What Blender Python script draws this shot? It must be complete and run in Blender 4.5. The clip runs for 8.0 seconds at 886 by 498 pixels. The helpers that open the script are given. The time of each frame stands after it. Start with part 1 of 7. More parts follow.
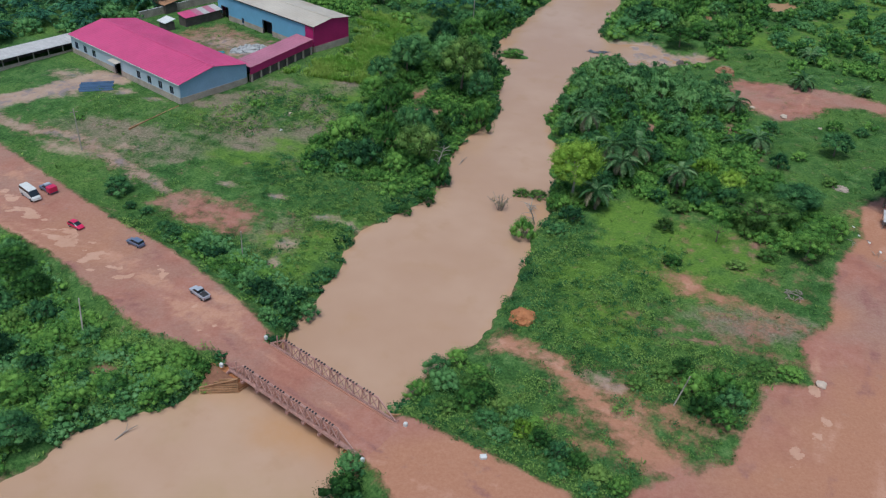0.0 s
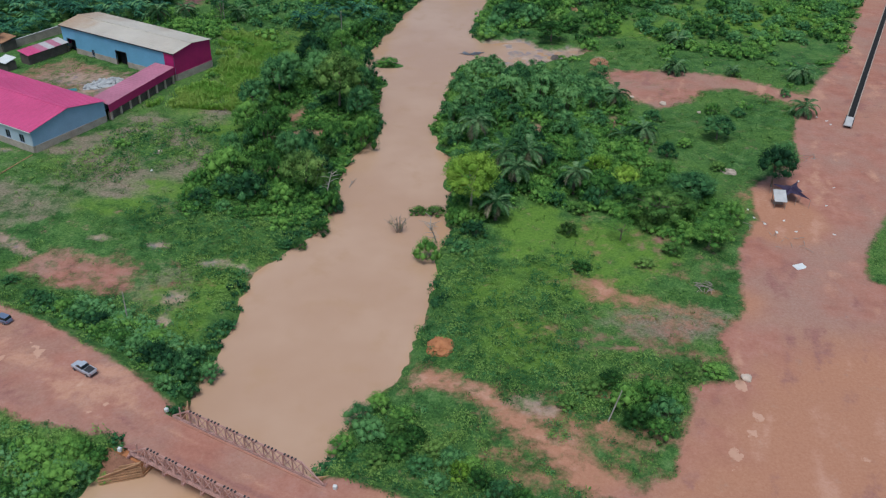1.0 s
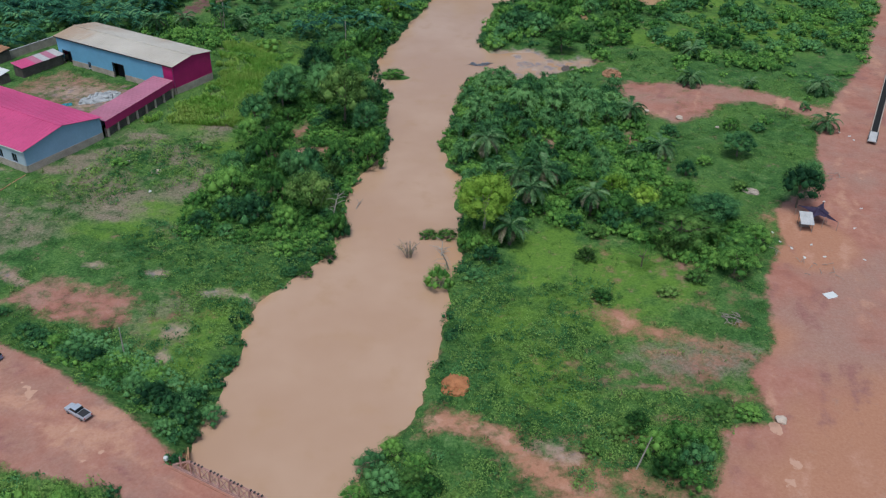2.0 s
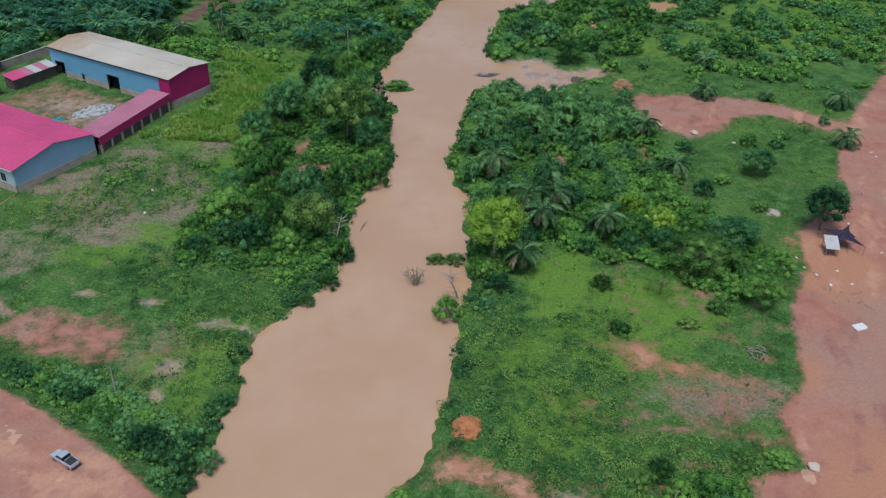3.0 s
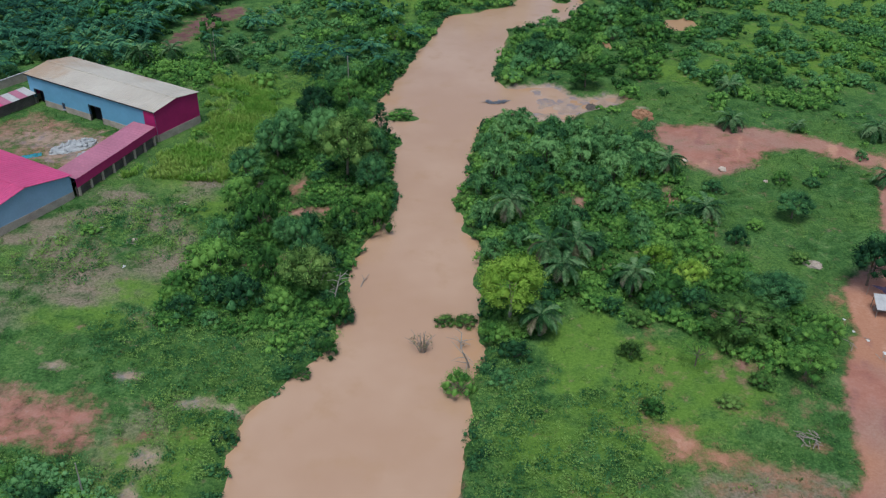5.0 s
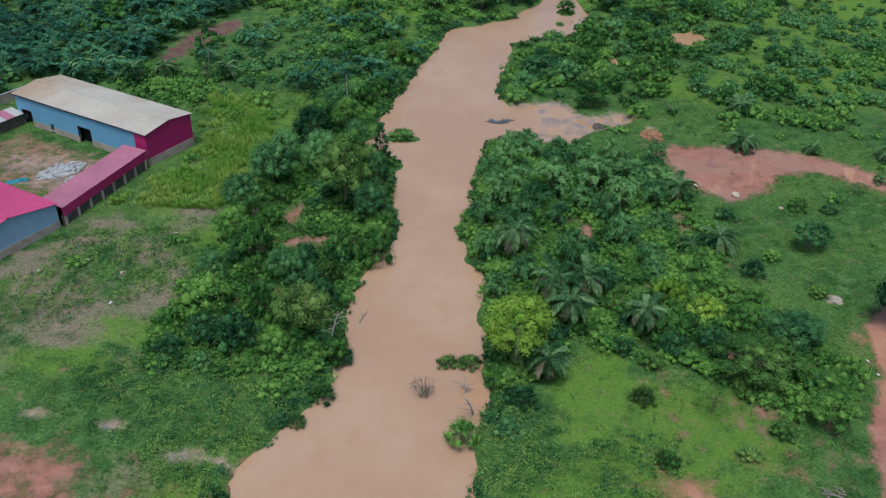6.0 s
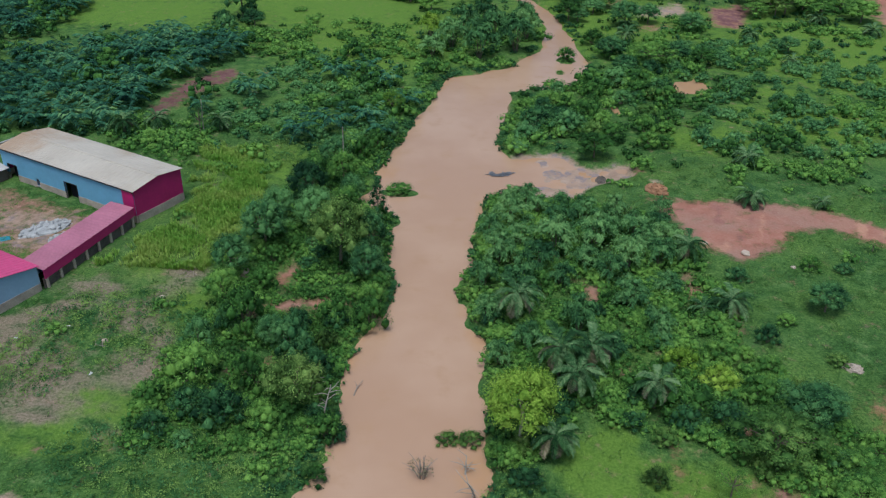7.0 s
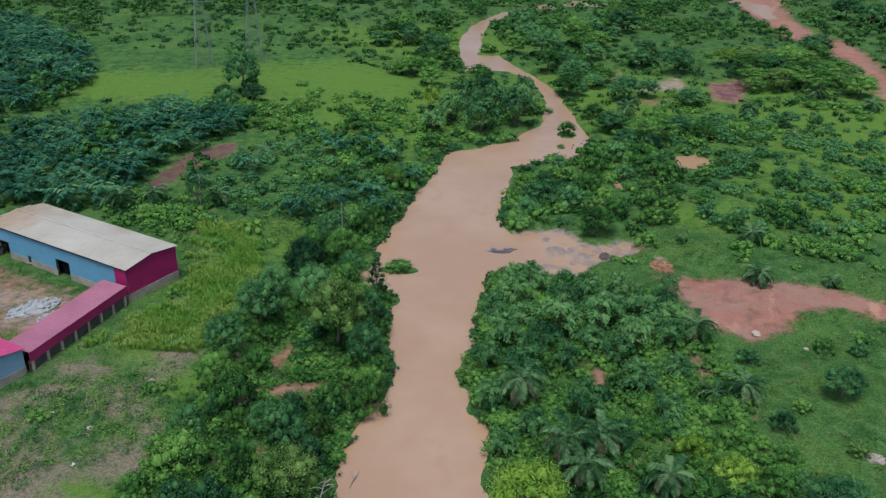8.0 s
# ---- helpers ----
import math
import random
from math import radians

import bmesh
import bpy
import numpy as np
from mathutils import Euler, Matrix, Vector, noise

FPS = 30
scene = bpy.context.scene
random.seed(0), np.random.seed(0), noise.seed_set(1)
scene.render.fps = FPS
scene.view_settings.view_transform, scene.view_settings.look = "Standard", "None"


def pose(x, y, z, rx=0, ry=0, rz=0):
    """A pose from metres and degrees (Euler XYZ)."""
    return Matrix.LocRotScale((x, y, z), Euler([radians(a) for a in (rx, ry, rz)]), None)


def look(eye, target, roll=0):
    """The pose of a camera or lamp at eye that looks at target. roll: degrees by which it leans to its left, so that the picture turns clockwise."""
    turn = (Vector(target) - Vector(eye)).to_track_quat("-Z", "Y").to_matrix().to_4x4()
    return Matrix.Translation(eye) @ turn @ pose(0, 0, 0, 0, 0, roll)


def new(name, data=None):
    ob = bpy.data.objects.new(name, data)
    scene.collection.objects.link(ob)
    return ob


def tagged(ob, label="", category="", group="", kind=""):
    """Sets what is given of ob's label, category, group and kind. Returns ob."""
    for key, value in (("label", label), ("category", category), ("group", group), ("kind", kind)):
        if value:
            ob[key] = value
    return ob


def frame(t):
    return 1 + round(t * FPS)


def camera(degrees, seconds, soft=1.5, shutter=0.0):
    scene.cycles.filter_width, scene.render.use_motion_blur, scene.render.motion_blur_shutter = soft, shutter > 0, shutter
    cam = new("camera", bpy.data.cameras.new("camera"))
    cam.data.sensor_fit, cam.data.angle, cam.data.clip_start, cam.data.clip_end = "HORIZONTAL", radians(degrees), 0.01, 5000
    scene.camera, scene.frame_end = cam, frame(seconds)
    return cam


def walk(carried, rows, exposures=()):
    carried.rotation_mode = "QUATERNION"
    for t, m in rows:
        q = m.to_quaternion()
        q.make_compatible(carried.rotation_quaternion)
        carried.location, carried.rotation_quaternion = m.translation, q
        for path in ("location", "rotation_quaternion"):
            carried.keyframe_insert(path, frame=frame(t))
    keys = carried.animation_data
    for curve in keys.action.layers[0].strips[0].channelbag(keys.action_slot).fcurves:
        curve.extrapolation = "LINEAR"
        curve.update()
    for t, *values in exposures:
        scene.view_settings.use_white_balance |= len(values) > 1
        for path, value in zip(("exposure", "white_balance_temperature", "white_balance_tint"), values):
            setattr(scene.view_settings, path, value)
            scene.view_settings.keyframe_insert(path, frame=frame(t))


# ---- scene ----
import itertools

cam = camera(55.2, 8.0, soft=1.25)
PATH = [
    (0, (8.537, -49.195, 82.035), (8.198, -47.547, 80.954), 3.0),
    (0.5, (6.009, -45.026, 82.067), (5.854, -43.347, 80.991), 1.8),
    (1, (3.808, -40.795, 82.105), (3.74, -39.111, 81.029), 1.3),
    (1.5, (2.224, -36.589, 82.179), (2.159, -34.905, 81.102), 1.3),
    (2.8, (-0.47, -25.598, 82.423), (-0.538, -23.915, 81.345), 1.2),
    (3, (-0.824, -23.916, 82.432), (-0.89, -22.233, 81.352), 1.3),
    (3.5, (-1.578, -19.64, 82.414), (-1.644, -17.957, 81.334), 1.3),
    (4, (-2.209, -15.292, 82.397), (-2.276, -13.61, 81.317), 1.3),
    (4.5, (-2.755, -10.893, 82.463), (-2.822, -9.211, 81.382), 1.3),
    (6, (-3.957, 2.061, 83.729), (-4.026, 3.745, 82.653), 1.3),
    (6.5, (-4.313, 6.332, 83.953), (-4.383, 8.022, 82.886), 1.4),
    (7, (-4.604, 10.151, 84.024), (-4.672, 11.881, 83.023), 1.3),
    (7.5, (-4.84, 12.951, 83.973), (-4.911, 14.723, 83.048), 1.3),
    (8, (-5.048, 15.12, 83.897), (-5.122, 16.924, 83.037), 1.3),
]
walk(cam, [(t, look(eye, aim, roll)) for t, eye, aim, roll in PATH], exposures=[(0, -0.1, 5500, 4), (8, -0.1, 5500, 4)])

# ---- world, sun, exposure ----
world = bpy.data.worlds.new("sky")
scene.world = world
world.use_nodes = True
wn = world.node_tree.nodes
sky = wn.new("ShaderNodeTexSky")
sky.sky_type = "NISHITA"
sky.sun_disc = False
SUN_ELEV, SUN_AZ = radians(70), radians(192)
sky.sun_elevation, sky.sun_rotation = SUN_ELEV, SUN_AZ
sky.air_density, sky.dust_density = 1.0, 3.0
wn["Background"].inputs["Strength"].default_value = 0.105
world.node_tree.links.new(sky.outputs[0], wn["Background"].inputs["Color"])
sun = new("sun", bpy.data.lights.new("sun", "SUN"))
sun.data.energy, sun.data.angle, sun.data.color = 2.3, radians(24), (1.0, 0.95, 0.89)
sun_dir = Vector((math.sin(SUN_AZ) * math.cos(SUN_ELEV), math.cos(SUN_AZ) * math.cos(SUN_ELEV), math.sin(SUN_ELEV)))
sun.matrix_world = look(sun_dir * 300, (0, 0, 0))


# ---- materials ----
class Nodes:
    """A small builder for node materials."""

    def __init__(self, name):
        self.mat = bpy.data.materials.new(name)
        self.mat.use_nodes = True
        self.t = self.mat.node_tree
        self.b = self.t.nodes["Principled BSDF"]

    def link(self, out, sock):
        self.t.links.new(out, sock)

    def coords(self):
        return self.t.nodes.new("ShaderNodeNewGeometry").outputs["Position"]

    def noise(self, scale, detail=4.0, rough=0.6, at=None):
        n = self.t.nodes.new("ShaderNodeTexNoise")
        n.inputs["Scale"].default_value = scale
        n.inputs["Detail"].default_value = detail
        n.inputs["Roughness"].default_value = rough
        self.link(at if at is not None else self.coords(), n.inputs["Vector"])
        return n.outputs["Fac"]

    def ramp(self, fac, *stops):
        r = self.t.nodes.new("ShaderNodeValToRGB")
        e = r.color_ramp.elements
        while len(e) < len(stops):
            e.new(0.5)
        for el, (p, c) in zip(e, stops):
            el.position = p
            el.color = (*c, 1) if len(c) == 3 else c
        self.link(fac, r.inputs["Fac"])
        return r.outputs["Color"]

    def step(self, value, lo, hi):
        m = self.t.nodes.new("ShaderNodeMapRange")
        m.interpolation_type = "SMOOTHSTEP"
        m.inputs["From Min"].default_value, m.inputs["From Max"].default_value = lo, hi
        self.link(value, m.inputs["Value"])
        return m.outputs["Result"]

    def math(self, op, a, b):
        m = self.t.nodes.new("ShaderNodeMath")
        m.operation = op
        for s, v in zip(m.inputs, (a, b)):
            if isinstance(v, (int, float)):
                s.default_value = v
            else:
                self.link(v, s)
        return m.outputs[0]

    def mix(self, fac, a, b, blend="MIX"):
        m = self.t.nodes.new("ShaderNodeMix")
        m.data_type = "RGBA"
        m.blend_type = blend
        for s, v in ((m.inputs[0], fac), (m.inputs[6], a), (m.inputs[7], b)):
            if isinstance(v, (int, float)):
                s.default_value = v
            elif isinstance(v, tuple):
                s.default_value = (*v, 1)
            else:
                self.link(v, s)
        return m.outputs[2]

    def attr(self, name):
        a = self.t.nodes.new("ShaderNodeAttribute")
        a.attribute_name = name
        return a.outputs["Fac"]

    def island(self):
        return self.t.nodes.new("ShaderNodeNewGeometry").outputs["Random Per Island"]

    def obrand(self):
        return self.t.nodes.new("ShaderNodeObjectInfo").outputs["Random"]

    def bump(self, height, strength, dist=0.05):
        b = self.t.nodes.new("ShaderNodeBump")
        b.inputs["Strength"].default_value, b.inputs["Distance"].default_value = strength, dist
        self.link(height, b.inputs["Height"])
        self.link(b.outputs[0], self.b.inputs["Normal"])

    def done(self, color, rough=0.8, spec=0.3, metal=0.0):
        if isinstance(color, tuple):
            self.b.inputs["Base Color"].default_value = (*color, 1)
        else:
            self.link(color, self.b.inputs["Base Color"])
        self.b.inputs["Roughness"].default_value = rough
        self.b.inputs["Specular IOR Level"].default_value = spec
        self.b.inputs["Metallic"].default_value = metal
        return self.mat


def plain(name, color, rough=0.7, spec=0.3, metal=0.0, scale=0.6, vary=0.25):
    """A worn, slightly uneven paint, metal or concrete."""
    n = Nodes(name)
    big, small = n.noise(scale, 5), n.noise(scale * 9, 3)
    lo = tuple(c * (1 - vary) for c in color)
    hi = tuple(min(1, c * (1 + vary * 0.5)) for c in color)
    col = n.ramp(n.math("ADD", n.math("MULTIPLY", big, 0.65), n.math("MULTIPLY", small, 0.35)), (0.3, lo), (0.7, hi))
    n.bump(small, 0.15, 0.02)
    return n.done(col, rough, spec, metal)


def leafy(name, dark, mid, light, clump=0.35):
    """Foliage: tone varies by leaf, by clump and by plant."""
    n = Nodes(name)
    f = n.math("ADD", n.math("MULTIPLY", n.island(), 0.16), n.math("ADD", n.math("MULTIPLY", n.noise(clump, 5, 0.65), 0.56), n.math("MULTIPLY", n.noise(0.08, 3), 0.3)))
    f = n.math("ADD", f, n.math("MULTIPLY", n.math("SUBTRACT", n.obrand(), 0.5), 0.22))
    col = n.ramp(f, (0.36, dark), (0.5, mid), (0.64, light))
    mat = n.done(col, 0.72, 0.1)
    thin, both = n.t.nodes.new("ShaderNodeBsdfTranslucent"), n.t.nodes.new("ShaderNodeMixShader")
    n.link(n.mix(1.0, col, (1.0, 1.0, 0.7), "MULTIPLY"), thin.inputs["Color"])
    both.inputs[0].default_value = 0.15
    n.link(n.b.outputs[0], both.inputs[1])
    n.link(thin.outputs[0], both.inputs[2])
    n.link(both.outputs[0], n.t.nodes["Material Output"].inputs["Surface"])
    return mat


def ground_material():
    n = Nodes("ground_cover")
    fine, mid, big = n.noise(2.2, 7, 0.78), n.noise(0.32, 6, 0.7), n.noise(0.045, 5)
    grass = n.ramp(n.math("ADD", n.math("MULTIPLY", fine, 0.55), n.math("MULTIPLY", mid, 0.45)),
                   (0.38, (0.016, 0.048, 0.013)), (0.5, (0.062, 0.138, 0.033)), (0.62, (0.145, 0.25, 0.07)))
    grass = n.mix(n.step(big, 0.42, 0.68), grass, n.ramp(fine, (0.38, (0.042, 0.105, 0.02)), (0.62, (0.17, 0.275, 0.06))))
    dry = n.ramp(fine, (0.36, (0.115, 0.115, 0.055)), (0.64, (0.36, 0.27, 0.20)))
    grass = n.mix(n.step(n.math("ADD", n.attr("dry"), n.math("MULTIPLY", n.math("SUBTRACT", mid, 0.5), 1.6)), 0.12, 0.85), grass, dry)
    lime = n.ramp(fine, (0.3, (0.072, 0.158, 0.02)), (0.7, (0.195, 0.30, 0.048)))
    grass = n.mix(n.step(n.math("ADD", n.attr("lime"), n.math("MULTIPLY", n.math("SUBTRACT", mid, 0.5), 1.6)), 0.25, 0.85), grass, lime)
    earth = n.ramp(n.math("ADD", n.math("MULTIPLY", mid, 0.6), n.math("MULTIPLY", fine, 0.4)),
                   (0.32, (0.28, 0.112, 0.078)), (0.5, (0.385, 0.17, 0.117)), (0.68, (0.45, 0.235, 0.175)))
    earth = n.mix(n.step(n.noise(0.06, 6), 0.4, 0.66), earth, n.ramp(fine, (0.3, (0.31, 0.165, 0.118)), (0.7, (0.41, 0.25, 0.188))))
    earth = n.mix(n.step(n.math("ADD", n.noise(0.03, 5), n.attr("ochre")), 0.52, 0.74), earth, n.ramp(fine, (0.3, (0.38, 0.168, 0.095)), (0.7, (0.47, 0.24, 0.145))))
    wear = n.math("ADD", n.attr("wear"), n.math("MULTIPLY", n.math("SUBTRACT", n.noise(0.35, 6, 0.7), 0.5), 0.5))
    earth = n.mix(n.step(wear, 0.54, 0.74), earth, n.ramp(fine, (0.3, (0.45, 0.225, 0.135)), (0.7, (0.54, 0.30, 0.205))))
    earth = n.mix(n.step(wear, 0.40, 0.24), earth, n.ramp(fine, (0.3, (0.25, 0.11, 0.085)), (0.7, (0.36, 0.175, 0.14))))
    edge = n.math("ADD", n.attr("dirt"), n.math("MULTIPLY", n.math("SUBTRACT", n.noise(0.4, 9, 0.75), 0.5), 2.6))
    col = n.mix(n.step(edge, 0.12, 0.95), grass, earth)
    sand = n.ramp(mid, (0.3, (0.36, 0.235, 0.165)), (0.7, (0.50, 0.36, 0.265)))
    sand = n.mix(n.step(n.noise(0.3, 8, 0.7), 0.5, 0.6), sand, (0.30, 0.235, 0.22))
    sedge = n.math("ADD", n.attr("sand"), n.math("MULTIPLY", n.math("SUBTRACT", n.noise(0.4, 9, 0.75), 0.5), 2.4))
    col = n.mix(n.step(sedge, 0.15, 0.95), col, sand)
    wet = n.ramp(mid, (0.3, (0.50, 0.275, 0.175)), (0.7, (0.58, 0.35, 0.24)))
    pedge = n.math("ADD", n.attr("puddle"), n.math("MULTIPLY", n.attr("puddle"), n.math("MULTIPLY", n.math("SUBTRACT", n.noise(0.6, 7, 0.75), 0.5), 3.0)))
    pf = n.step(pedge, 0.44, 0.62)
    col = n.mix(pf, col, wet)
    mud = n.ramp(mid, (0.3, (0.12, 0.055, 0.05)), (0.7, (0.25, 0.125, 0.12)))
    medge = n.math("ADD", n.attr("mud"), n.math("MULTIPLY", n.math("SUBTRACT", n.noise(0.4, 8, 0.75), 0.5), 2.4))
    col = n.mix(n.step(medge, 0.35, 0.85), col, mud)
    rough = n.math("ADD", n.math("MULTIPLY", fine, 0.45), n.math("MULTIPLY", n.noise(0.9, 5, 0.65), 0.55))
    n.bump(n.math("MULTIPLY", rough, n.math("SUBTRACT", 1.0, n.math("MULTIPLY", n.step(edge, 0.12, 0.95), 0.85))), 0.75, 0.55)
    m = n.done(col, 0.9, 0.1)
    n.link(n.math("SUBTRACT", 0.92, n.math("MULTIPLY", pf, 0.6)), n.b.inputs["Roughness"])
    return m


def water_material():
    n = Nodes("muddy_water")
    col = n.mix(n.step(n.noise(0.03, 4), 0.35, 0.7), (0.47, 0.285, 0.175), (0.53, 0.34, 0.22))
    col = n.mix(n.step(n.noise(0.16, 5), 0.5, 0.8), col, (0.465, 0.28, 0.16))
    shore = n.math("ADD", n.attr("shore"), n.math("MULTIPLY", n.math("SUBTRACT", n.noise(0.14, 6, 0.7), 0.5), 1.1))
    col = n.mix(n.step(shore, 0.3, 1.1), col, (0.50, 0.28, 0.135))
    # yellow-olive reflection below the bridge, put into the water colour
    col = n.mix(n.step(n.math("ADD", n.attr("reflect_tint"), n.math("MULTIPLY", n.math("SUBTRACT", n.noise(0.05, 5), 0.5), 1.6)), 0.2, 1.0), col, (0.42, 0.285, 0.125))
    n.bump(n.noise(0.9, 3), 0.05, 0.05)
    return n.done(col, 0.22, 0.35)


def roof_material():
    n = Nodes("weathered_zinc_roof")
    col = n.ramp(n.noise(0.12, 5), (0.3, (0.48, 0.41, 0.325)), (0.7, (0.58, 0.51, 0.415)))
    col = n.mix(n.step(n.noise(0.04, 6, 0.6), 0.56, 0.72), col, (0.43, 0.31, 0.20))
    split = n.t.nodes.new("ShaderNodeSeparateXYZ")
    n.link(n.t.nodes.new("ShaderNodeTexCoord").outputs["Object"], split.inputs[0])
    along = n.math("ADD", split.outputs[0], n.math("MULTIPLY", n.math("SUBTRACT", n.noise(0.16, 6, 0.65), 0.5), 30.0))
    col = n.mix(n.math("MULTIPLY", n.step(along, 27.0, 42.0), 0.75), col, (0.40, 0.25, 0.14))
    seams = n.noise(0.7, 2, 0.5)
    col = n.mix(n.math("MULTIPLY", n.step(seams, 0.58, 0.75), 0.35), col, (0.38, 0.33, 0.27))
    n.bump(n.noise(1.0, 3), 0.1, 0.02)
    return n.done(col, 0.55, 0.35)


M = {
    "ground": ground_material(),
    "water": water_material(),
    "leaf": leafy("leaf_green", (0.0180, 0.0546, 0.0124), (0.0759, 0.1882, 0.0351), (0.2134, 0.3855, 0.0710)),
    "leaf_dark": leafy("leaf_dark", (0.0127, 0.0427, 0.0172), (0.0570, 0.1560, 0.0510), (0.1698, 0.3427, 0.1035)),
    "leaf_olive": leafy("leaf_olive", (0.0252, 0.0568, 0.0125), (0.1085, 0.1970, 0.0408), (0.2742, 0.4009, 0.0967)),
    "leaf_yellow": leafy("leaf_yellow_green", (0.0458, 0.1027, 0.0101), (0.1762, 0.3083, 0.0312), (0.3446, 0.4936, 0.0691)),
    "bamboo": leafy("leaf_bamboo", (0.0284, 0.0866, 0.0324), (0.1037, 0.2447, 0.0759), (0.2364, 0.4175, 0.1329)),
    # distance haze is mixed into this leaf colour as extra blue
    "palm_grove_hazy": leafy("leaf_palm_grove_hazy", (0.0154, 0.0567, 0.0354), (0.0719, 0.2052, 0.1030), (0.2633, 0.4224, 0.1403), 0.07),
    "palm": leafy("leaf_palm", (0.0166, 0.0510, 0.0157), (0.0662, 0.1520, 0.0499), (0.1968, 0.2976, 0.1260)),
    "palm_dry": leafy("leaf_palm_dry", (0.0896, 0.0896, 0.0448), (0.2048, 0.1792, 0.1024), (0.3328, 0.2944, 0.1792)),
    "weed": leafy("leaf_weed", (0.0333, 0.0882, 0.0207), (0.0930, 0.1932, 0.0387), (0.2213, 0.3422, 0.0767), 0.12),
    "weed_blue": leafy("leaf_weed_pale", (0.0395, 0.1130, 0.0323), (0.1051, 0.2492, 0.0771), (0.1844, 0.3547, 0.1256), 0.15),
    "maize": leafy("leaf_maize", (0.1120, 0.2660, 0.0320), (0.2160, 0.4085, 0.0560), (0.3680, 0.4750, 0.1040), 0.1),
    "dead": plain("dead_wood", (0.33, 0.27, 0.22), 0.9, 0.2, 0, 2),
    "bark": plain("bark", (0.19, 0.15, 0.11), 0.9, 0.2, 0, 3, 0.5),
    "pale_bark": plain("pale_bark", (0.40, 0.35, 0.29), 0.9, 0.2, 0, 2, 0.3),
    "pink_roof": plain("pink_roof_sheet", (0.60, 0.078, 0.20), 0.5, 0.4, 0, 0.15, 0.2),
    "dull_pink": plain("faded_pink_sheet", (0.46, 0.17, 0.23), 0.55, 0.4, 0, 0.2, 0.25),
    "magenta": plain("magenta_cladding", (0.47, 0.016, 0.14), 0.5, 0.4, 0, 0.3, 0.25),
    "blue": plain("light_blue_cladding", (0.20, 0.42, 0.58), 0.6, 0.3, 0, 0.3, 0.15),
    "pale_blue": plain("pale_blue_cladding", (0.50, 0.56, 0.61), 0.6, 0.3, 0, 0.3, 0.15),
    "blue_grey": plain("blue_grey_cladding", (0.31, 0.44, 0.58), 0.6, 0.3, 0, 0.3, 0.15),
    "zinc": roof_material(),
    "rust": plain("rusted_sheet", (0.36, 0.19, 0.10), 0.8, 0.2, 0, 0.3, 0.4),
    "block": plain("concrete_block", (0.49, 0.395, 0.315), 0.9, 0.2, 0, 0.5, 0.4),
    "dark_block": plain("dark_concrete", (0.15, 0.12, 0.10), 0.9, 0.2, 0, 0.5, 0.5),
    "white": plain("white_paint", (0.70, 0.68, 0.63), 0.6, 0.3, 0, 1, 0.15),
    "concrete": plain("pale_concrete", (0.52, 0.49, 0.46), 0.9, 0.2, 0, 0.8, 0.25),
    "steel": plain("dusty_red_steel", (0.56, 0.325, 0.265), 0.7, 0.3, 0.1, 1.5, 0.35),
    "dark_steel": plain("dark_steel", (0.05, 0.045, 0.045), 0.6, 0.4, 0.2, 2, 0.3),
    "deck": plain("laterite_dust", (0.42, 0.2, 0.135), 0.95, 0.15, 0, 0.25, 0.35),
    "bank_earth": plain("brown_bank_earth", (0.26, 0.125, 0.075), 0.95, 0.15, 0, 0.8, 0.5),
    "mud": plain("orange_earth", (0.46, 0.19, 0.08), 0.95, 0.15, 0, 0.6, 0.3),
    "plank": plain("earth_stained_board", (0.46, 0.26, 0.135), 0.9, 0.2, 0, 0.9, 0.45),
    "rock": plain("pale_rock", (0.60, 0.47, 0.36), 0.9, 0.2, 0, 0.8, 0.25),
    "grey_rubble": plain("grey_rubble", (0.45, 0.44, 0.42), 0.9, 0.2, 0, 0.8, 0.4),
    "glass": plain("dark_window_glass", (0.02, 0.025, 0.03), 0.12, 0.6, 0, 0.5, 0.2),
    "door_shade": plain("interior_shade_black", (0.015, 0.015, 0.018), 0.9, 0.1, 0, 0.5, 0.3),
    "tyre": plain("tyre_and_drain_shade", (0.025, 0.024, 0.023), 0.9, 0.2, 0, 3, 0.3),
    "rim": plain("dull_alloy", (0.35, 0.35, 0.36), 0.4, 0.5, 0.6, 3, 0.2),
    "silver": plain("silver_car_paint", (0.50, 0.51, 0.54), 0.35, 0.5, 0.2, 1, 0.12),
    "slate": plain("slate_blue_car_paint", (0.17, 0.21, 0.30), 0.35, 0.5, 0.2, 1, 0.15),
    "red": plain("red_car_paint", (0.62, 0.02, 0.09), 0.35, 0.5, 0, 1, 0.15),
    "lamp_red": plain("tail_lamp", (0.35, 0.02, 0.02), 0.3, 0.5),
    "lamp_clear": plain("head_lamp", (0.7, 0.7, 0.68), 0.2, 0.6),
    "tarp": plain("dark_purple_tarpaulin", (0.045, 0.03, 0.06), 0.6, 0.3, 0, 0.8, 0.3),
    "blue_stack": plain("blue_sheet_metal", (0.06, 0.11, 0.19), 0.6, 0.4, 0, 0.6, 0.4),
    "teal": plain("teal_plastic", (0.05, 0.27, 0.33), 0.5, 0.4, 0, 0.8, 0.3),
    "net": plain("grey_blue_sheet", (0.28, 0.28, 0.30), 0.7, 0.3, 0, 0.5, 0.5),
}


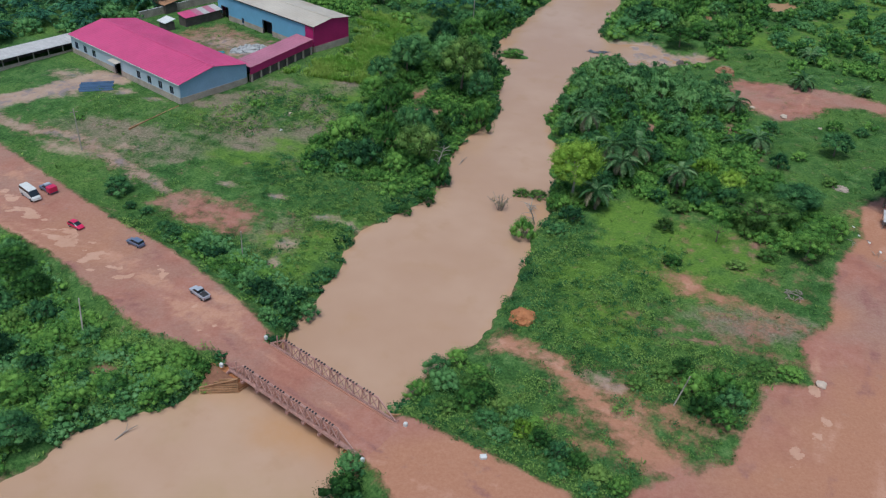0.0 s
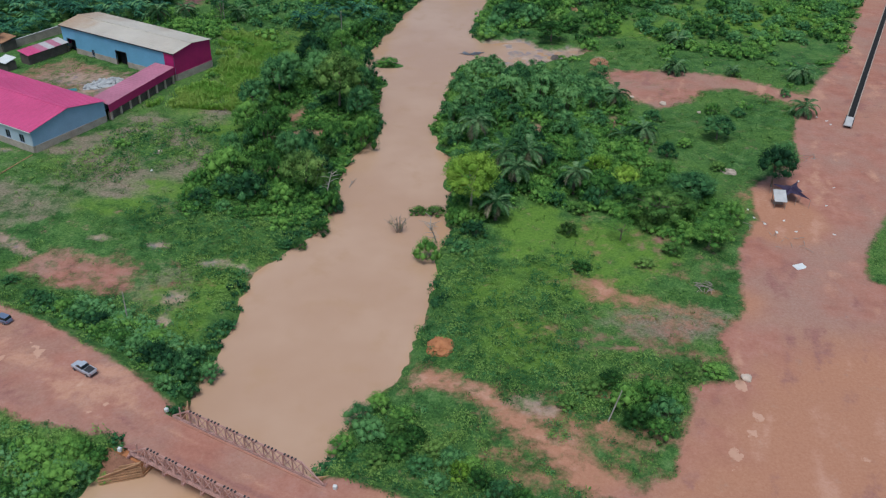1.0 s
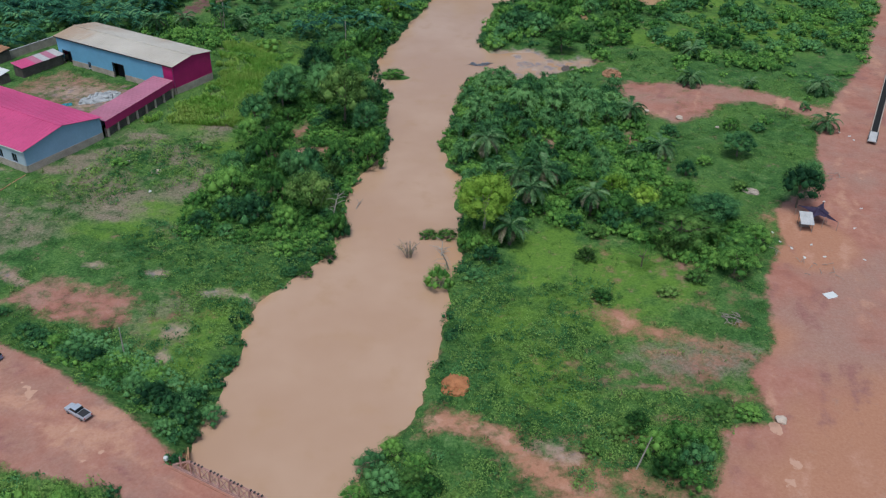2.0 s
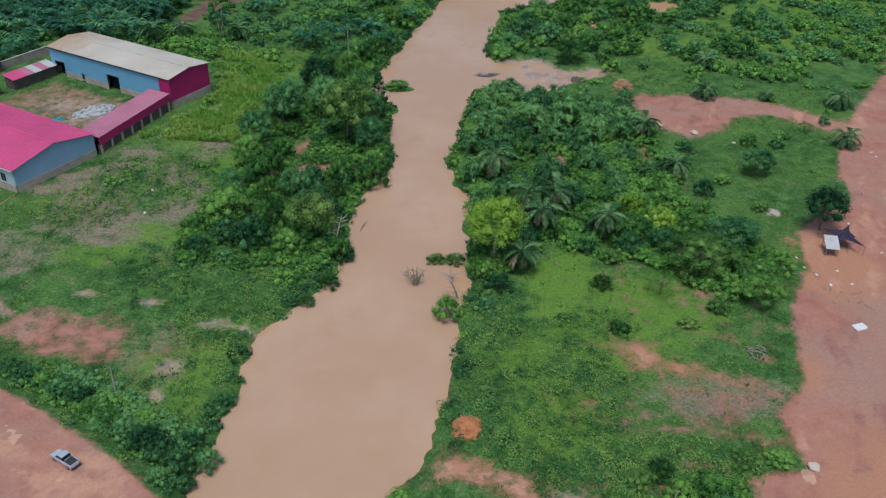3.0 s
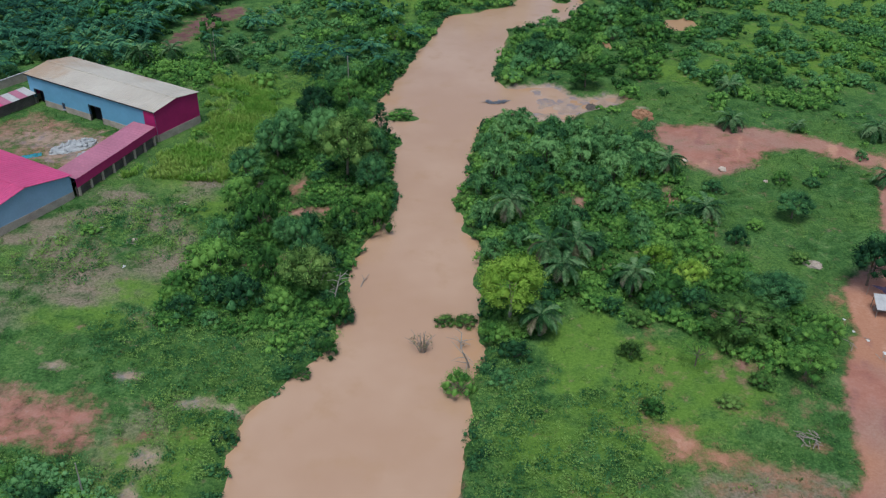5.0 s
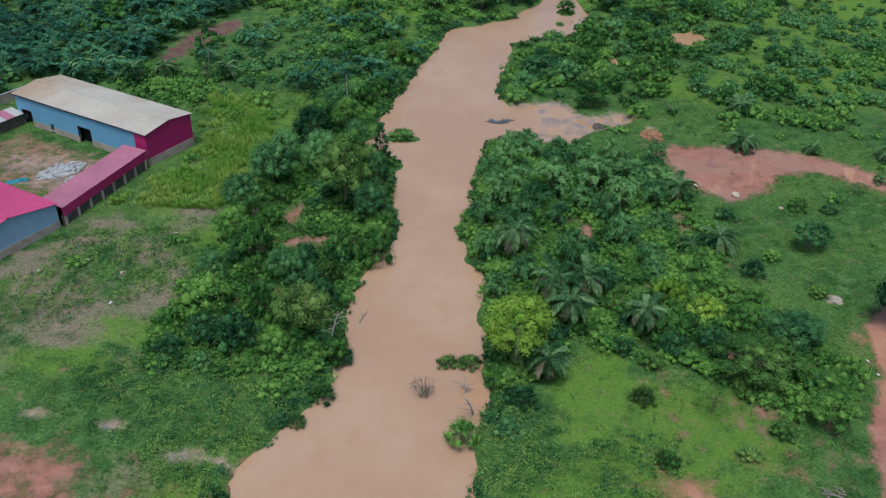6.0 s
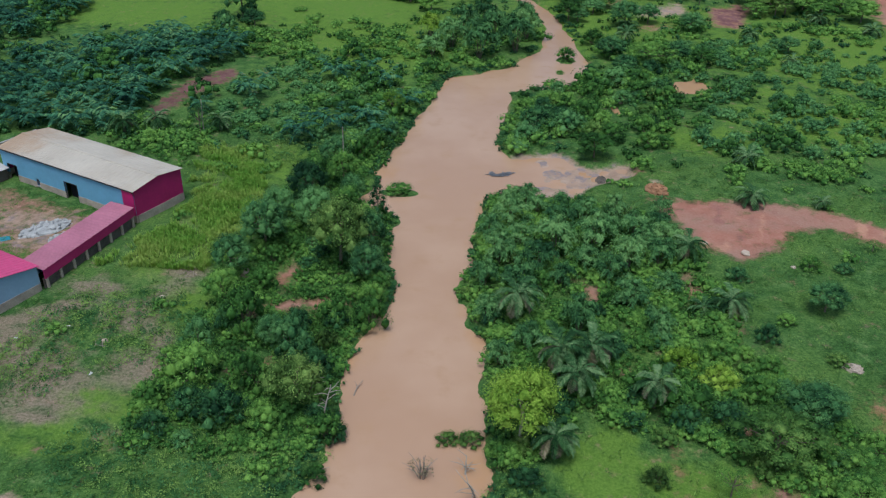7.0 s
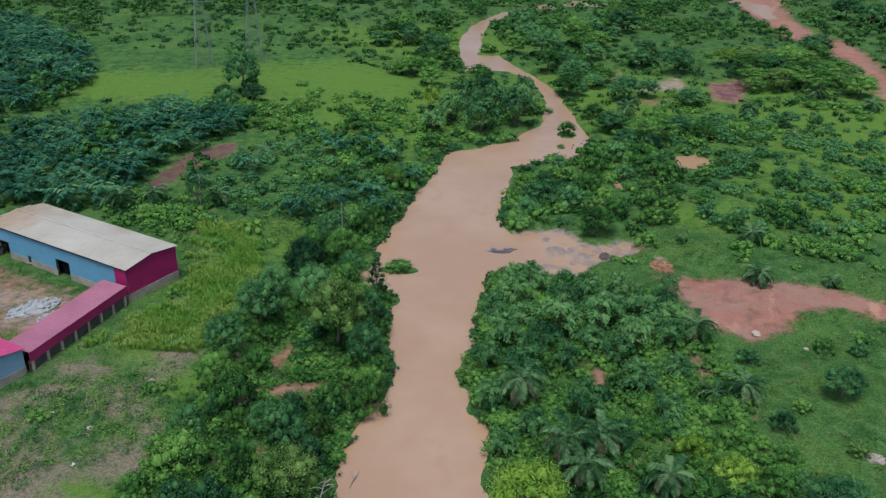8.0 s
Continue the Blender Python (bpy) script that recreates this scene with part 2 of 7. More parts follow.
# ---- plan ----
def value_noise(x, y, scale, seed=0):
    """Smooth noise from 0 to 1 over the plan."""
    x, y = np.asarray(x) / scale, np.asarray(y) / scale
    xi, yi = np.floor(x), np.floor(y)
    fx, fy = x - xi, y - yi
    fx, fy = fx * fx * (3 - 2 * fx), fy * fy * (3 - 2 * fy)

    def at(a, b):
        v = np.sin(a * 127.1 + b * 311.7 + seed * 74.7) * 43758.5453
        return v - np.floor(v)
    return ((at(xi, yi) * (1 - fx) + at(xi + 1, yi) * fx) * (1 - fy)
            + (at(xi, yi + 1) * (1 - fx) + at(xi + 1, yi + 1) * fx) * fy)


def fbm(x, y, scale, seed=0):
    return (value_noise(x, y, scale, seed) * 0.5 + value_noise(x, y, scale / 2.1, seed + 1) * 0.3
            + value_noise(x, y, scale / 4.3, seed + 2) * 0.2)


def outside(x, y, pts):
    """Distance to an outline on the plan, negative inside it."""
    x, y = np.asarray(x, float), np.asarray(y, float)
    best = np.full(x.shape, 1e9)
    inside = np.zeros(x.shape, bool)
    n = len(pts)
    for i in range(n):
        (ax, ay), (bx, by) = pts[i], pts[(i + 1) % n]
        ex, ey = bx - ax, by - ay
        t = np.clip(((x - ax) * ex + (y - ay) * ey) / (ex * ex + ey * ey + 1e-9), 0, 1)
        best = np.minimum(best, np.hypot(x - ax - t * ex, y - ay - t * ey))
        cross = (ay > y) != (by > y)
        inside ^= cross & (x < ex * (y - ay) / (ey if abs(ey) > 1e-9 else 1e-9) + ax)
    return np.where(inside, -best, best)


def sstep(v, a, b):
    t = np.clip((v - a) / (b - a), 0, 1)
    return t * t * (3 - 2 * t)


WEST_BANK = [(-90, -60), (-57.3, 9), (-54, 19.4), (-48, 24.4), (-43.5, 28.8), (-42, 32.6), (-36.8, 34.6), (-35.2, 42), (-34.5, 49.2), (-33.8, 57), (-33.4, 63),
             (-33, 74), (-33.2, 79), (-29, 86.6), (-24.8, 94), (-22.8, 103), (-24, 113), (-23, 124), (-18.5, 136.5), (-20, 148),
             (-21.5, 163), (-20.3, 170), (-29, 170), (-30.7, 177), (-27.5, 183), (-26, 187), (-28.5, 192), (-25.5, 198.5), (-23, 215),
             (-17.5, 240), (-14, 262), (-4.5, 267.5), (6.3, 275.5), (17.5, 298), (19, 323), (16, 348), (7.5, 366), (-5, 370), (-11, 363),
             (-16, 405), (-16, 433), (-11, 467), (5.7, 508), (24, 530), (60, 560)]
EAST_BANK = [(75, 548), (32, 526), (8.6, 495), (-1, 477), (-6, 440), (-4, 412), (3, 396), (10, 376), (18.4, 353), (24, 336), (28, 306), (30.3, 281),
             (29.5, 266), (21, 256), (4.8, 251.5), (4.6, 240), (1.2, 222), (1.1, 208), (4, 203), (10, 200), (11, 193), (8, 187), (3.4, 186), (-2.3, 181),
             (-4, 172), (-4.7, 162.6), (-5.3, 150), (-7.4, 142), (-5.4, 133), (-1.3, 126.4), (-2.4, 114), (-1.6, 104.8), (-0.8, 94.4),
             (-2.5, 86), (-2.5, 78), (-3.3, 67), (-5.1, 58.6), (-5.8, 53), (-11.4, 44.7), (-12.4, 40), (-14, 33), (-16.5, 26), (-16.7, 22),
             (-17.5, 18), (-19, 0), (-30, -60)]
RIVER = WEST_BANK + EAST_BANK
ROAD_WEST = [(-230, 150), (-113, 85), (-94, 75), (-76.3, 66), (-62, 59.7), (-47.2, 51.2), (-41.6, 47.4), (-36.5, 43), (-35.0, 40.4), (-38.3, 33.9),
             (-40.3, 36.6), (-47.2, 37.6), (-55, 39), (-70, 47.5), (-78.6, 52.7), (-94, 58.5), (-230, 115)]
ROAD_EAST = [(-14.5, 31.0), (-12, 31.6), (-5, 29.4), (3, 26.5), (10.3, 24), (20, 17), (40, 2), (40, -30), (0, 0), (-9.6, 17.5), (-12, 21), (-15.6, 23.5), (-16.5, 23)]
YARD_EAST = [(12, 22), (22, 30), (31, 35.5), (33, 41.7), (37.6, 53), (44, 54), (43, 65), (48.6, 71.5), (52, 90), (58, 101), (60, 114), (71.5, 125.6),
             (82, 157), (94, 177), (109, 200), (135, 259), (165, 330), (195, 330), (160, 240), (136, 190), (126, 150), (118, 120), (125, 60), (115, -30), (20, -30), (0, 8)]
YARD_ISLAND = [(71, 82), (74.5, 92), (85, 108), (105, 112), (110, 84), (92, 72), (78, 78)]
TRACK_EAST = [(35, 181), (37.5, 171.5), (42.5, 158.3), (47.7, 153.7), (55, 158), (60.5, 166), (69.5, 169), (82, 160), (88, 165), (79.4, 172), (68.6, 178), (55, 180.6), (39, 180)]
FOOT_TRACK = [(-5, 50.5), (-3, 55), (2, 53.5), (8, 51), (13, 45.6), (17.4, 41.6), (21.5, 37.9), (27.4, 33.6), (25, 29), (17.5, 33), (14, 38.6), (9.5, 43), (5.5, 48.8), (0, 50.5)]
MEADOW_PATH = [(25.8, 86), (24, 99), (26.4, 108.4), (33, 116.6), (39.2, 122.4), (43, 140), (44.2, 140), (40.2, 121.8), (33.8, 115.6), (27.4, 107.8), (25.2, 99), (27, 87)]
FOOT_SPUR = [(15, 44.5), (21, 44), (27, 39.5), (30, 36), (28.5, 35), (24, 39), (18, 42.5)]
BARE_NORTH = [(-74, 74), (-70.3, 81.5), (-60.2, 78.6), (-52.9, 77.3), (-52.2, 73.3), (-56.7, 69), (-68.2, 71.4)]
BARE_BANK = [(19.9, 78.9), (25.9, 81.1), (29.5, 76.6), (41.2, 71), (46, 66), (33.2, 71.3), (24.2, 73.5)]
BARE_BANK_LOW = [(28, 66), (36, 62), (44, 60), (44, 57.5), (36, 59), (29, 63)]
MUD_FAR = [(-93.5, 218), (-90.6, 246), (-79.5, 260), (-75, 252), (-84.4, 234), (-87.8, 212.6)]
STREAM_FAR = [(150, 600), (143, 478), (150, 437), (156, 402), (149, 352), (144, 325), (152, 320), (167.2, 382.8), (171, 427), (166, 467), (165, 498), (185, 600)]
FARM_TRACK = [(-135, 100), (-121, 97.4), (-105, 94), (-98, 94), (-88, 88.5), (-78, 83.5), (-72, 80), (-73, 78), (-79, 81), (-89.5, 85.5), (-99, 91), (-106, 91.3), (-135, 94)]
FARM_DRIVE = [(-150, 96), (-126, 100), (-119, 108), (-113, 116), (-106, 122), (-108, 126.5), (-116, 126), (-121, 117), (-125, 111), (-130, 106), (-150, 103)]
COURT = [(-86, 141), (-79, 157), (-105, 170), (-114, 156)]
SANDBAR = [(3, 186), (10, 181), (17.4, 180.5), (23.3, 188), (33, 194), (33, 201), (22, 197.5), (17, 206), (4, 204)]
MAIZE = [(-74, 205), (-58, 201), (-52, 178), (-51, 152), (-58, 136), (-69, 133), (-70, 141), (-65, 158), (-64, 172)]
PONDS = ([(52, 252.5), (54.6, 266), (62.6, 271), (68.6, 260.5), (65, 252.7)], [(32, 244.5), (35.7, 242.6), (36.4, 232), (33, 235.7)],
         [(149, 520), (147, 580), (165, 590), (171, 545), (162, 503), (155, 500)])
BARE_FAR = ([(84.6, 351), (103, 360), (90, 322), (81, 328)], [(44.7, 364), (52, 365), (54, 357), (46, 355)])
CREEK_BARE = ([(-43, 128), (-41, 131.5), (-36, 133.5), (-30, 136), (-25.5, 134.3), (-31, 133), (-37, 131)], [(-41, 139), (-38, 146), (-36.5, 144), (-38.5, 138)],
              [(-42, 114), (-35, 117.8), (-35.5, 115.8), (-41, 113)], [(15, 146), (18.5, 143), (19, 137), (16.5, 138)])
SAND_SPOTS = ((-40.5, 79.5, 3.2, 1.3), (-36, 79, 3.0, 0.9), (-44, 69, 2.0, 2.6), (-44, 62.5, 1.5, 2.0), (-52, 84.4, 2.2, 1.2), (-63, 85.5, 2.6, 1.0),
              (12.6, 48.3, 3.2, 1.9), (15.5, 46.8, 1.8, 1.0), (-100, 88, 6.0, 2.2), (-88, 92, 4.0, 1.4), (-106, 116, 3.0, 1.5), (-95, 115, 3.0, 1.2),
              (-93, 155, 11.0, 5), (-88, 148, 7.0, 4.0), (-122, 122, 6, 3), (-117, 112, 5, 3), (-104, 117, 3, 2), (-4, 66, 0.8, 2.4), (37, 190, 1.6, 1.2))
DRY_SPOTS = ((-56, 111, 6, 6), (-66, 106, 8, 6), (-70, 110, 6, 5), (-46, 70, 5, 8), (-78, 118, 6, 5), (-60, 125, 7, 5), (36, 68, 10, 5), (-95, 98, 14, 5))
STRAW_SPOTS = ((-76, 124, 4, 2.6), (-74.6, 112.7, 5, 2.6), (-53.7, 97, 3, 1.8), (-66, 100, 4, 1.6), (-83, 116, 4, 2), (-53.5, 112, 2.6, 5.5), (-54.5, 120, 2.0, 3.0), (-73, 127, 3.0, 2.0), (-57, 140, 4.5, 2.6), (-46.5, 140.5, 2.0, 1.3), (-76, 113, 3, 2), (-62, 103, 7, 2), (-68, 106, 4, 3), (-80, 122, 4, 1.6), (-62, 128, 3, 2), (-70, 133, 5, 2))
LIME_SPOTS = ((21, 80, 12, 8), (28, 92, 12, 7), (16, 96, 6, 8), (13, 63, 8, 9), (7, 75, 6, 8), (120, 300, 60, 60), (40, 330, 40, 50), (-40, 300, 40, 50), (-41, 64, 6, 9), (-39, 73, 5, 6), (-48, 190, 12, 14), (-55, 165, 10, 18), (12, 96, 4, 8), (17, 102, 4, 5), (13, 88, 5, 4), (24, 88, 8, 5), (34, 86, 7, 5), (-130, 320, 50, 26), (-60, 335, 60, 40), (75, 253, 22, 6), (55, 215, 18, 10), (90, 230, 30, 20),
              (-57, 104, 8, 5), (-46, 68, 5, 8), (-62, 96, 12, 4), (-52, 128, 7, 8), (60, 345, 40, 20), (-30, 420, 60, 40))
BARE_SPOTS = ((44, 76.5, 1.6, 1.2), (40, 85, 1.0, 0.8), (38.5, 92.5, 2.6, 1.5),
              (36.5, 105, 1.5, 1.5), (64, 109, 8, 6), (24, 50.5, 3, 1), (30, 54.5, 3.5, 1.2), (37, 52, 2, 1.4), (27, 61, 4.0, 0.8), (9, 38, 3, 1.6), (12, 34, 4, 1.6),
              (-46, 33, 2, 2), (-55, 30, 3, 2), (-43, 40, 1.5, 1), (-62, 72, 7, 2.5), (21, 118, 2.5, 1.5), (36, 143, 2, 6), (31, 196, 4, 3), (60, 322, 8, 5))
PUDDLES = ((-90.2, 62.5, 2.2, 1.3), (-79.1, 56.2, 2.4, 1.4), (-72.2, 53.6, 1.6, 0.9), (-64.7, 49.8, 1.4, 0.7), (-98, 67.7, 1.8, 1.0), (-93.3, 64.2, 2.2, 0.8), (-89.9, 62.1, 1.8, 0.7), (-91.2, 63.8, 1.0, 0.8), (-97.2, 66.7, 1.6, 0.8), (-100.7, 69.1, 1.5, 0.7), (-95.2, 62.8, 1.0, 0.5), (-83.9, 59.4, 1.0, 0.6),
           (-80.9, 60.0, 1.6, 0.8), (-81.4, 57.4, 2.2, 1.0), (-78.6, 57.2, 1.4, 0.8), (-79.2, 55.6, 1.6, 0.7), (-79.4, 58.8, 1.0, 0.9), (-71.4, 55.4, 1.6, 0.6), (-72.7, 53.9, 1.5, 0.7),
           (-73.4, 52.2, 1.2, 0.8), (-70.5, 50.0, 0.9, 0.5), (-68.1, 51.9, 0.8, 0.6), (-66.4, 52.1, 0.8, 0.6), (-65.3, 49.4, 1.2, 0.6), (-63.5, 50.4, 0.8, 0.7), (-74.9, 57.4, 0.8, 0.5), (-87.1, 61.8, 0.9, 0.6),
           (43.4, 53.6, 0.9, 1.6), (43.9, 46.9, 0.8, 1.3), (42.3, 43.8, 0.8, 0.9), (39.4, 39.9, 1.0, 1.4), (38.6, 37.1, 0.8, 0.6), (56, 40.1, 0.6, 0.9))
ruts = random.Random(6)
for rut in range(16):
    along = ruts.random()
    PUDDLES += ((-95 + 55 * along + ruts.uniform(-2, 2), 66 - 24 * along + ruts.uniform(-5, 4), ruts.uniform(0.4, 0.9), ruts.uniform(0.4, 0.6)),)
OCHRE_SPOTS = ((68, 38, 34, 22), (62, 104, 9, 8), (8, 44, 20, 12), (34, 74, 14, 6), (0, 22, 14, 8))
ISLETS = ((-21.5, 181.5, 4.4, 2.0), (-22.5, 167.5, 2.6, 2.6), (20.8, 271, 1.8, 1.6), (23.6, 284, 3.4, 4.5), (-2.5, 402, 6, 7))
WATER_Z = -1.0


def spots(x, y, items, soft=0.5):
    out = np.zeros(np.shape(x))
    for cx, cy, rx, ry in items:
        d = np.sqrt(((x - cx) / rx) ** 2 + ((y - cy) / ry) ** 2)
        out = np.maximum(out, sstep(d, 1 + soft, 1 - soft))
    return out


def zone(x, y, pts, soft=1.2):
    return sstep(outside(x, y, pts), soft, -soft)


def plan(x, y):
    """Height and covers of the ground at arrays of places."""
    x, y = np.asarray(x, float), np.asarray(y, float)
    wob = 3.4 * (fbm(x, y, 5.0, 3) - 0.5) + 1.0 * (fbm(x, y, 1.7, 6) - 0.5)
    river = outside(x, y, RIVER) + wob
    isl = spots(x, y, ISLETS, 0.45)
    road = np.minimum(outside(x, y, ROAD_WEST), outside(x, y, ROAD_EAST))
    yard = np.maximum(outside(x, y, YARD_EAST), -outside(x, y, YARD_ISLAND))
    z = -1.0 + 1.1 * sstep(river, -0.2, 3.0) + 0.9 * sstep(river, 6, 60) + 1.3 * sstep(np.hypot(x + 95, y - 145), 75, 35)
    z += 0.5 * (fbm(x, y, 9, 5) - 0.5) * sstep(river, 1, 6)
    bank = np.where(road < 0, 1.7, 1.7 - np.clip(road - 0.4, 0, 99) * 0.55)
    flat = sstep(np.hypot(x + 26, y - 34), 130, 40)
    z = np.where(bank > z, z + (bank - z) * flat * sstep(river, -0.5, 1.5), z)
    z = np.where(road < -1.0, z - 0.05 * fbm(x, y, 3, 9), z)
    z = np.where(river < 0, np.minimum(z, -1.0 + np.maximum(river * 0.5, -2)), z)
    z = np.where(isl > 0.02, np.maximum(z, -1.5 + 1.0 * isl), z)
    bar = zone(x, y, SANDBAR, 1.5)
    z = z * (1 - bar) + bar * np.where(river < 0, -1.2, -0.97 + 0.5 * (fbm(x, y, 5, 8) - 0.5))
    for p in PONDS:
        w = zone(x, y, p, 1.5)
        z = z * (1 - w) + w * (WATER_Z - 0.3)
    dirt = np.maximum(1.7 * sstep(road, 1.4, -1.6), 1.7 * sstep(yard, 2.0, -2.2))
    for p in (TRACK_EAST, FOOT_TRACK, FOOT_SPUR, MEADOW_PATH, BARE_NORTH, BARE_BANK, BARE_BANK_LOW, MUD_FAR, STREAM_FAR, COURT, *BARE_FAR, *CREEK_BARE, FARM_TRACK):
        dirt = np.maximum(dirt, zone(x, y, p, 2.8) * (0.6 if p in (FARM_TRACK, COURT, BARE_BANK_LOW, FOOT_SPUR, MUD_FAR, MEADOW_PATH) else 0.8 if p is BARE_NORTH or p is BARE_BANK else 1.0))
    dirt = np.maximum(dirt, spots(x, y, BARE_SPOTS, 0.8) * 0.66)
    thin = spots(x, y, ((32, 62, 16, 8), (22, 46, 14, 9), (34, 88, 16, 8), (-55, 74, 14, 6)), 0.8)
    dirt = np.maximum(dirt, 0.62 * thin * sstep(fbm(x, y, 7, 14), 0.40, 0.66))
    dirt = np.maximum(dirt, sstep(river, 0.9, 0.2) * 0.5 * sstep(fbm(x, y, 8, 55), 0.45, 0.6))
    sand = np.maximum(spots(x, y, SAND_SPOTS, 0.8) * 0.7, np.maximum(np.maximum(np.maximum(zone(x, y, FARM_DRIVE, 2.4) * 1.2, 0.75 * zone(x, y, FARM_TRACK, 2.4)), zone(x, y, ((54, 338), (55, 352), (75, 357), (74, 340)), 3) * 0.9), bar))
    dry = np.maximum(spots(x, y, DRY_SPOTS, 0.6) * 0.7, zone(x, y, MAIZE, 4) * 0.35)
    puddle = spots(x, y, PUDDLES, 0.4) * 0.8
    lime = np.maximum(spots(x, y, LIME_SPOTS, 0.8) * np.where((y > 190) | (x > 0), 0.85, 0.68), 0.6 * zone(x, y, MAIZE, 6))
    straw = spots(x, y, ((-66, 108, 20, 14), (-62, 132, 16, 12), (-85, 92, 22, 8)), 0.8)
    dry = np.maximum(dry, 0.55 * straw * sstep(fbm(x, y, 7, 14), 0.42, 0.68))
    dry = np.maximum(dry, 0.95 * spots(x, y, STRAW_SPOTS, 0.8))
    return z, dirt * (1 - isl), sand, dry, puddle, river, lime


# ---- mesh helpers ----
def part(name, bm, material, parent=None, label="", m=None):
    me = bpy.data.meshes.new(name)
    bm.normal_update()
    bm.to_mesh(me)
    bm.free()
    return part_of(name, me, material, parent, label, m)


def part_of(name, me, material=None, parent=None, label="", m=None):
    if material is not None and not me.materials:
        me.materials.append(M[material] if isinstance(material, str) else material)
    ob = new(name, me)
    if parent is not None:
        ob.parent = parent
    if m is not None:
        ob.matrix_basis = m
    if label:
        tagged(ob, label)
    return ob


def empty(name, m, label, category, group="", kind=""):
    ob = new(name)
    ob.matrix_basis = m
    return tagged(ob, label, category, group, kind)


def box(bm, size, at=(0, 0, 0), rot=None, bevel=0.0):
    m = Matrix.Translation(at)
    if rot is not None:
        m = m @ rot
    r = bmesh.ops.create_cube(bm, size=1.0, matrix=m @ Matrix.Diagonal((*size, 1)))
    if bevel:
        edges = list({e for v in r["verts"] for e in v.link_edges})
        bmesh.ops.bevel(bm, geom=edges, offset=bevel, segments=1, affect="EDGES")
    return bm


def beam(bm, a, b, w, h=None):
    """A bar of section w x h from a to b."""
    a, b = Vector(a), Vector(b)
    q = (b - a).to_track_quat("X", "Z").to_matrix().to_4x4()
    return box(bm, ((b - a).length, w, h or w), (a + b) / 2, q)


def tube(bm, pts, radii, sides=6):
    """A tapered round limb along points."""
    rings = []
    for i, (p, r) in enumerate(zip(pts, radii)):
        a, b = pts[max(i - 1, 0)], pts[min(i + 1, len(pts) - 1)]
        q = (Vector(b) - Vector(a)).to_track_quat("Z", "Y")
        rings.append([bm.verts.new(Vector(p) + q @ Vector((math.cos(k * math.tau / sides) * r, math.sin(k * math.tau / sides) * r, 0))) for k in range(sides)])
    for lo, hi in zip(rings, rings[1:]):
        for k in range(sides):
            bm.faces.new((lo[k], lo[(k + 1) % sides], hi[(k + 1) % sides], hi[k]))
    bm.faces.new(rings[-1])
    return bm


def mesh_from(name, verts, quads=None, tris=None):
    """A mesh from arrays of vertices and faces; columns 4 to 6 of the vertices are normals that round the foliage."""
    me = bpy.data.meshes.new(name)
    verts = np.asarray(verts, np.float32)
    nrm = verts[:, 3:6] if verts.shape[1] == 6 else None
    verts = np.ascontiguousarray(verts[:, :3])
    quads = np.zeros((0, 4), np.int32) if quads is None else np.asarray(quads, np.int32)
    if nrm is not None:
        face = np.cross(verts[quads[:, 2]] - verts[quads[:, 0]], verts[quads[:, 3]] - verts[quads[:, 1]])
        over = (face * nrm[quads].sum(1)).sum(1) < 0
        quads = np.where(over[:, None], quads[:, ::-1], quads)
    tris = np.zeros((0, 3), np.int32) if tris is None else np.asarray(tris, np.int32)
    me.vertices.add(len(verts))
    me.vertices.foreach_set("co", verts.ravel())
    loops = np.concatenate([quads.ravel(), tris.ravel()])
    me.loops.add(len(loops))
    me.loops.foreach_set("vertex_index", loops)
    starts = np.concatenate([np.arange(len(quads)) * 4, len(quads) * 4 + np.arange(len(tris)) * 3])
    me.polygons.add(len(starts))
    me.polygons.foreach_set("loop_start", starts.astype(np.int32))
    me.update(calc_edges=True)
    me.validate()
    if nrm is not None:
        me.polygons.foreach_set("use_smooth", np.ones(len(me.polygons), bool))
        me.normals_split_custom_set_from_vertices(nrm)
    return me


def unit(v):
    return v / np.maximum(np.linalg.norm(v, axis=-1, keepdims=True), 1e-9)


def leaves(pos, nrm, size, rng, aspect=0.5, droop=0.0):
    """One folded leaf (a quad) for each place: arrays of 4n vertices and n quads."""
    n = len(pos)
    nrm = unit(nrm)
    t = rng.normal(size=(n, 3))
    t = unit(t - nrm * (t * nrm).sum(1, keepdims=True))
    t[:, 2] -= droop
    t = unit(t)
    b = np.cross(nrm, t)
    s = (np.asarray(size) * rng.uniform(0.7, 1.3, n))[:, None]
    v = np.stack([pos - t * s * 0.5, pos + b * s * aspect * 0.5 + nrm * s * 0.08, pos + t * s * 0.5 - nrm * s * 0.06, pos - b * s * aspect * 0.5 + nrm * s * 0.08], 1)
    return v.reshape(-1, 3), np.arange(4 * n).reshape(n, 4)


def rounded(v, nrm):
    """Gives each leaf (four vertices) one shading normal."""
    return np.concatenate([v, np.repeat(unit(nrm), 4, 0)], 1)


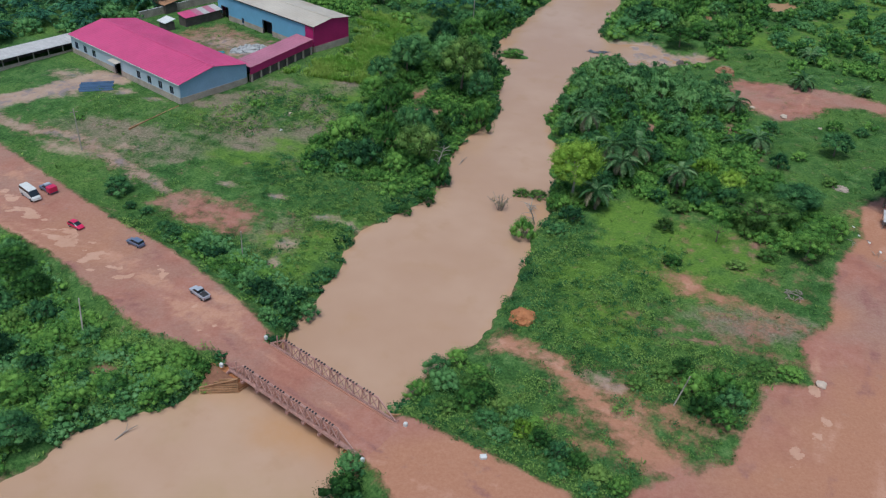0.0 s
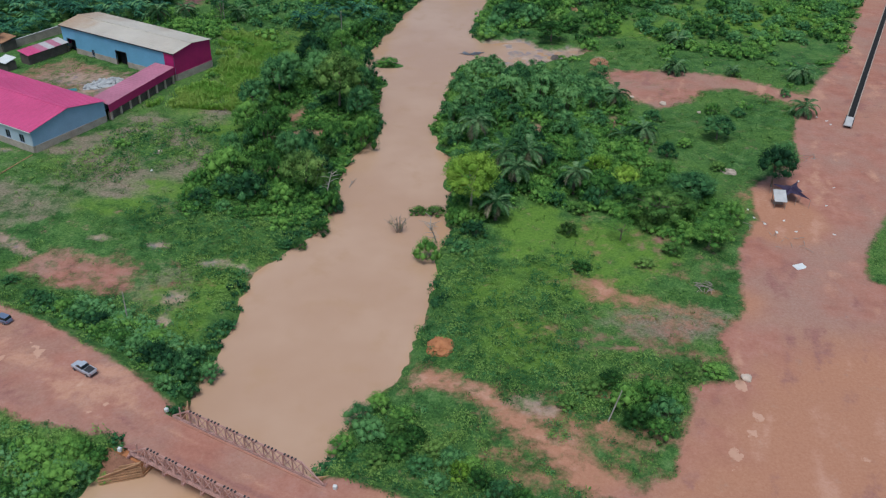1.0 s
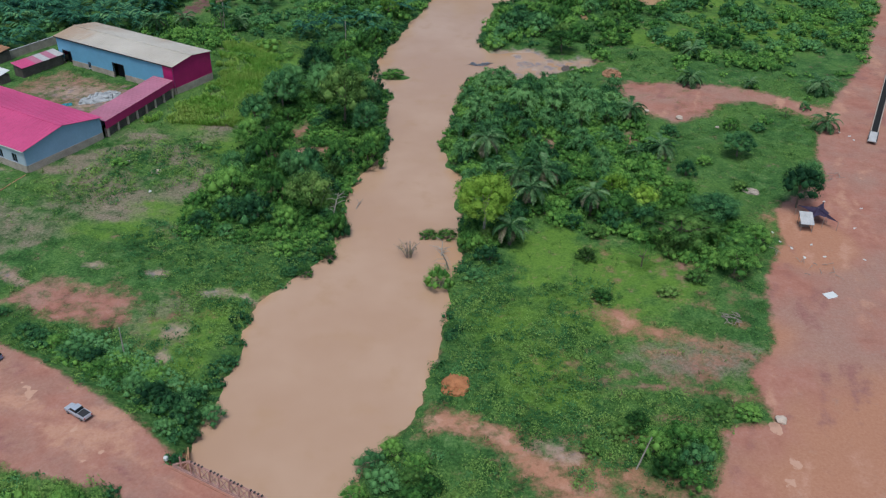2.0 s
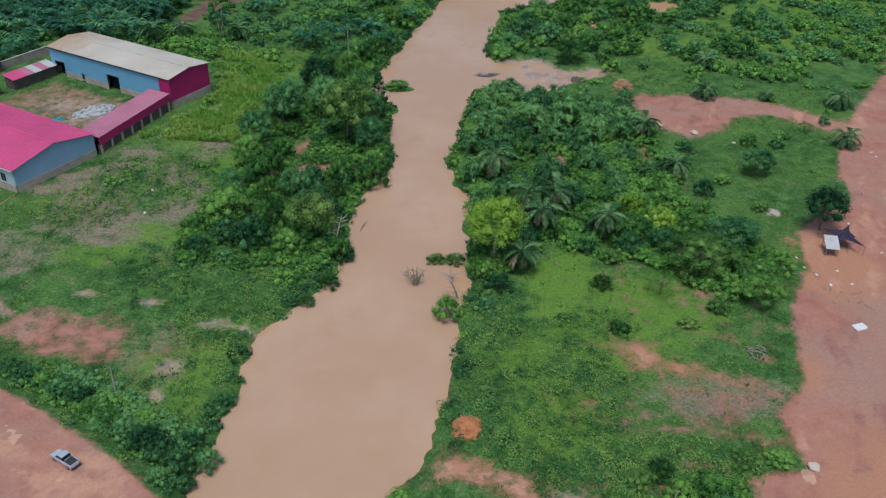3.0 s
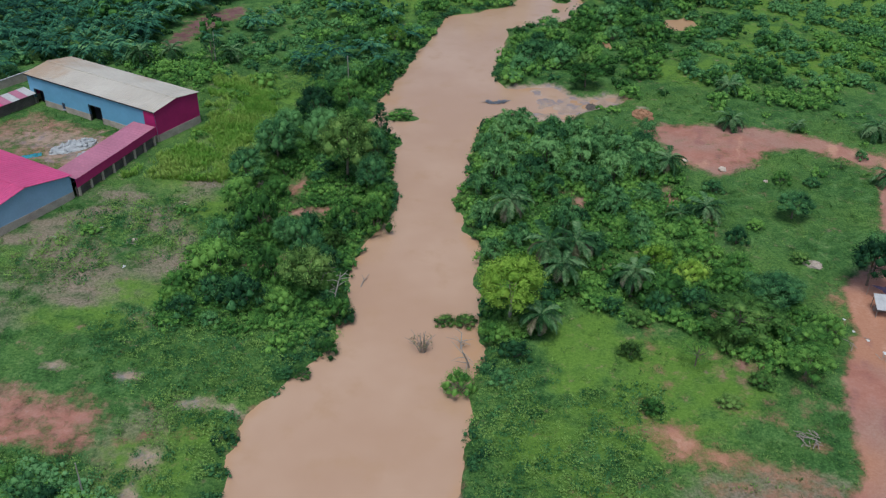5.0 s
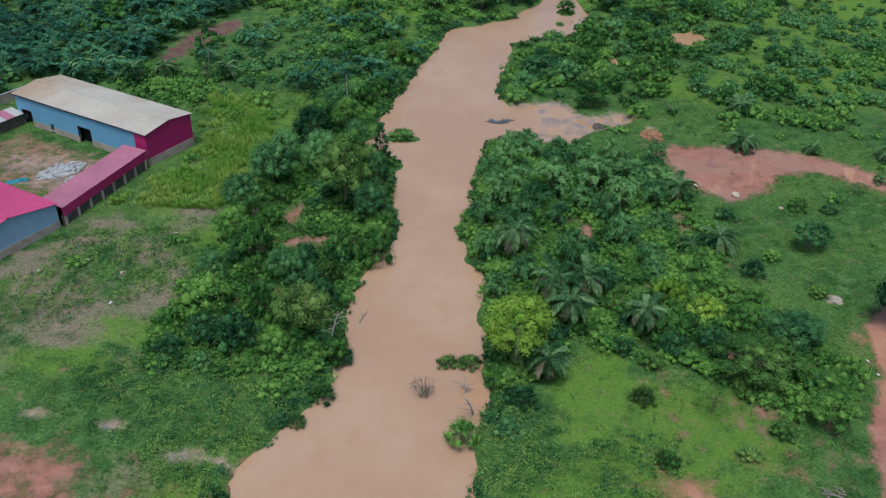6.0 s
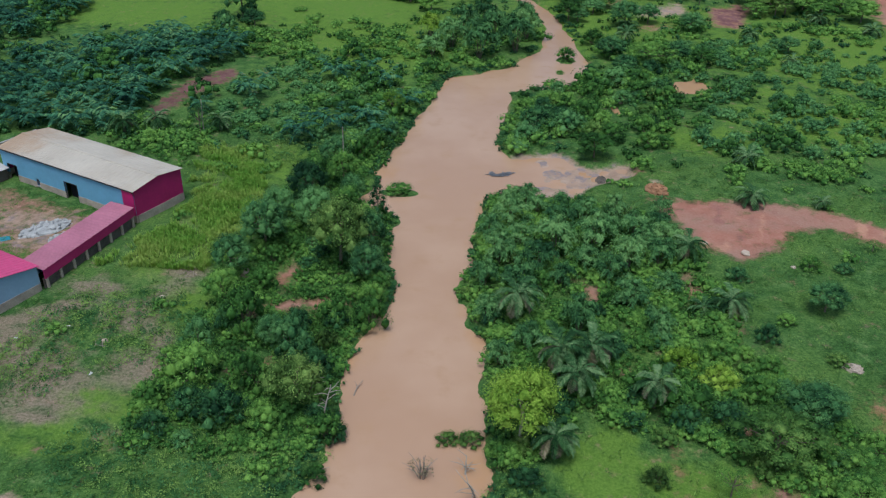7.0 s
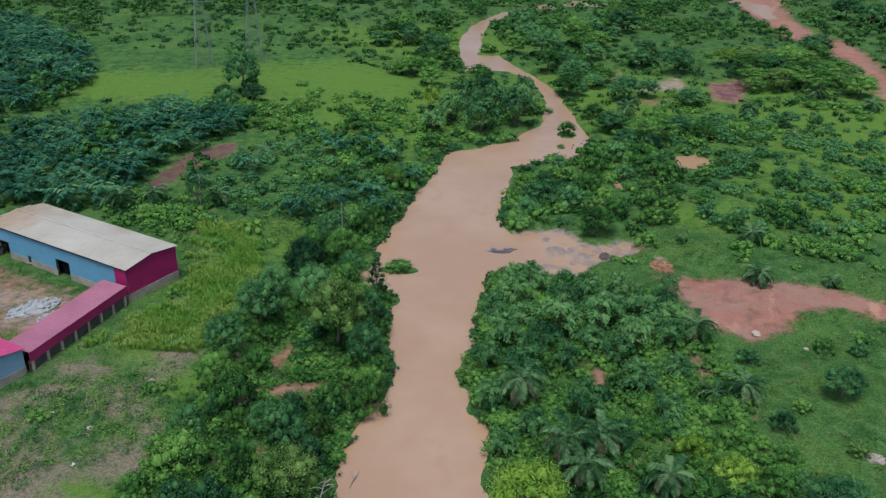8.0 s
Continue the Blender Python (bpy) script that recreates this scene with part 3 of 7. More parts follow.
def cloud(centers, radii, per, size, rng, squash=0.75, droop=0.0, aspect=0.55, low=-0.35, lift=0.35, core=0.0):
    """Leaves over rounded clumps, thickest on top."""
    centers, radii = np.asarray(centers, float), np.asarray(radii, float)
    c, r = np.repeat(centers, per, 0), np.repeat(radii, per)[:, None]
    d = unit(rng.normal(size=(len(c), 3)))
    d[:, 2] = np.where(d[:, 2] < low, -d[:, 2], d[:, 2])
    pos = c + d * r * rng.triangular(0.6, 1.0, 1.2, (len(c), 1)) * np.array([1, 1, squash]) + rng.normal(size=d.shape) * r * 0.07
    v, q = leaves(pos, d + rng.normal(size=d.shape) * 0.4 + np.array([0, 0, 0.35]), size, rng, aspect, droop)
    mid = np.array([*centers.mean(0)[:2], centers[:, 2].min() - 0.3 * radii.mean()])
    v = rounded(v, d * 0.8 + unit(pos - mid) * 0.35 + rng.normal(size=d.shape) * 0.1 + np.array([0, 0, lift]))
    if not core:
        return v, q
    # a leafy heart in each clump, so that it cannot be seen through
    c8 = np.array(list(itertools.product((-1, 1), (-1, 1), (-1, 1))), float) / 3 ** 0.5
    f6 = np.array([(0, 1, 3, 2), (4, 6, 7, 5), (0, 4, 5, 1), (2, 3, 7, 6), (0, 2, 6, 4), (1, 5, 7, 3)])
    n = len(centers)
    cv = centers[:, None] + c8[None] * (radii * core)[:, None, None] * rng.uniform(0.8, 1.15, (n, 8, 1)) * np.array([1, 1, squash])
    cv = np.concatenate([cv, np.broadcast_to(unit(c8 + np.array([0, 0, 0.3]))[None], cv.shape)], 2).reshape(-1, 6)
    return join((v, q), (cv, (f6[None] + (np.arange(n) * 8)[:, None, None]).reshape(-1, 4)))


def streamers(pos, along, out, size, rng, aspect=0.28):
    """Narrow leaves that hang along given directions."""
    t = unit(along + rng.normal(size=along.shape) * 0.38)
    nrm = rng.normal(size=t.shape) * 0.5 + np.array([0, 0, 1.0]) + unit(along) * 0.3
    b = unit(np.cross(nrm, t))
    up = np.cross(t, b)
    s = (size * rng.uniform(0.7, 1.3, len(pos)))[:, None]
    v = np.stack([pos - t * s * 0.5, pos + b * s * aspect * 0.5 + up * s * 0.05, pos + t * s * 0.5, pos - b * s * aspect * 0.5 + up * s * 0.05], 1)
    return rounded(v.reshape(-1, 3), unit(out) * 0.75 + nrm * 0.3 + np.array([0, 0, 0.3])), np.arange(4 * len(pos)).reshape(-1, 4)


def cores(centers, radii, squash, rng, part_of_radius=0.58):
    """Coarse unseen blobs added inside a crown to block light through it, as quads."""
    t = np.array([(1, 0, 0), (0, 1, 0), (-1, 0, 0), (0, -1, 0), (0, 0, 1), (0, 0, -1)], float)
    f = np.array([(0, 1, 4, 4), (1, 2, 4, 4), (2, 3, 4, 4), (3, 0, 4, 4), (1, 0, 5, 5), (2, 1, 5, 5), (3, 2, 5, 5), (0, 3, 5, 5)])[:, :3]
    n = len(centers)
    k = rng.uniform(0.85, 1.15, (n, 6, 1))
    v = np.asarray(centers)[:, None] + t[None] * np.asarray(radii)[:, None, None] * part_of_radius * 1.15 * k * np.array([1, 1, squash])
    v = np.concatenate([v, np.broadcast_to(t[None], v.shape)], 2)
    return v.reshape(-1, 6), (f[None] + (np.arange(n) * 6)[:, None, None]).reshape(-1, 3)


def crown_from(cloud_mesh, centers, radii, squash, rng):
    """Leaves and cores as one mesh."""
    v, q = cloud_mesh
    cv, ct = cores(centers, radii, squash, rng)
    return mesh_from("crown", np.concatenate([v, cv]), q, ct + len(v))


def scatter(template, places, turn, scale, rng):
    """Joins copies of template leaves (verts, quads) at the places."""
    tv, tq = template
    n, k = len(places), len(tv)
    c, s = np.cos(turn)[:, None], np.sin(turn)[:, None]
    sc = np.asarray(scale)[:, None]

    def turned(cols, k):
        x, y, z = cols[:, 0][None], cols[:, 1][None], cols[:, 2][None]
        return np.stack([(x * c - y * s) * k, (x * s + y * c) * k, z * k * np.ones_like(c)], 2)
    v = turned(tv, sc) + np.asarray(places)[:, None, :]
    if tv.shape[1] == 6:
        v = np.concatenate([v, turned(tv[:, 3:], 1.0)], 2)
    return v.reshape(-1, tv.shape[1]), (tq[None] + (np.arange(n) * k)[:, None, None]).reshape(-1, tq.shape[1])


def join(*clouds):
    vs, qs, base = [], [], 0
    for v, q in clouds:
        vs.append(v)
        qs.append(q + base)
        base += len(v)
    return np.concatenate(vs), np.concatenate(qs)


# ---- ground and water ----
def axis(lo, hi, step, far_lo, far_hi, grow=1.06):
    mid = list(np.arange(lo, hi + step, step))
    up, s = [], step
    while (up or mid)[-1] < far_hi:
        s *= grow
        up.append((up or mid)[-1] + s)
    down, s = [], step
    while (down or [mid[0]])[-1] > far_lo:
        s *= grow
        down.append((down or [mid[0]])[-1] - s)
    return np.array(down[::-1] + mid + up)


def worn(x, y):
    """Streaks left by wheels: drawn out along the west road and the bridge, and northwards over the yard."""
    u, v = 0.9035 * x - 0.4286 * y, 0.4286 * x + 0.9035 * y
    east = sstep(x, 14, 34)
    a = fbm(u / 6, v, 1.5, 61) * 0.6 + fbm(u / 2.5, v, 5, 62) * 0.4
    c = fbm(x * 0.95 - y * 0.3, (y * 0.95 + x * 0.3) / 5, 2.2, 63) * 0.55 + fbm(x, y / 2, 8, 64) * 0.45
    return a * (1 - east) + c * east


GRID = {}


def build_ground():
    xs, ys = axis(-100, 75, 0.85, -3500, 3500, 1.07), axis(5, 190, 0.85, -1500, 4500, 1.042)
    X, Y = np.meshgrid(xs, ys)
    z, dirt, sand, dry, puddle, river, lime = plan(X.ravel(), Y.ravel())
    nx, ny = len(xs), len(ys)
    i = (np.arange(ny - 1)[:, None] * nx + np.arange(nx - 1)[None]).ravel()
    me = mesh_from("ground", np.stack([X.ravel(), Y.ravel(), z], 1), np.stack([i, i + 1, i + nx + 1, i + nx], 1))
    mud = np.maximum(zone(X.ravel(), Y.ravel(), MUD_FAR, 2.5), zone(X.ravel(), Y.ravel(), BARE_FAR[0], 3))
    mud = np.maximum(mud, 0.32 * spots(X.ravel(), Y.ravel(), ((108, 195, 26, 60), (88, 160, 14, 16)), 0.6))
    for name, val in (("mud", 0.75 * mud), ("ochre", 0.40 * spots(X.ravel(), Y.ravel(), OCHRE_SPOTS, 0.7)), ("wear", worn(X.ravel(), Y.ravel())), ("dirt", dirt), ("sand", sand), ("dry", dry), ("puddle", puddle), ("lime", lime)):
        me.attributes.new(name, "FLOAT", "POINT").data.foreach_set("value", val.astype(np.float32))
    me.polygons.foreach_set("use_smooth", np.ones(len(me.polygons), bool))
    g = part_of("ground", me, "ground")
    GRID.update(xs=xs, ys=ys, z=z.reshape(ny, nx))
    tagged(g, "flat river plain of green scrub, red laterite roads and bare earth", "ground", kind="structure")
    xs, ys = axis(-70, 45, 2.0, -420, 420, 1.2), axis(0, 300, 2.0, -250, 720, 1.1)
    X, Y = np.meshgrid(xs, ys)
    nx, ny = len(xs), len(ys)
    i = (np.arange(ny - 1)[:, None] * nx + np.arange(nx - 1)[None]).ravel()
    w = mesh_from("water", np.stack([X.ravel(), Y.ravel(), np.full(X.size, WATER_Z)], 1), np.stack([i, i + 1, i + nx + 1, i + nx], 1))
    r = outside(X.ravel(), Y.ravel(), RIVER)
    # ochre along the banks; the first spot adds the bridge pool's yellow reflection
    shore = np.maximum(sstep(r, -3.0, 0.6) * (0.1 + 0.7 * sstep(fbm(X.ravel(), Y.ravel(), 16, 51), 0.42, 0.62)), 0.8 * spots(X.ravel(), Y.ravel(), ((-24, 27, 12, 5), (-2.5, 96, 3, 8), (-3, 128, 3, 5), (-26, 192, 4, 5)), 0.8))
    # mask of the painted reflection: water downstream of the bridge
    reflect_tint = sstep((X.ravel() + 38.3) * 0.4286 + (Y.ravel() - 33.75) * 0.9035, 8, -1)
    w.attributes.new("reflect_tint", "FLOAT", "POINT").data.foreach_set("value", (0.32 * reflect_tint).astype(np.float32))
    w.attributes.new("shore", "FLOAT", "POINT").data.foreach_set("value", shore.astype(np.float32))
    tagged(part_of("water", w, "water"), "opaque light brown muddy river water, almost still", "water", kind="structure")


build_ground()


def height(x, y):
    """Height of the built ground under a place."""
    xs, ys, z = GRID["xs"], GRID["ys"], GRID["z"]
    i, j = int(np.searchsorted(xs, x)) - 1, int(np.searchsorted(ys, y)) - 1
    fx, fy = (x - xs[i]) / (xs[i + 1] - xs[i]), (y - ys[j]) / (ys[j + 1] - ys[j])
    return float((z[j, i] * (1 - fx) + z[j, i + 1] * fx) * (1 - fy) + (z[j + 1, i] * (1 - fx) + z[j + 1, i + 1] * fx) * fy)


# ---- plants: templates ----
def crown_mesh(kind, material, seed):
    """Crown and trunk meshes of one plant, about 10 m wide for trees and 5 m for bushes."""
    rng = np.random.default_rng(seed)
    limb = bmesh.new()
    if kind in ("broad", "round", "sparse", "cone", "layered"):
        r, h = 5.0, {"broad": 9.0, "round": 11.5, "sparse": 8.0, "cone": 12.0, "layered": 7.5}[kind]
        cs, rs = [], []
        count = {"broad": 30, "round": 34, "sparse": 20, "cone": 26, "layered": 30}[kind]
        for i in range(count):
            a = i * 2.39996 + rng.uniform(-0.3, 0.3)
            f = (i + 0.5) / count
            if kind == "layered":
                q = math.sqrt(f) * r
                z = h * (0.55 + 0.35 * (1 - f)) + rng.uniform(-0.9, 0.9)
                rad = rng.uniform(1.0, 1.6)
            elif kind == "cone":
                z = h * (0.12 + 0.82 * f)
                q = r * 0.55 * (1 - f) + 0.3
                rad = 1.5 * (1 - 0.55 * f)
            else:
                up = 1 - 1.25 * f
                q = r * math.sqrt(max(0.0, 1 - up * up)) * rng.uniform(0.55, 0.85)
                base, tall = {"broad": (0.52, 0.36), "round": (0.58, 0.36), "sparse": (0.62, 0.30)}[kind]
                z = h * (base + tall * up) + rng.uniform(-0.5, 0.5)
                rad = rng.uniform(1.2, 2.0) * (0.75 if kind == "sparse" else 1)
            cs.append((math.cos(a) * q, math.sin(a) * q, z))
            rs.append(rad)
        per = {"broad": 140, "round": 210, "sparse": 110, "cone": 110, "layered": 170}[kind]
        v, q = cloud(cs, rs, per, 0.24 if kind == "layered" else 0.3, rng, 0.45 if kind == "layered" else 0.8)
        top = h * 0.62
        bend = rng.uniform(-0.5, 0.5, 2)
        tube(limb, [(0, 0, -0.3), (bend[0] * 0.4, bend[1] * 0.4, top * 0.5), (bend[0], bend[1], top)], [0.28, 0.2, 0.12])
        for i in range(0, len(cs), max(1, len(cs) // 7)):
            c = cs[i]
            tube(limb, [(bend[0] * 0.7, bend[1] * 0.7, top * 0.7), (c[0] * 0.5, c[1] * 0.5, (top * 0.75 + c[2]) / 2), c], [0.13, 0.09, 0.04], 5)
    elif kind == "bamboo":
        cs, rs, pos, along, plume = [], [], [], [], []
        for i in range(19):
            a = i * 2.39996 + rng.uniform(-0.5, 0.5)
            f = (i + 0.4) / 19
            reach, z = (1.0 + 4.2 * math.sqrt(f)) * rng.uniform(0.85, 1.15), 7.6 * (1 - 0.42 * f) + rng.uniform(-1.1, 1.0)
            out = np.array([math.cos(a), math.sin(a), 0])
            bend = np.array([math.cos(a + 0.9), math.sin(a + 0.9), 0]) * rng.uniform(-1, 1)

            def culm(s):
                s = np.asarray(s, float)[:, None]
                return out * reach * (0.12 + 0.88 * s ** 1.5) + bend * s * s + np.array([0, 0, 1.0]) * z * (1 - ((s - 0.68) / 0.68) ** 2 * np.where(s > 0.68, 1.7, 1.0))
            s = rng.triangular(0.34, 0.72, 1.04, 150)
            p = culm(s)
            d = culm(s + 0.03) - p
            fat = (1.0 - 0.75 * np.abs(s - 0.62) / 0.45)[:, None]
            shift = rng.normal(size=p.shape) * 0.62 * fat
            shift[:, 2] = -np.abs(shift[:, 2]) * 0.9 + 0.12
            pos.append(p + shift)
            plume.append(shift * np.array([1, 1, 0.3]) / 0.62 + out * 0.35 + np.array([0, 0, 0.55]))
            along.append(unit(d) * 0.7 + unit(shift * np.array([1, 1, 0.2])) * 0.8 + np.array([0, 0, -0.55]))
            cs.append(culm([0.62])[0] - np.array([0, 0, 0.55]))
            rs.append(1.2)
            if i % 2 == 0:
                tube(limb, [tuple(out * 0.3 - np.array([0, 0, 0.3])), tuple(culm([0.3])[0]), tuple(culm([0.6])[0])], [0.07, 0.06, 0.03], 4)
        v, q = streamers(np.concatenate(pos), np.concatenate(along), np.concatenate(plume), 0.6, rng, 0.36)
    else:
        cs, rs = [], []
        for i in range(18):
            a, f = i * 2.39996, (i + 0.5) / 18
            q = 2.3 * math.sqrt(f) * rng.uniform(0.8, 1.15)
            cs.append((math.cos(a) * q, math.sin(a) * q, 2.3 * (1 - 0.75 * f) + rng.uniform(-0.3, 0.4)))
            rs.append(rng.uniform(0.7, 1.15))
            if i % 3 == 0:
                tube(limb, [(0, 0, -0.2), (cs[-1][0] * 0.5, cs[-1][1] * 0.5, cs[-1][2] * 0.6), cs[-1]], [0.09, 0.06, 0.03], 4)
        v, q = cloud(cs, rs, 80, 0.2, rng, 0.85)
    squash = {"layered": 0.45, "bamboo": 0.72, "bush": 0.85}.get(kind, 0.8)
    crown = crown_from((v, q), cs, rs, squash, rng) if kind != "sparse" else mesh_from("crown", v, q)
    crown.materials.append(M[material])
    trunk = bpy.data.meshes.new("trunk")
    limb.to_mesh(trunk)
    limb.free()
    trunk.materials.append(M["pale_bark" if kind == "round" else "bark"])
    return trunk, crown


CROWNS = {}
NOMINAL = {"broad": (5.6, 9.5), "round": (5.6, 12.0), "sparse": (5.2, 8.5), "cone": (3.4, 12.0), "layered": (5.8, 8.0), "bamboo": (6.2, 8.2), "bush": (3.0, 3.3)}
WORDS = {"leaf": "green", "leaf_dark": "dark green", "leaf_olive": "olive green", "leaf_yellow": "bright yellow-green", "bamboo": "fresh green", "weed": "light green", "weed_blue": "grey-green"}
KINDS = {"broad": ("tree", "leafy uneven-crowned tree"), "round": ("tree", "domed tree with pale trunk"),
         "sparse": ("tree", "thin young tree"), "cone": ("tree", "narrow vine-wrapped tree"),
         "layered": ("tree", "spreading flat-layered tree"), "bamboo": ("bamboo_clump", "drooping plumed bamboo clump"),
         "bush": ("bush", "dense rounded bush")}
prng = random.Random(11)


def plant(kind, x, y, r, h, material, where, group=""):
    key = (kind, material, prng.randrange(3))
    if key not in CROWNS:
        CROWNS[key] = crown_mesh(kind, material, len(CROWNS) + 7)
    trunk, crown = CROWNS[key]
    nr, nh = NOMINAL[kind]
    m = pose(x, y, max(height(x, y), WATER_Z - 0.2), 0, 0, prng.uniform(0, 360)) @ Matrix.Diagonal((r / nr, r / nr * prng.uniform(0.9, 1.1), h / nh, 1))
    name, words = KINDS[kind]
    ob = empty(name, m, f"{WORDS[material]} {words} {where}", name.split("_")[0], group)
    if kind in ("bush", "bamboo"):
        tagged(part_of("stem", trunk, None, ob), kind="stuff")
    else:
        part_of("trunk", trunk, None, ob)
    part_of("crown", crown, None, ob)
    return ob


def frond_mesh(seed, length=4.6, dry=False):
    """One arching palm frond along +x, leaflets hanging from both sides of the rib."""
    rng = np.random.default_rng(seed)
    n = 22
    s = np.linspace(0, 1, n)
    rise = 0.55
    px, pz = length * (s - 0.22 * s ** 3), length * (rise * s - 0.85 * s ** 2.2)
    v, q = [], []
    for i in range(n - 1):
        w = 0.05 * (1 - s[i]) + 0.02
        b = len(v)
        v += [(px[i], -w, pz[i]), (px[i], w, pz[i]), (px[i + 1], w, pz[i + 1]), (px[i + 1], -w, pz[i + 1])]
        q.append((b, b + 1, b + 2, b + 3))
        if i < 2:
            continue
        ll = 0.95 * math.sin(math.pi * (0.12 + 0.83 * s[i])) * rng.uniform(0.85, 1.15)
        for side in (-1, 1):
            b = len(v)
            tipx, tipz = px[i] + ll * 0.55, pz[i] - ll * rng.uniform(0.25, 0.5)
            v += [(px[i], side * w, pz[i]), (px[i] + 0.21, side * w, pz[i] + 0.03),
                  (tipx + 0.04, side * ll * 0.85, tipz), ((px[i] + tipx) / 2 - 0.04, side * ll * 0.45, (pz[i] + tipz) / 2 + 0.06)]
            q.append((b, b + 1, b + 2, b + 3))
    me = mesh_from("frond", np.array(v), np.array(q))
    me.materials.append(M["palm_dry" if dry else "palm"])
    return me


FRONDS = [frond_mesh(i) for i in range(3)]
DRY_FROND = frond_mesh(9, 4.0, True)


def palm_trunk():
    bm = bmesh.new()
    zs = [0.35 * i for i in range(13)]
    tube(bm, [(0.02 * math.sin(i), 0.02 * math.cos(i), z - 0.3) for i, z in enumerate(zs)], [0.32 + (0.05 if i % 2 else 0) for i in range(13)], 8)
    me = bpy.data.meshes.new("trunk")
    bm.to_mesh(me)
    bm.free()
    me.materials.append(M["bark"])
    return me


PALM_TRUNK = palm_trunk()


def palm(x, y, trunk_h, span, dry=2, where="among riverside bushes"):
    ob = empty("palm_tree", pose(x, y, height(x, y), 0, 0, prng.uniform(0, 360)), f"oil palm with arching feathered fronds {where}", "palm tree", "oil palms by the river")
    part_of("trunk", PALM_TRUNK, None, ob, m=Matrix.Diagonal((1, 1, trunk_h / 4.0, 1)))
    n = 20
    for i in range(n):
        up = 52 - 80 * (i / n) ** 0.8
        old = i >= n - dry
        m = pose(0, 0, trunk_h - 0.15) @ pose(0, 0, 0, 0, 0, i * 137.5 + prng.uniform(-9, 9)) @ pose(0, 0, 0, prng.uniform(-14, 14), -up + 12, 0)
        part_of("frond", DRY_FROND if old else FRONDS[i % 3], None, ob, "dry greyish frond" if old else "", m @ Matrix.Scale(span / 4.6 * prng.uniform(0.88, 1.1), 4))
    return ob


# ---- trees, bushes and palms that stand out ----
WEST = "in the west bank wood"
for row in ((-44.1, 149.9, 5, 9, "broad", "leaf_dark"), (-40.5, 171.8, 5, 8, "broad", "leaf_dark"), (-29.3, 146.5, 7, 11.5, "broad", "leaf_olive"),
            (-21.6, 129, 4, 5, "bush", "leaf"), (-33.2, 119.5, 4.5, 6, "bush", "leaf_dark"), (-42.1, 124.8, 5, 6.5, "bush", "leaf"), (-46.2, 111.2, 5, 5.5, "bush", "leaf"),
            (-29.9, 107, 5, 7, "broad", "leaf_olive"), (-24.2, 101, 3, 4, "bush", "leaf"), (-39.8, 102.5, 4.5, 5, "bush", "leaf_dark"), (-24.6, 167, 2.4, 7, "cone", "leaf_dark"),
            (-48, 140, 4.5, 7, "broad", "leaf_dark"), (-47, 130, 4, 6, "broad", "leaf"), (-36, 158, 5, 8.5, "broad", "leaf_dark"), (-30, 161, 4.5, 8, "broad", "leaf"),
            (-44, 161, 4, 7, "broad", "leaf_dark"), (-34, 181, 4.5, 7, "broad", "leaf"), (-38, 191, 4, 6, "broad", "leaf_dark"), (-31.5, 197, 3.5, 5, "bush", "leaf"),
            (-23.5, 141, 4, 7, "broad", "leaf_dark"), (-24.5, 151, 4, 8, "broad", "leaf_dark"), (-26, 157, 3.5, 6.5, "broad", "leaf"), (-37, 111, 4, 5, "bush", "leaf"),
            (-28, 128, 3.5, 4.5, "bush", "leaf"), (-33, 125, 3.0, 4.2, "bush", "leaf_dark"), (-28, 114, 3.4, 4, "bush", "leaf_dark"), (-48, 119, 3.5, 4.5, "bush", "leaf_dark"),
            (-33, 101, 3.5, 3.5, "bush", "leaf"), (-51, 105, 3.4, 3.5, "bush", "leaf"), (-45, 104, 3.2, 3.6, "bush", "leaf_dark"), (-22, 134, 3, 4, "bush", "leaf"),
            (-46, 155, 3.6, 6, "broad", "leaf"), (-28, 121, 2.6, 3.2, "bush", "leaf_olive"),
            (-31, 174, 3.6, 6, "broad", "leaf_dark"), (-40, 181, 4, 6, "broad", "leaf"), (-29, 203, 3.6, 4.6, "bush", "leaf"), (-26.5, 211, 3.4, 4.6, "bush", "leaf_dark"),
            (-36.5, 120.5, 3.0, 5.0, "broad", "leaf_dark"), (-24.6, 93.0, 2.3, 2.2, "bush", "leaf"), (-22.9, 101.2, 2.2, 2.6, "bush", "leaf_dark"), (-27.4, 87.4, 1.8, 1.6, "bush", "weed"), (-26, 106, 2.6, 3.4, "bush", "weed")):
    plant(row[4], row[0], row[1], row[2], row[3] * 1.32, row[5], WEST, "trees of the west bank")
EAST = "in the east bank thicket"
for row in ((3, 166, 5), (0.5, 150, 5), (11.8, 155, 6), (19.4, 157, 6), (24.9, 149, 5), (4.1, 140, 5), (13.8, 128, 5), (-1.2, 131, 4), (33.3, 158, 4.5), (23.5, 136.5, 5),
            (8, 147, 5), (-1.2, 159, 4.2), (-2.2, 141, 4), (28, 162, 5), (9, 171, 4), (18, 167, 4.6), (27, 128, 4), (31, 141, 4), (5, 123, 4), (0.5, 119, 3.4), (18.5, 121.5, 4),
            (3.5, 176, 3.4), (13, 163, 5), (5, 157, 4.6), (31, 150, 4.4), (25, 170, 4), (17, 149, 4.2), (21, 145, 4.2), (12, 143, 4), (29, 156, 4), (23, 162, 4.4), (7, 176, 3.6), (33, 164, 4), (35, 171, 3.6)):
    plant("bamboo", row[0], row[1], row[2], row[2] * prng.uniform(1.3, 1.65), "bamboo", EAST, "bamboo clumps")
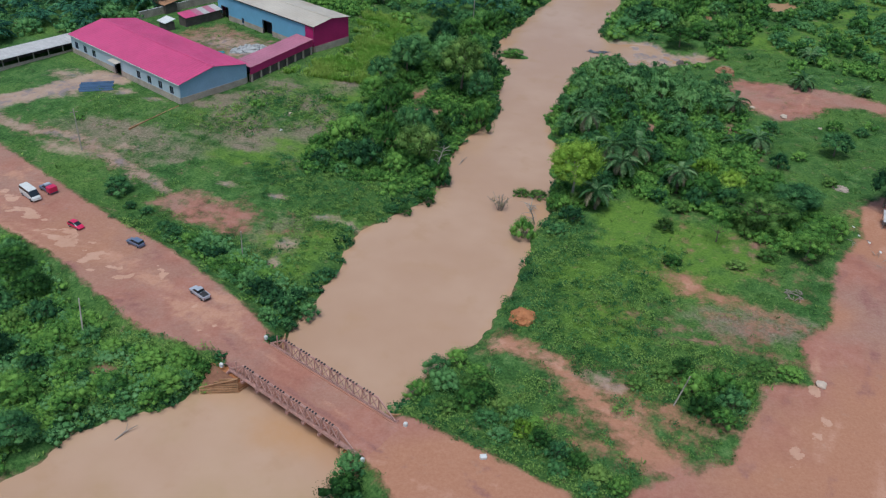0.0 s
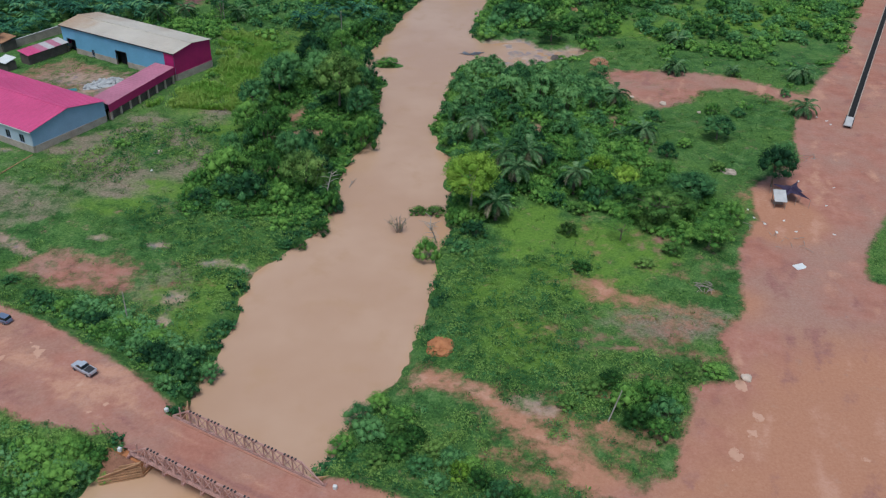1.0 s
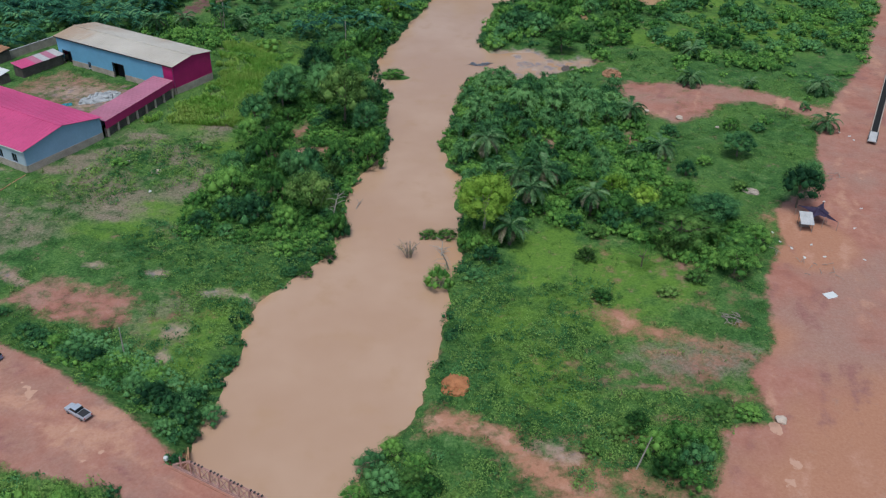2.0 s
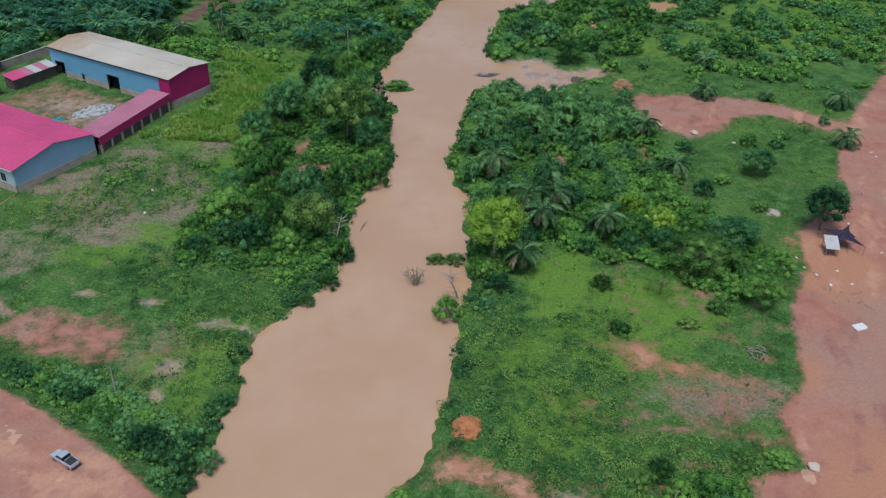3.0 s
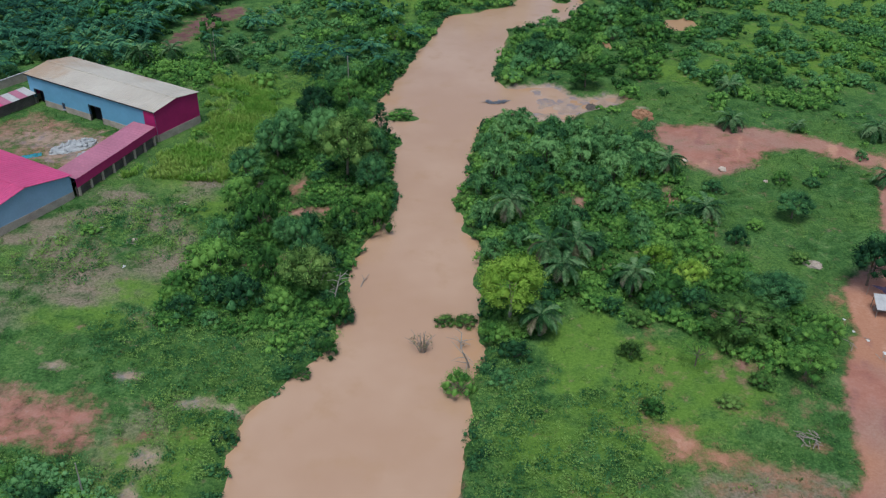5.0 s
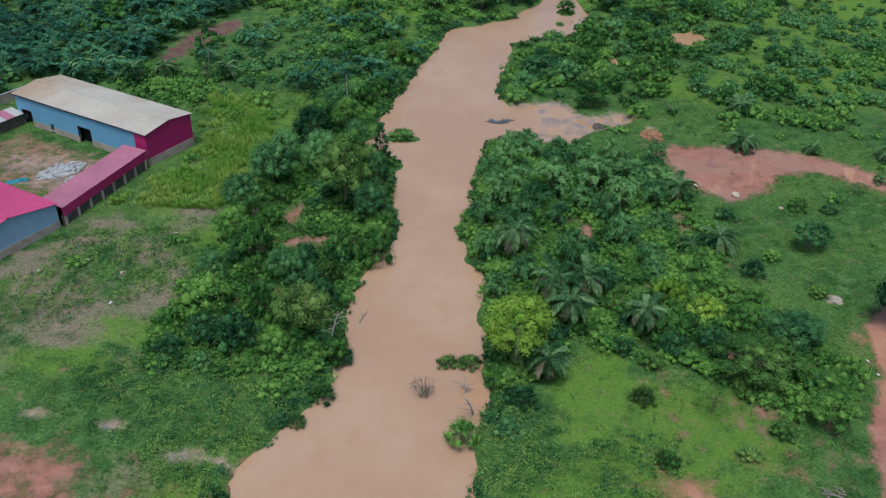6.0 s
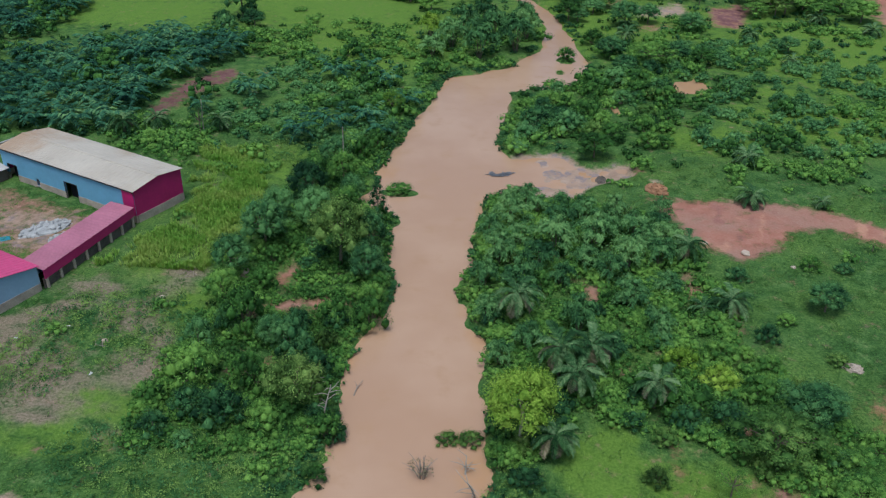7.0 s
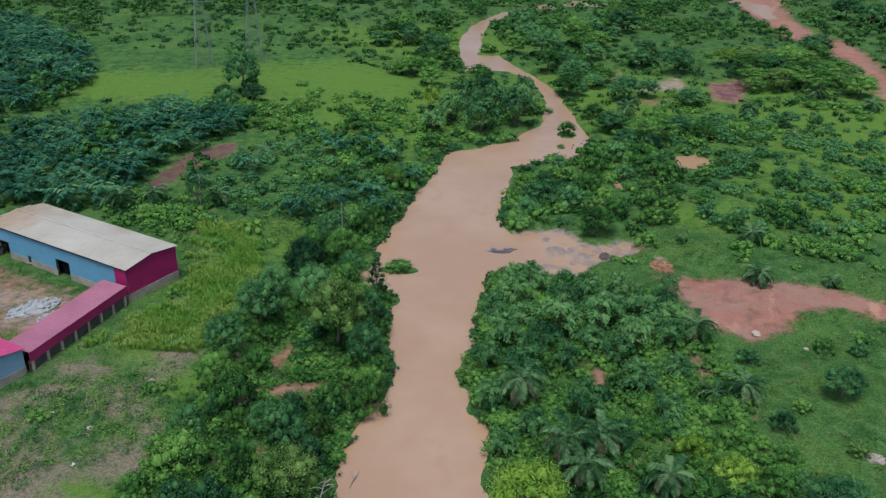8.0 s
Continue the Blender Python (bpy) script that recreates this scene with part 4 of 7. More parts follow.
for row in ((29.3, 119.6, 3.4, 4.6, "bush", "leaf_yellow"), (28.6, 108.5, 5.4, 6, "bush", "leaf"), (38.7, 100, 7.2, 7, "layered", "weed"), (46.5, 91, 4, 5.5, "broad", "leaf"),
            (46.1, 107.5, 5, 6.5, "broad", "leaf_dark"), (64.3, 115.4, 4.6, 9.5, "broad", "leaf_dark"), (67.0, 119.5, 3.6, 9, "broad", "leaf_dark"), (57.9, 137.1, 4.0, 6.2, "broad", "leaf_dark"), (45.0, 127.2, 2.4, 4.2, "bush", "leaf_dark"), (48, 109, 4.2, 5.5, "broad", "leaf_dark"), (49.2, 96.8, 3.6, 4.6, "broad", "leaf"),
            (22, 114, 3.4, 4.2, "bush", "leaf"), (40, 113, 4, 5, "bush", "leaf"), (53, 101, 3.4, 4.2, "bush", "leaf"), (34.5, 115, 3.6, 4.6, "bush", "leaf_yellow"),
            (20, 105.5, 2.4, 3, "bush", "leaf_dark"), (8.6, 107.5, 3.6, 4.6, "bush", "leaf_dark"), (21.5, 94.6, 2.3, 2.8, "bush", "leaf_olive"), (30.9, 92.5, 2.6, 4.6, "sparse", "leaf"),
            (22.8, 82.5, 2.2, 2.2, "bush", "leaf"), (7, 111, 3, 4, "bush", "leaf"), (33, 106, 4, 5, "bush", "leaf_dark"), (36, 122, 3.6, 4.2, "bush", "leaf"),
            (48, 98, 3, 3.8, "bush", "leaf_dark"), (43, 119, 3, 3.5, "bush", "leaf"), (24, 102.5, 2.4, 2.6, "bush", "weed"), (15, 110, 2.4, 3, "bush", "leaf"),
            (50, 112, 2.6, 3, "bush", "leaf"), (39.5, 88.5, 2.4, 2.4, "bush", "weed"), (34, 84, 2.2, 1.8, "bush", "weed"), (4, 93, 3.0, 3.4, "bush", "leaf_dark"), (0.6, 98, 2.6, 3.6, "bush", "leaf"),
            (2.0, 87, 2.4, 2.4, "bush", "leaf_dark"), (60, 152, 2.6, 3, "bush", "leaf"), (66, 151, 2, 2.4, "bush", "leaf_dark"), (75, 160, 2.0, 2.6, "sparse", "leaf"), (81, 165, 1.8, 2.4, "bush", "leaf_dark"),
            (43, 141, 2.4, 3, "bush", "leaf"), (37, 132, 3, 3.2, "bush", "leaf"), (50, 133, 2, 2.2, "bush", "leaf"), (55, 122, 2.2, 2.2, "bush", "weed"), (45, 147, 2.6, 3, "bush", "leaf_dark")):
    plant(row[4], row[0], row[1], row[2], row[3], row[5], EAST if row[0] < 48 else "by the red yard", "trees of the east bank")
plant("round", 3.2, 100.5, 6.5, 13.0, "leaf_yellow", "at the water's edge")
plant("bush", -4.3, 85.6, 2.9, 5.0, "leaf", "standing in the shallow water")
plant("bush", -6.8, 102.0, 2.2, 1.7, "leaf_olive", "growing out of the river")
plant("bush", -3.6, 102.2, 2.4, 1.8, "leaf_olive", "growing out of the river")
for x, y, r, h in ((-21.5, 181.5, 3.6, 1.8), (20.8, 271, 1.6, 1.2), (23.6, 284, 3.8, 4.4), (-2.5, 402, 5, 5)):
    plant("bush", x, y, r, h, "leaf", "on a small river islet", "islet bushes")
for x, y, th, sp, dry in ((3.6, 131, 4.5, 5.2, 5), (36.7, 153, 3.6, 4.6, 2), (40.9, 136, 2.4, 4.8, 3), (82, 153, 2.0, 4.4, 1), (55.9, 179, 2.0, 4.6, 1), (88, 176, 2.4, 5, 1),
                          (9.7, 115.5, 5, 5.2, 4), (14.5, 117, 4.6, 5, 5), (23.6, 110, 3.4, 4.4, 4), (8, 98.5, 2.6, 4.4, 4), (12, 111.5, 3.6, 4.8, 2), (36, 134.5, 1.6, 3.4, 1),
                          (60, 200, 2, 4.4, 1), (71, 178.5, 1.4, 2.6, 0), (45, 301, 4, 5, 1), (66.8, 378, 2, 5.4, 1), (82.7, 386, 2, 5.4, 1), (48, 320, 2, 5.2, 1), (90, 311, 1.6, 5, 1), (121, 334, 2, 5.2, 1), (135, 319, 2, 5.6, 1), (95, 280, 1.6, 4.6, 1), (-70, 210, 1.5, 4.2, 1), (-92, 203, 2.4, 5, 1), (-85, 207, 2, 4.6, 1)):
    palm(x, y, th + (1.6 if x < 30 else 0.4), sp * 1.06, dry)
ROADSIDE = "on the laterite road verge"
for x, y, r, h in ((-81, 76, 3.6, 3.4), (-66, 66, 2.2, 2.4), (-63, 64.3, 2.6, 2.8), (-60, 63.6, 2.2, 2.6), (-57, 62.2, 2.8, 3), (-54, 61, 2.6, 2.6), (-51.5, 58.5, 2.2, 2.4), (-48.5, 57, 2.4, 2.6),
                   (-45.5, 55.5, 2.6, 3), (-42, 53.5, 3, 4), (-39, 51.5, 2.8, 4), (-36.6, 50.4, 2.2, 3.4), (-38.5, 47, 1.8, 2.2), (-33.6, 51.6, 2.2, 3.0), (-35.2, 47.6, 1.6, 2.4), (-43.5, 58.5, 2.2, 2), (-36.4, 54.5, 2.0, 2.2),
                   (-88, 58 - 5, 3, 3), (-72, 70.5, 1.6, 1.6), (-76, 71.5, 1.4, 1.4)):
    plant("bush", x, y, r, h, prng.choice(("leaf", "leaf_dark", "leaf_dark")), ROADSIDE, "roadside bushes")
for x, y, r, h, k in ((-46.5, 34.5, 2.4, 2.8, "bush"), (-46, 29.5, 3.2, 3.4, "bush"), (-50, 33, 3, 3, "bush"), (-53, 27, 3, 3, "bush"), (-56, 22, 3.4, 3.6, "bush"), (-59, 15, 3.6, 4.6, "broad"),
                      (-60, 28, 3, 2.8, "bush"), (-64, 22, 3.6, 4, "broad"), (-66, 34, 3, 3, "bush"), (-62, 12, 3.6, 4.4, "bush"), (-71, 38, 3.4, 4, "bush"), (-76, 43, 3.6, 4.6, "broad"),
                      (-82, 47, 3.6, 5, "broad"), (-80, 39, 3.4, 4, "bush"), (-72, 29, 3.6, 4, "bush"), (-88, 44, 4, 5, "broad"), (-86, 51, 3, 3.6, "bush"), (-70, 15, 4, 5, "broad"),
                      (-66, 5, 4, 5, "broad"), (-78, 27, 4, 5, "broad"), (-95, 50, 4, 5, "broad"), (-57, 34.5, 2.4, 2.4, "bush"), (-47, 26.6, 2.2, 2.6, "bush"), (-45.5, 30, 2, 2.4, "bush"),
                      (-42.6, 33.6, 1.9, 2.2, "bush"), (-43.8, 31.2, 2.2, 2.8, "bush"), (-41.2, 31.6, 1.3, 1.5, "bush"), (-45.2, 34.6, 2.2, 2.4, "bush"), (-16, 17.5, 3.2, 4.4, "bush"), (-13.5, 14.5, 3, 4, "bush"), (-17, 12.5, 3, 4, "bush"), (-16.4, 21.2, 2.8, 3.6, "bush")):
    plant(k, x, y, r, h, prng.choice(("leaf", "leaf_dark", "leaf")), "on the slope below the road", "bushes below the road")
for x, y, r, h, mt in ((-10.5, 43.5, 2.6, 3.6, "leaf_dark"), (-8, 46, 2.4, 3.2, "leaf"), (-12, 38.5, 2.4, 2.8, "leaf"), (-8.5, 40.5, 2.8, 3, "leaf_dark"), (-4.5, 38, 2.6, 2.6, "leaf"),
                       (2.5, 36, 2.4, 2.8, "leaf_dark"), (3.5, 34.2, 2.0, 2.6, "leaf_yellow"), (6, 33, 2.2, 2.2, "leaf"),
                       (-4.5, 44, 2.4, 2.2, "leaf"), (-7.5, 36, 2.2, 2, "weed"), (26, 48.5, 3, 4.4, "leaf"), (29.5, 49.5, 3.2, 4.4, "leaf"), (31, 46, 3, 4, "leaf_dark"), (27.5, 45, 2.6, 3.4, "leaf"),
                       (22, 51, 2.4, 2.6, "weed"), (-2.5, 40.2, 2.2, 2.4, "leaf"), (0.4, 38.2, 2.0, 2.2, "weed"), (-1.5, 35, 2.2, 2.2, "weed_blue"), (0.8, 32.4, 2.0, 2.0, "weed_blue"), (5.0, 35.6, 1.8, 1.8, "leaf"), (8.6, 31.4, 2.2, 2.4, "leaf_dark"), (11.4, 29.8, 2.2, 2.4, "leaf"), (14, 28.6, 2.2, 2.2, "weed"), (9.0, 28.4, 1.8, 1.8, "weed_blue"), (13, 26, 1.8, 1.8, "weed_blue"), (16.8, 27.2, 2.0, 2.2, "leaf"), (-5.6, 41.4, 2.0, 2.2, "weed"), (33, 49, 2.6, 3.2, "leaf"), (30, 43, 2.4, 3, "leaf"), (24.5, 52.5, 2.4, 2.6, "leaf"), (36, 55.5, 2.4, 1.8, "weed"), (40, 56, 2.4, 1.6, "leaf"), (18, 48, 2.0, 1.8, "weed")):
    plant("bush", x, y, r, h, mt, "between road and river path", "bushes by the bridge")
FAR = "in the far river woods"
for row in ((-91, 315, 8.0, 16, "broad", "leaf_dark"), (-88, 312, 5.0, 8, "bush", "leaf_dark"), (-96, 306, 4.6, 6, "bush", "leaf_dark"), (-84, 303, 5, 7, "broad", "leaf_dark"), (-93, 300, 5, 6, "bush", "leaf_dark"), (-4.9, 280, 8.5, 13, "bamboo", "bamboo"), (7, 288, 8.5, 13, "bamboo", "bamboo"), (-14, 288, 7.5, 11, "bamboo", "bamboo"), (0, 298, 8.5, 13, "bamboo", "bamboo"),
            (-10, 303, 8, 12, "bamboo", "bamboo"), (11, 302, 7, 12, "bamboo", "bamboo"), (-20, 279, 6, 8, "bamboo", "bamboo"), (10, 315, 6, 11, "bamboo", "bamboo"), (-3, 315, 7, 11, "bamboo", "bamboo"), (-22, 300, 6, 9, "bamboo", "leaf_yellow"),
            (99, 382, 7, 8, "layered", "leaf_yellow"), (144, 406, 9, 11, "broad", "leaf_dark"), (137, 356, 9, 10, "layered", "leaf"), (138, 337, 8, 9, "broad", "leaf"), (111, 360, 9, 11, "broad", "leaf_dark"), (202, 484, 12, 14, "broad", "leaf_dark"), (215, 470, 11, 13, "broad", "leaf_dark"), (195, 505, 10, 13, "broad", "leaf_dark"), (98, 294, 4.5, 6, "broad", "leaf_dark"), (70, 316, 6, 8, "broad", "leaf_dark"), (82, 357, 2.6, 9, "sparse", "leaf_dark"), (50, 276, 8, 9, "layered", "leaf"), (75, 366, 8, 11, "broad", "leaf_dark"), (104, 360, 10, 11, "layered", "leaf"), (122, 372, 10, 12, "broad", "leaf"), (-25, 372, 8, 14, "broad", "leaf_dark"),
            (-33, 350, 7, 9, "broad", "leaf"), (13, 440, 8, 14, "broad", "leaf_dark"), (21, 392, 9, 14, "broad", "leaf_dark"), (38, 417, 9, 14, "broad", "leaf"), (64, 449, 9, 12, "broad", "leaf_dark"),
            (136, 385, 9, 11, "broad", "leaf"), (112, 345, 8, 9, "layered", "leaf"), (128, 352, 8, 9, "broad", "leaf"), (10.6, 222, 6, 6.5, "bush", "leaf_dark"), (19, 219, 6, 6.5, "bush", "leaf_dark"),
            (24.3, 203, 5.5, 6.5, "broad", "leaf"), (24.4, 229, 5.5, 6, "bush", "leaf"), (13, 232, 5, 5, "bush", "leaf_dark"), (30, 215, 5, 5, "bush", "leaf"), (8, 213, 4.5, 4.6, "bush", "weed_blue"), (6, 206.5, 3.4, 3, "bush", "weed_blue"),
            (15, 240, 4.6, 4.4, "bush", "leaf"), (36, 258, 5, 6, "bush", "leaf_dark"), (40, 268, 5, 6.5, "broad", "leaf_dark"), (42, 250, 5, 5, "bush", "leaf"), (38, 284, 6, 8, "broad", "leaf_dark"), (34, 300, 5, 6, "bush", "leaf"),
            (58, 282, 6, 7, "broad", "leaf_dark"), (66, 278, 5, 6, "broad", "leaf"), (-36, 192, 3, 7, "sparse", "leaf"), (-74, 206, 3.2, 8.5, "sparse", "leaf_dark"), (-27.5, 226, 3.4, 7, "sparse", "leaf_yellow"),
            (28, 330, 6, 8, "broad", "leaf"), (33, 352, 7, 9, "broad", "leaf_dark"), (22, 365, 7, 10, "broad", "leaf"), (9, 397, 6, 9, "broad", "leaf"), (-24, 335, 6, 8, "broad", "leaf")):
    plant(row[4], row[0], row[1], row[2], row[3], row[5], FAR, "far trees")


CLEARINGS = ((60, 261), (57, 251), (64, 250), (52.5, 256), (60, 246), (66, 256), (34, 239), (34.5, 232), (35, 226), (3.6, 129), (9.7, 113), (14.5, 114.5), (23.6, 107.5), (-40, 129), (-36, 132), (-30, 134), (-39, 142), (-38, 115), (17, 140), (21, 118), (36.7, 150.5), (40.9, 133))


def fill(outline, n, lo, hi, gap, materials, where, group, seed, kind="bush", joined=None):
    """More bushes inside an outline, kept apart from one another."""
    rng = random.Random(seed)
    xs, ys = [p[0] for p in outline], [p[1] for p in outline]
    put = []
    tries = [(rng.uniform(min(xs), max(xs)), rng.uniform(min(ys), max(ys))) for _ in range(n * 12)]
    X, Y = np.array(tries).T
    Z, dirt, sand, dry, puddle, river, lime = plan(X, Y)
    good = (Z > -0.9) & (outside(X, Y, outline) <= -0.5) & (river >= 1.2) & (dirt <= 0.4) & (sand <= 0.4)
    for x, y, z in zip(X[good], Y[good], Z[good]):
        if len(put) >= n:
            break
        if any((x - a) ** 2 + (y - b) ** 2 < gap * gap for a, b in put) or any((x - a) ** 2 + (y - b) ** 2 < 16 for a, b in CLEARINGS):
            continue
        put.append((x, y))
        r = rng.uniform(lo, hi)
        if joined is not None:
            joined.append((x, y, z - 0.1, r))
            continue
        plant(kind, x, y, r, r * rng.uniform(0.95, 1.5), rng.choice(materials), where, group)


# ---- plants that nobody counts ----
def free(x, y, clear=0.25, bank=0.4):
    z, dirt, sand, dry, puddle, river, lime = plan(x, y)
    rag = 1.1 * (fbm(x, y, 3.2, 33) - 0.5)
    ok = (river > bank) & (dirt + rag < clear + 0.1) & (sand + rag < 0.45) & (z > -0.95)
    for p in BUILT:
        ok &= outside(x, y, p) > 0.5
    return ok, z


FU, FV = (-0.8909, 0.4542), (0.4542, 0.8909)


def yard_point(origin, u, v):
    return (origin[0] + FU[0] * u + FV[0] * v, origin[1] + FU[1] * u + FV[1] * v)


FRONT_O, BACK_O = (-87.9, 114.3), (-71.7, 156.9)
FRONT_L, FRONT_W, BACK_L, BACK_W = 46.2, 18.8, 40.6, 12.6
BUILT = [[yard_point(FRONT_O, a, b) for a, b in ((0, 0), (FRONT_L, 0), (FRONT_L, FRONT_W), (0, FRONT_W))],
         [yard_point(BACK_O, a, b) for a, b in ((0, 0), (BACK_L, 0), (BACK_L, BACK_W), (0, BACK_W))],
         [(-79, 131), (-71, 156), (-76, 158), (-84, 133)]]


def stuff(name, clouds, material, label, category):
    me = mesh_from(name, *join(*clouds))
    tagged(part_of(name, me, material), label, category, kind="stuff")


def throw(n, x0, x1, y0, y1, rng, keep=None, clear=0.25, bank=0.4):
    x, y = rng.uniform(x0, x1, n), rng.uniform(y0, y1, n)
    if keep is not None:
        k = keep(x, y, rng)
        x, y = x[k], y[k]
    ok, z = free(x, y, clear, bank)
    return np.stack([x[ok], y[ok], z[ok] - 0.05], 1)


def tuft(rng, blades, h, w, spread):
    """A tuft of arching blades, each a narrow folded quad."""
    a = rng.uniform(0, math.tau, blades)
    lean = rng.uniform(0.25, 0.9, blades) * spread
    base = np.stack([np.cos(a) * 0.12, np.sin(a) * 0.12, np.zeros(blades)], 1)
    tip = base + np.stack([np.cos(a) * lean, np.sin(a) * lean, h * rng.uniform(0.6, 1.1, blades)], 1)
    side = np.stack([-np.sin(a), np.cos(a), np.zeros(blades)], 1) * w
    mid = base * 0.45 + tip * 0.55 + np.array([0, 0, h * 0.16])
    v = np.stack([base - side * 0.5, mid - side, tip, mid + side], 1)
    return v.reshape(-1, 3), np.arange(4 * blades).reshape(-1, 4)


def grow():
    rng = np.random.default_rng(5)
    turn = lambda n: rng.uniform(0, math.tau, n)
    # low broad-leaved weeds
    weeds = [cloud([(0, 0, 0.1), (0.45, 0.2, 0.05), (-0.3, 0.4, 0.12)], [0.5, 0.42, 0.45], 6, 0.24, rng, 0.6, low=-0.05, lift=1.6) for _ in range(4)]

    def near(x, y, r):
        lush = fbm(x, y, 14, 21) + 0.5 * r.random(len(x)) - 0.35 * spots(x, y, DRY_SPOTS + STRAW_SPOTS, 0.6) - 0.3 * spots(x, y, LIME_SPOTS, 0.6) + 0.22 * spots(x, y, WEEDY, 0.6)
        return lush > 0.73
    out = []
    for t in weeds:
        p = throw(7800, -112, 85, 5, 215, rng, near, 0.3)
        out.append(scatter(t, p, turn(len(p)), rng.uniform(0.5, 1.3, len(p)), rng))
    stuff("weeds", out, "weed", "low broad-leaved green weeds covering the river plain", "weeds")
    # knee-high clumps of the weedy banks, the verge and the east meadow
    clump = [cloud([(rng.uniform(-0.8, 0.8), rng.uniform(-0.8, 0.8), rng.uniform(0.15, 0.5)) for _ in range(5)], rng.uniform(0.38, 0.62, 5), 9, 0.25, rng, 0.8, low=-0.05, lift=0.9) for _ in range(4)]
    for name, mat, words, seed, cut in (("bank_weeds", "weed_blue", "fresh green knee-high weeds in clumps on banks and verges", 40, 0.5), ("meadow_weeds", "weed", "light green broad-leaved weed clumps in meadow and banks", 45, 0.47)):
        out = []
        for t in clump[:2] if seed == 40 else clump[2:]:
            p = throw(15000, -112, 60, 5, 215, rng, lambda x, y, r: (fbm(x, y, 8, seed) * 0.6 + 0.2 * r.random(len(x)) + 0.2 * spots(x, y, WEEDY + LUSH, 0.6) > cut) & (spots(x, y, WEEDY + LUSH, 0.6) > 0.15), 0.4, 0.1)
            out.append(scatter(t, p[:950], turn(len(p[:950])), rng.uniform(0.6, 1.35, len(p[:950])), rng))
        stuff(name, out, mat, words, "weeds")
    # short dry grass
    out = []
    for t in [tuft(rng, 7, 0.42, 0.045, 0.55) for _ in range(2)]:
        p = throw(5000, -112, 85, 5, 215, rng, lambda x, y, r: fbm(x, y, 8, 60) > 0.45, 0.5)
        out.append(scatter(t, p, turn(len(p)), rng.uniform(0.6, 1.4, len(p)), rng))
    stuff("short_grass", out, "leaf_olive", "thin short grass over bare ground", "grass")
    # maize plot
    stalk = [tuft(rng, 9, 1.25, 0.055, 0.85) for _ in range(3)]
    out = []
    for t in stalk:
        p = throw(7000, -78, -46, 140, 200, rng, lambda x, y, r: (outside(x, y, MAIZE) + 13 * (fbm(x, y, 8, 70) - 0.5) < 1.0) & (outside(x, y, BUILT[1]) > 2.5) & ((np.abs(((x * 0.43 + y * 0.9) / 1.3) % 1 - 0.5) < 0.28) | (r.random(len(x)) < 0.3)) & (fbm(x, y, 5, 75) + 0.25 * (r.random(len(x)) - 0.5) > 0.44), 0.6)
        out.append(scatter(t, p, turn(len(p)), rng.uniform(0.8, 1.2, len(p)), rng))
    stuff("maize_crop", out, "maize", "yellowing green maize crop beside the factory wall", "crop")
    # scrub: bushes too many to count
    shrubs = []
    for k in range(4):
        cs = [(math.cos(i * 2.4) * 0.55 * math.sqrt(i), math.sin(i * 2.4) * 0.55 * math.sqrt(i), 0.8 - 0.09 * i + rng.uniform(-0.1, 0.2)) for i in range(6)]
        shrubs.append(cloud(cs, rng.uniform(0.5, 0.8, 6), 20, 0.27, rng, 0.85, core=0.62))

    def scrub_here(x, y, r):
        d = fbm(x, y, 26, 80)
        woods = (outside(x, y, WEST_WOOD) < 2) | (outside(x, y, EAST_WOOD) < 2) | (outside(x, y, SOUTH_SCRUB) < 0)
        return np.where(woods, r.random(len(x)) < 0.75, (d > np.where(y > 185, 0.5, 0.56)) & (r.random(len(x)) < np.where(y > 185, 0.6, 0.04)))
    out = []
    for t in shrubs:
        p = throw(1500, -115, 130, 0, 330, rng, scrub_here, 0.35, 0.6)
        out.append(scatter(t, p, turn(len(p)), rng.uniform(0.7, 1.5, len(p)) * np.where(p[:, 1] > 190, 1.6, 1), rng))
    stuff("scrub", out, "leaf", "tangled green scrub under the trees and along the banks", "scrub")
    # bank edge plants
    out = []
    for t in shrubs[:2]:
        x, y = rng.uniform(-60, 40, 9000), rng.uniform(5, 340, 9000)
        r = plan(x, y)[5]
        k = (r > 0.2) & (r < 2.6)
        x, y = x[k], y[k]
        ok, z = free(x, y, 0.7, 0.15)
        ok &= fbm(x, y, 10, 90) > np.where((x > -12) & (y < 92), 0.62, 0.42)
        p = np.stack([x[ok], y[ok], z[ok] - 0.1], 1)
        out.append(scatter(t, p, turn(len(p)), rng.uniform(0.4, 1.0, len(p)), rng))
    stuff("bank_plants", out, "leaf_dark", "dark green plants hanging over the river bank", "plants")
    # thickets beyond the maize and behind the halls
    thick = np.array(THICKETS)
    out = []
    for k in range(3):
        cs = [(math.cos(i * 2.4) * 0.2 * math.sqrt(i), math.sin(i * 2.4) * 0.2 * math.sqrt(i), 0.75 - 0.035 * i + rng.uniform(-0.1, 0.12)) for i in range(17)]
        p = thick[k::3]
        out.append(scatter(cloud(cs, rng.uniform(0.26, 0.4, 17), 22, 0.13, rng, 0.9, core=0.62), p[:, :3], turn(len(p)), p[:, 3], rng))
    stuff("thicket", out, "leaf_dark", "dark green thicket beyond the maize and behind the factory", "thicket")
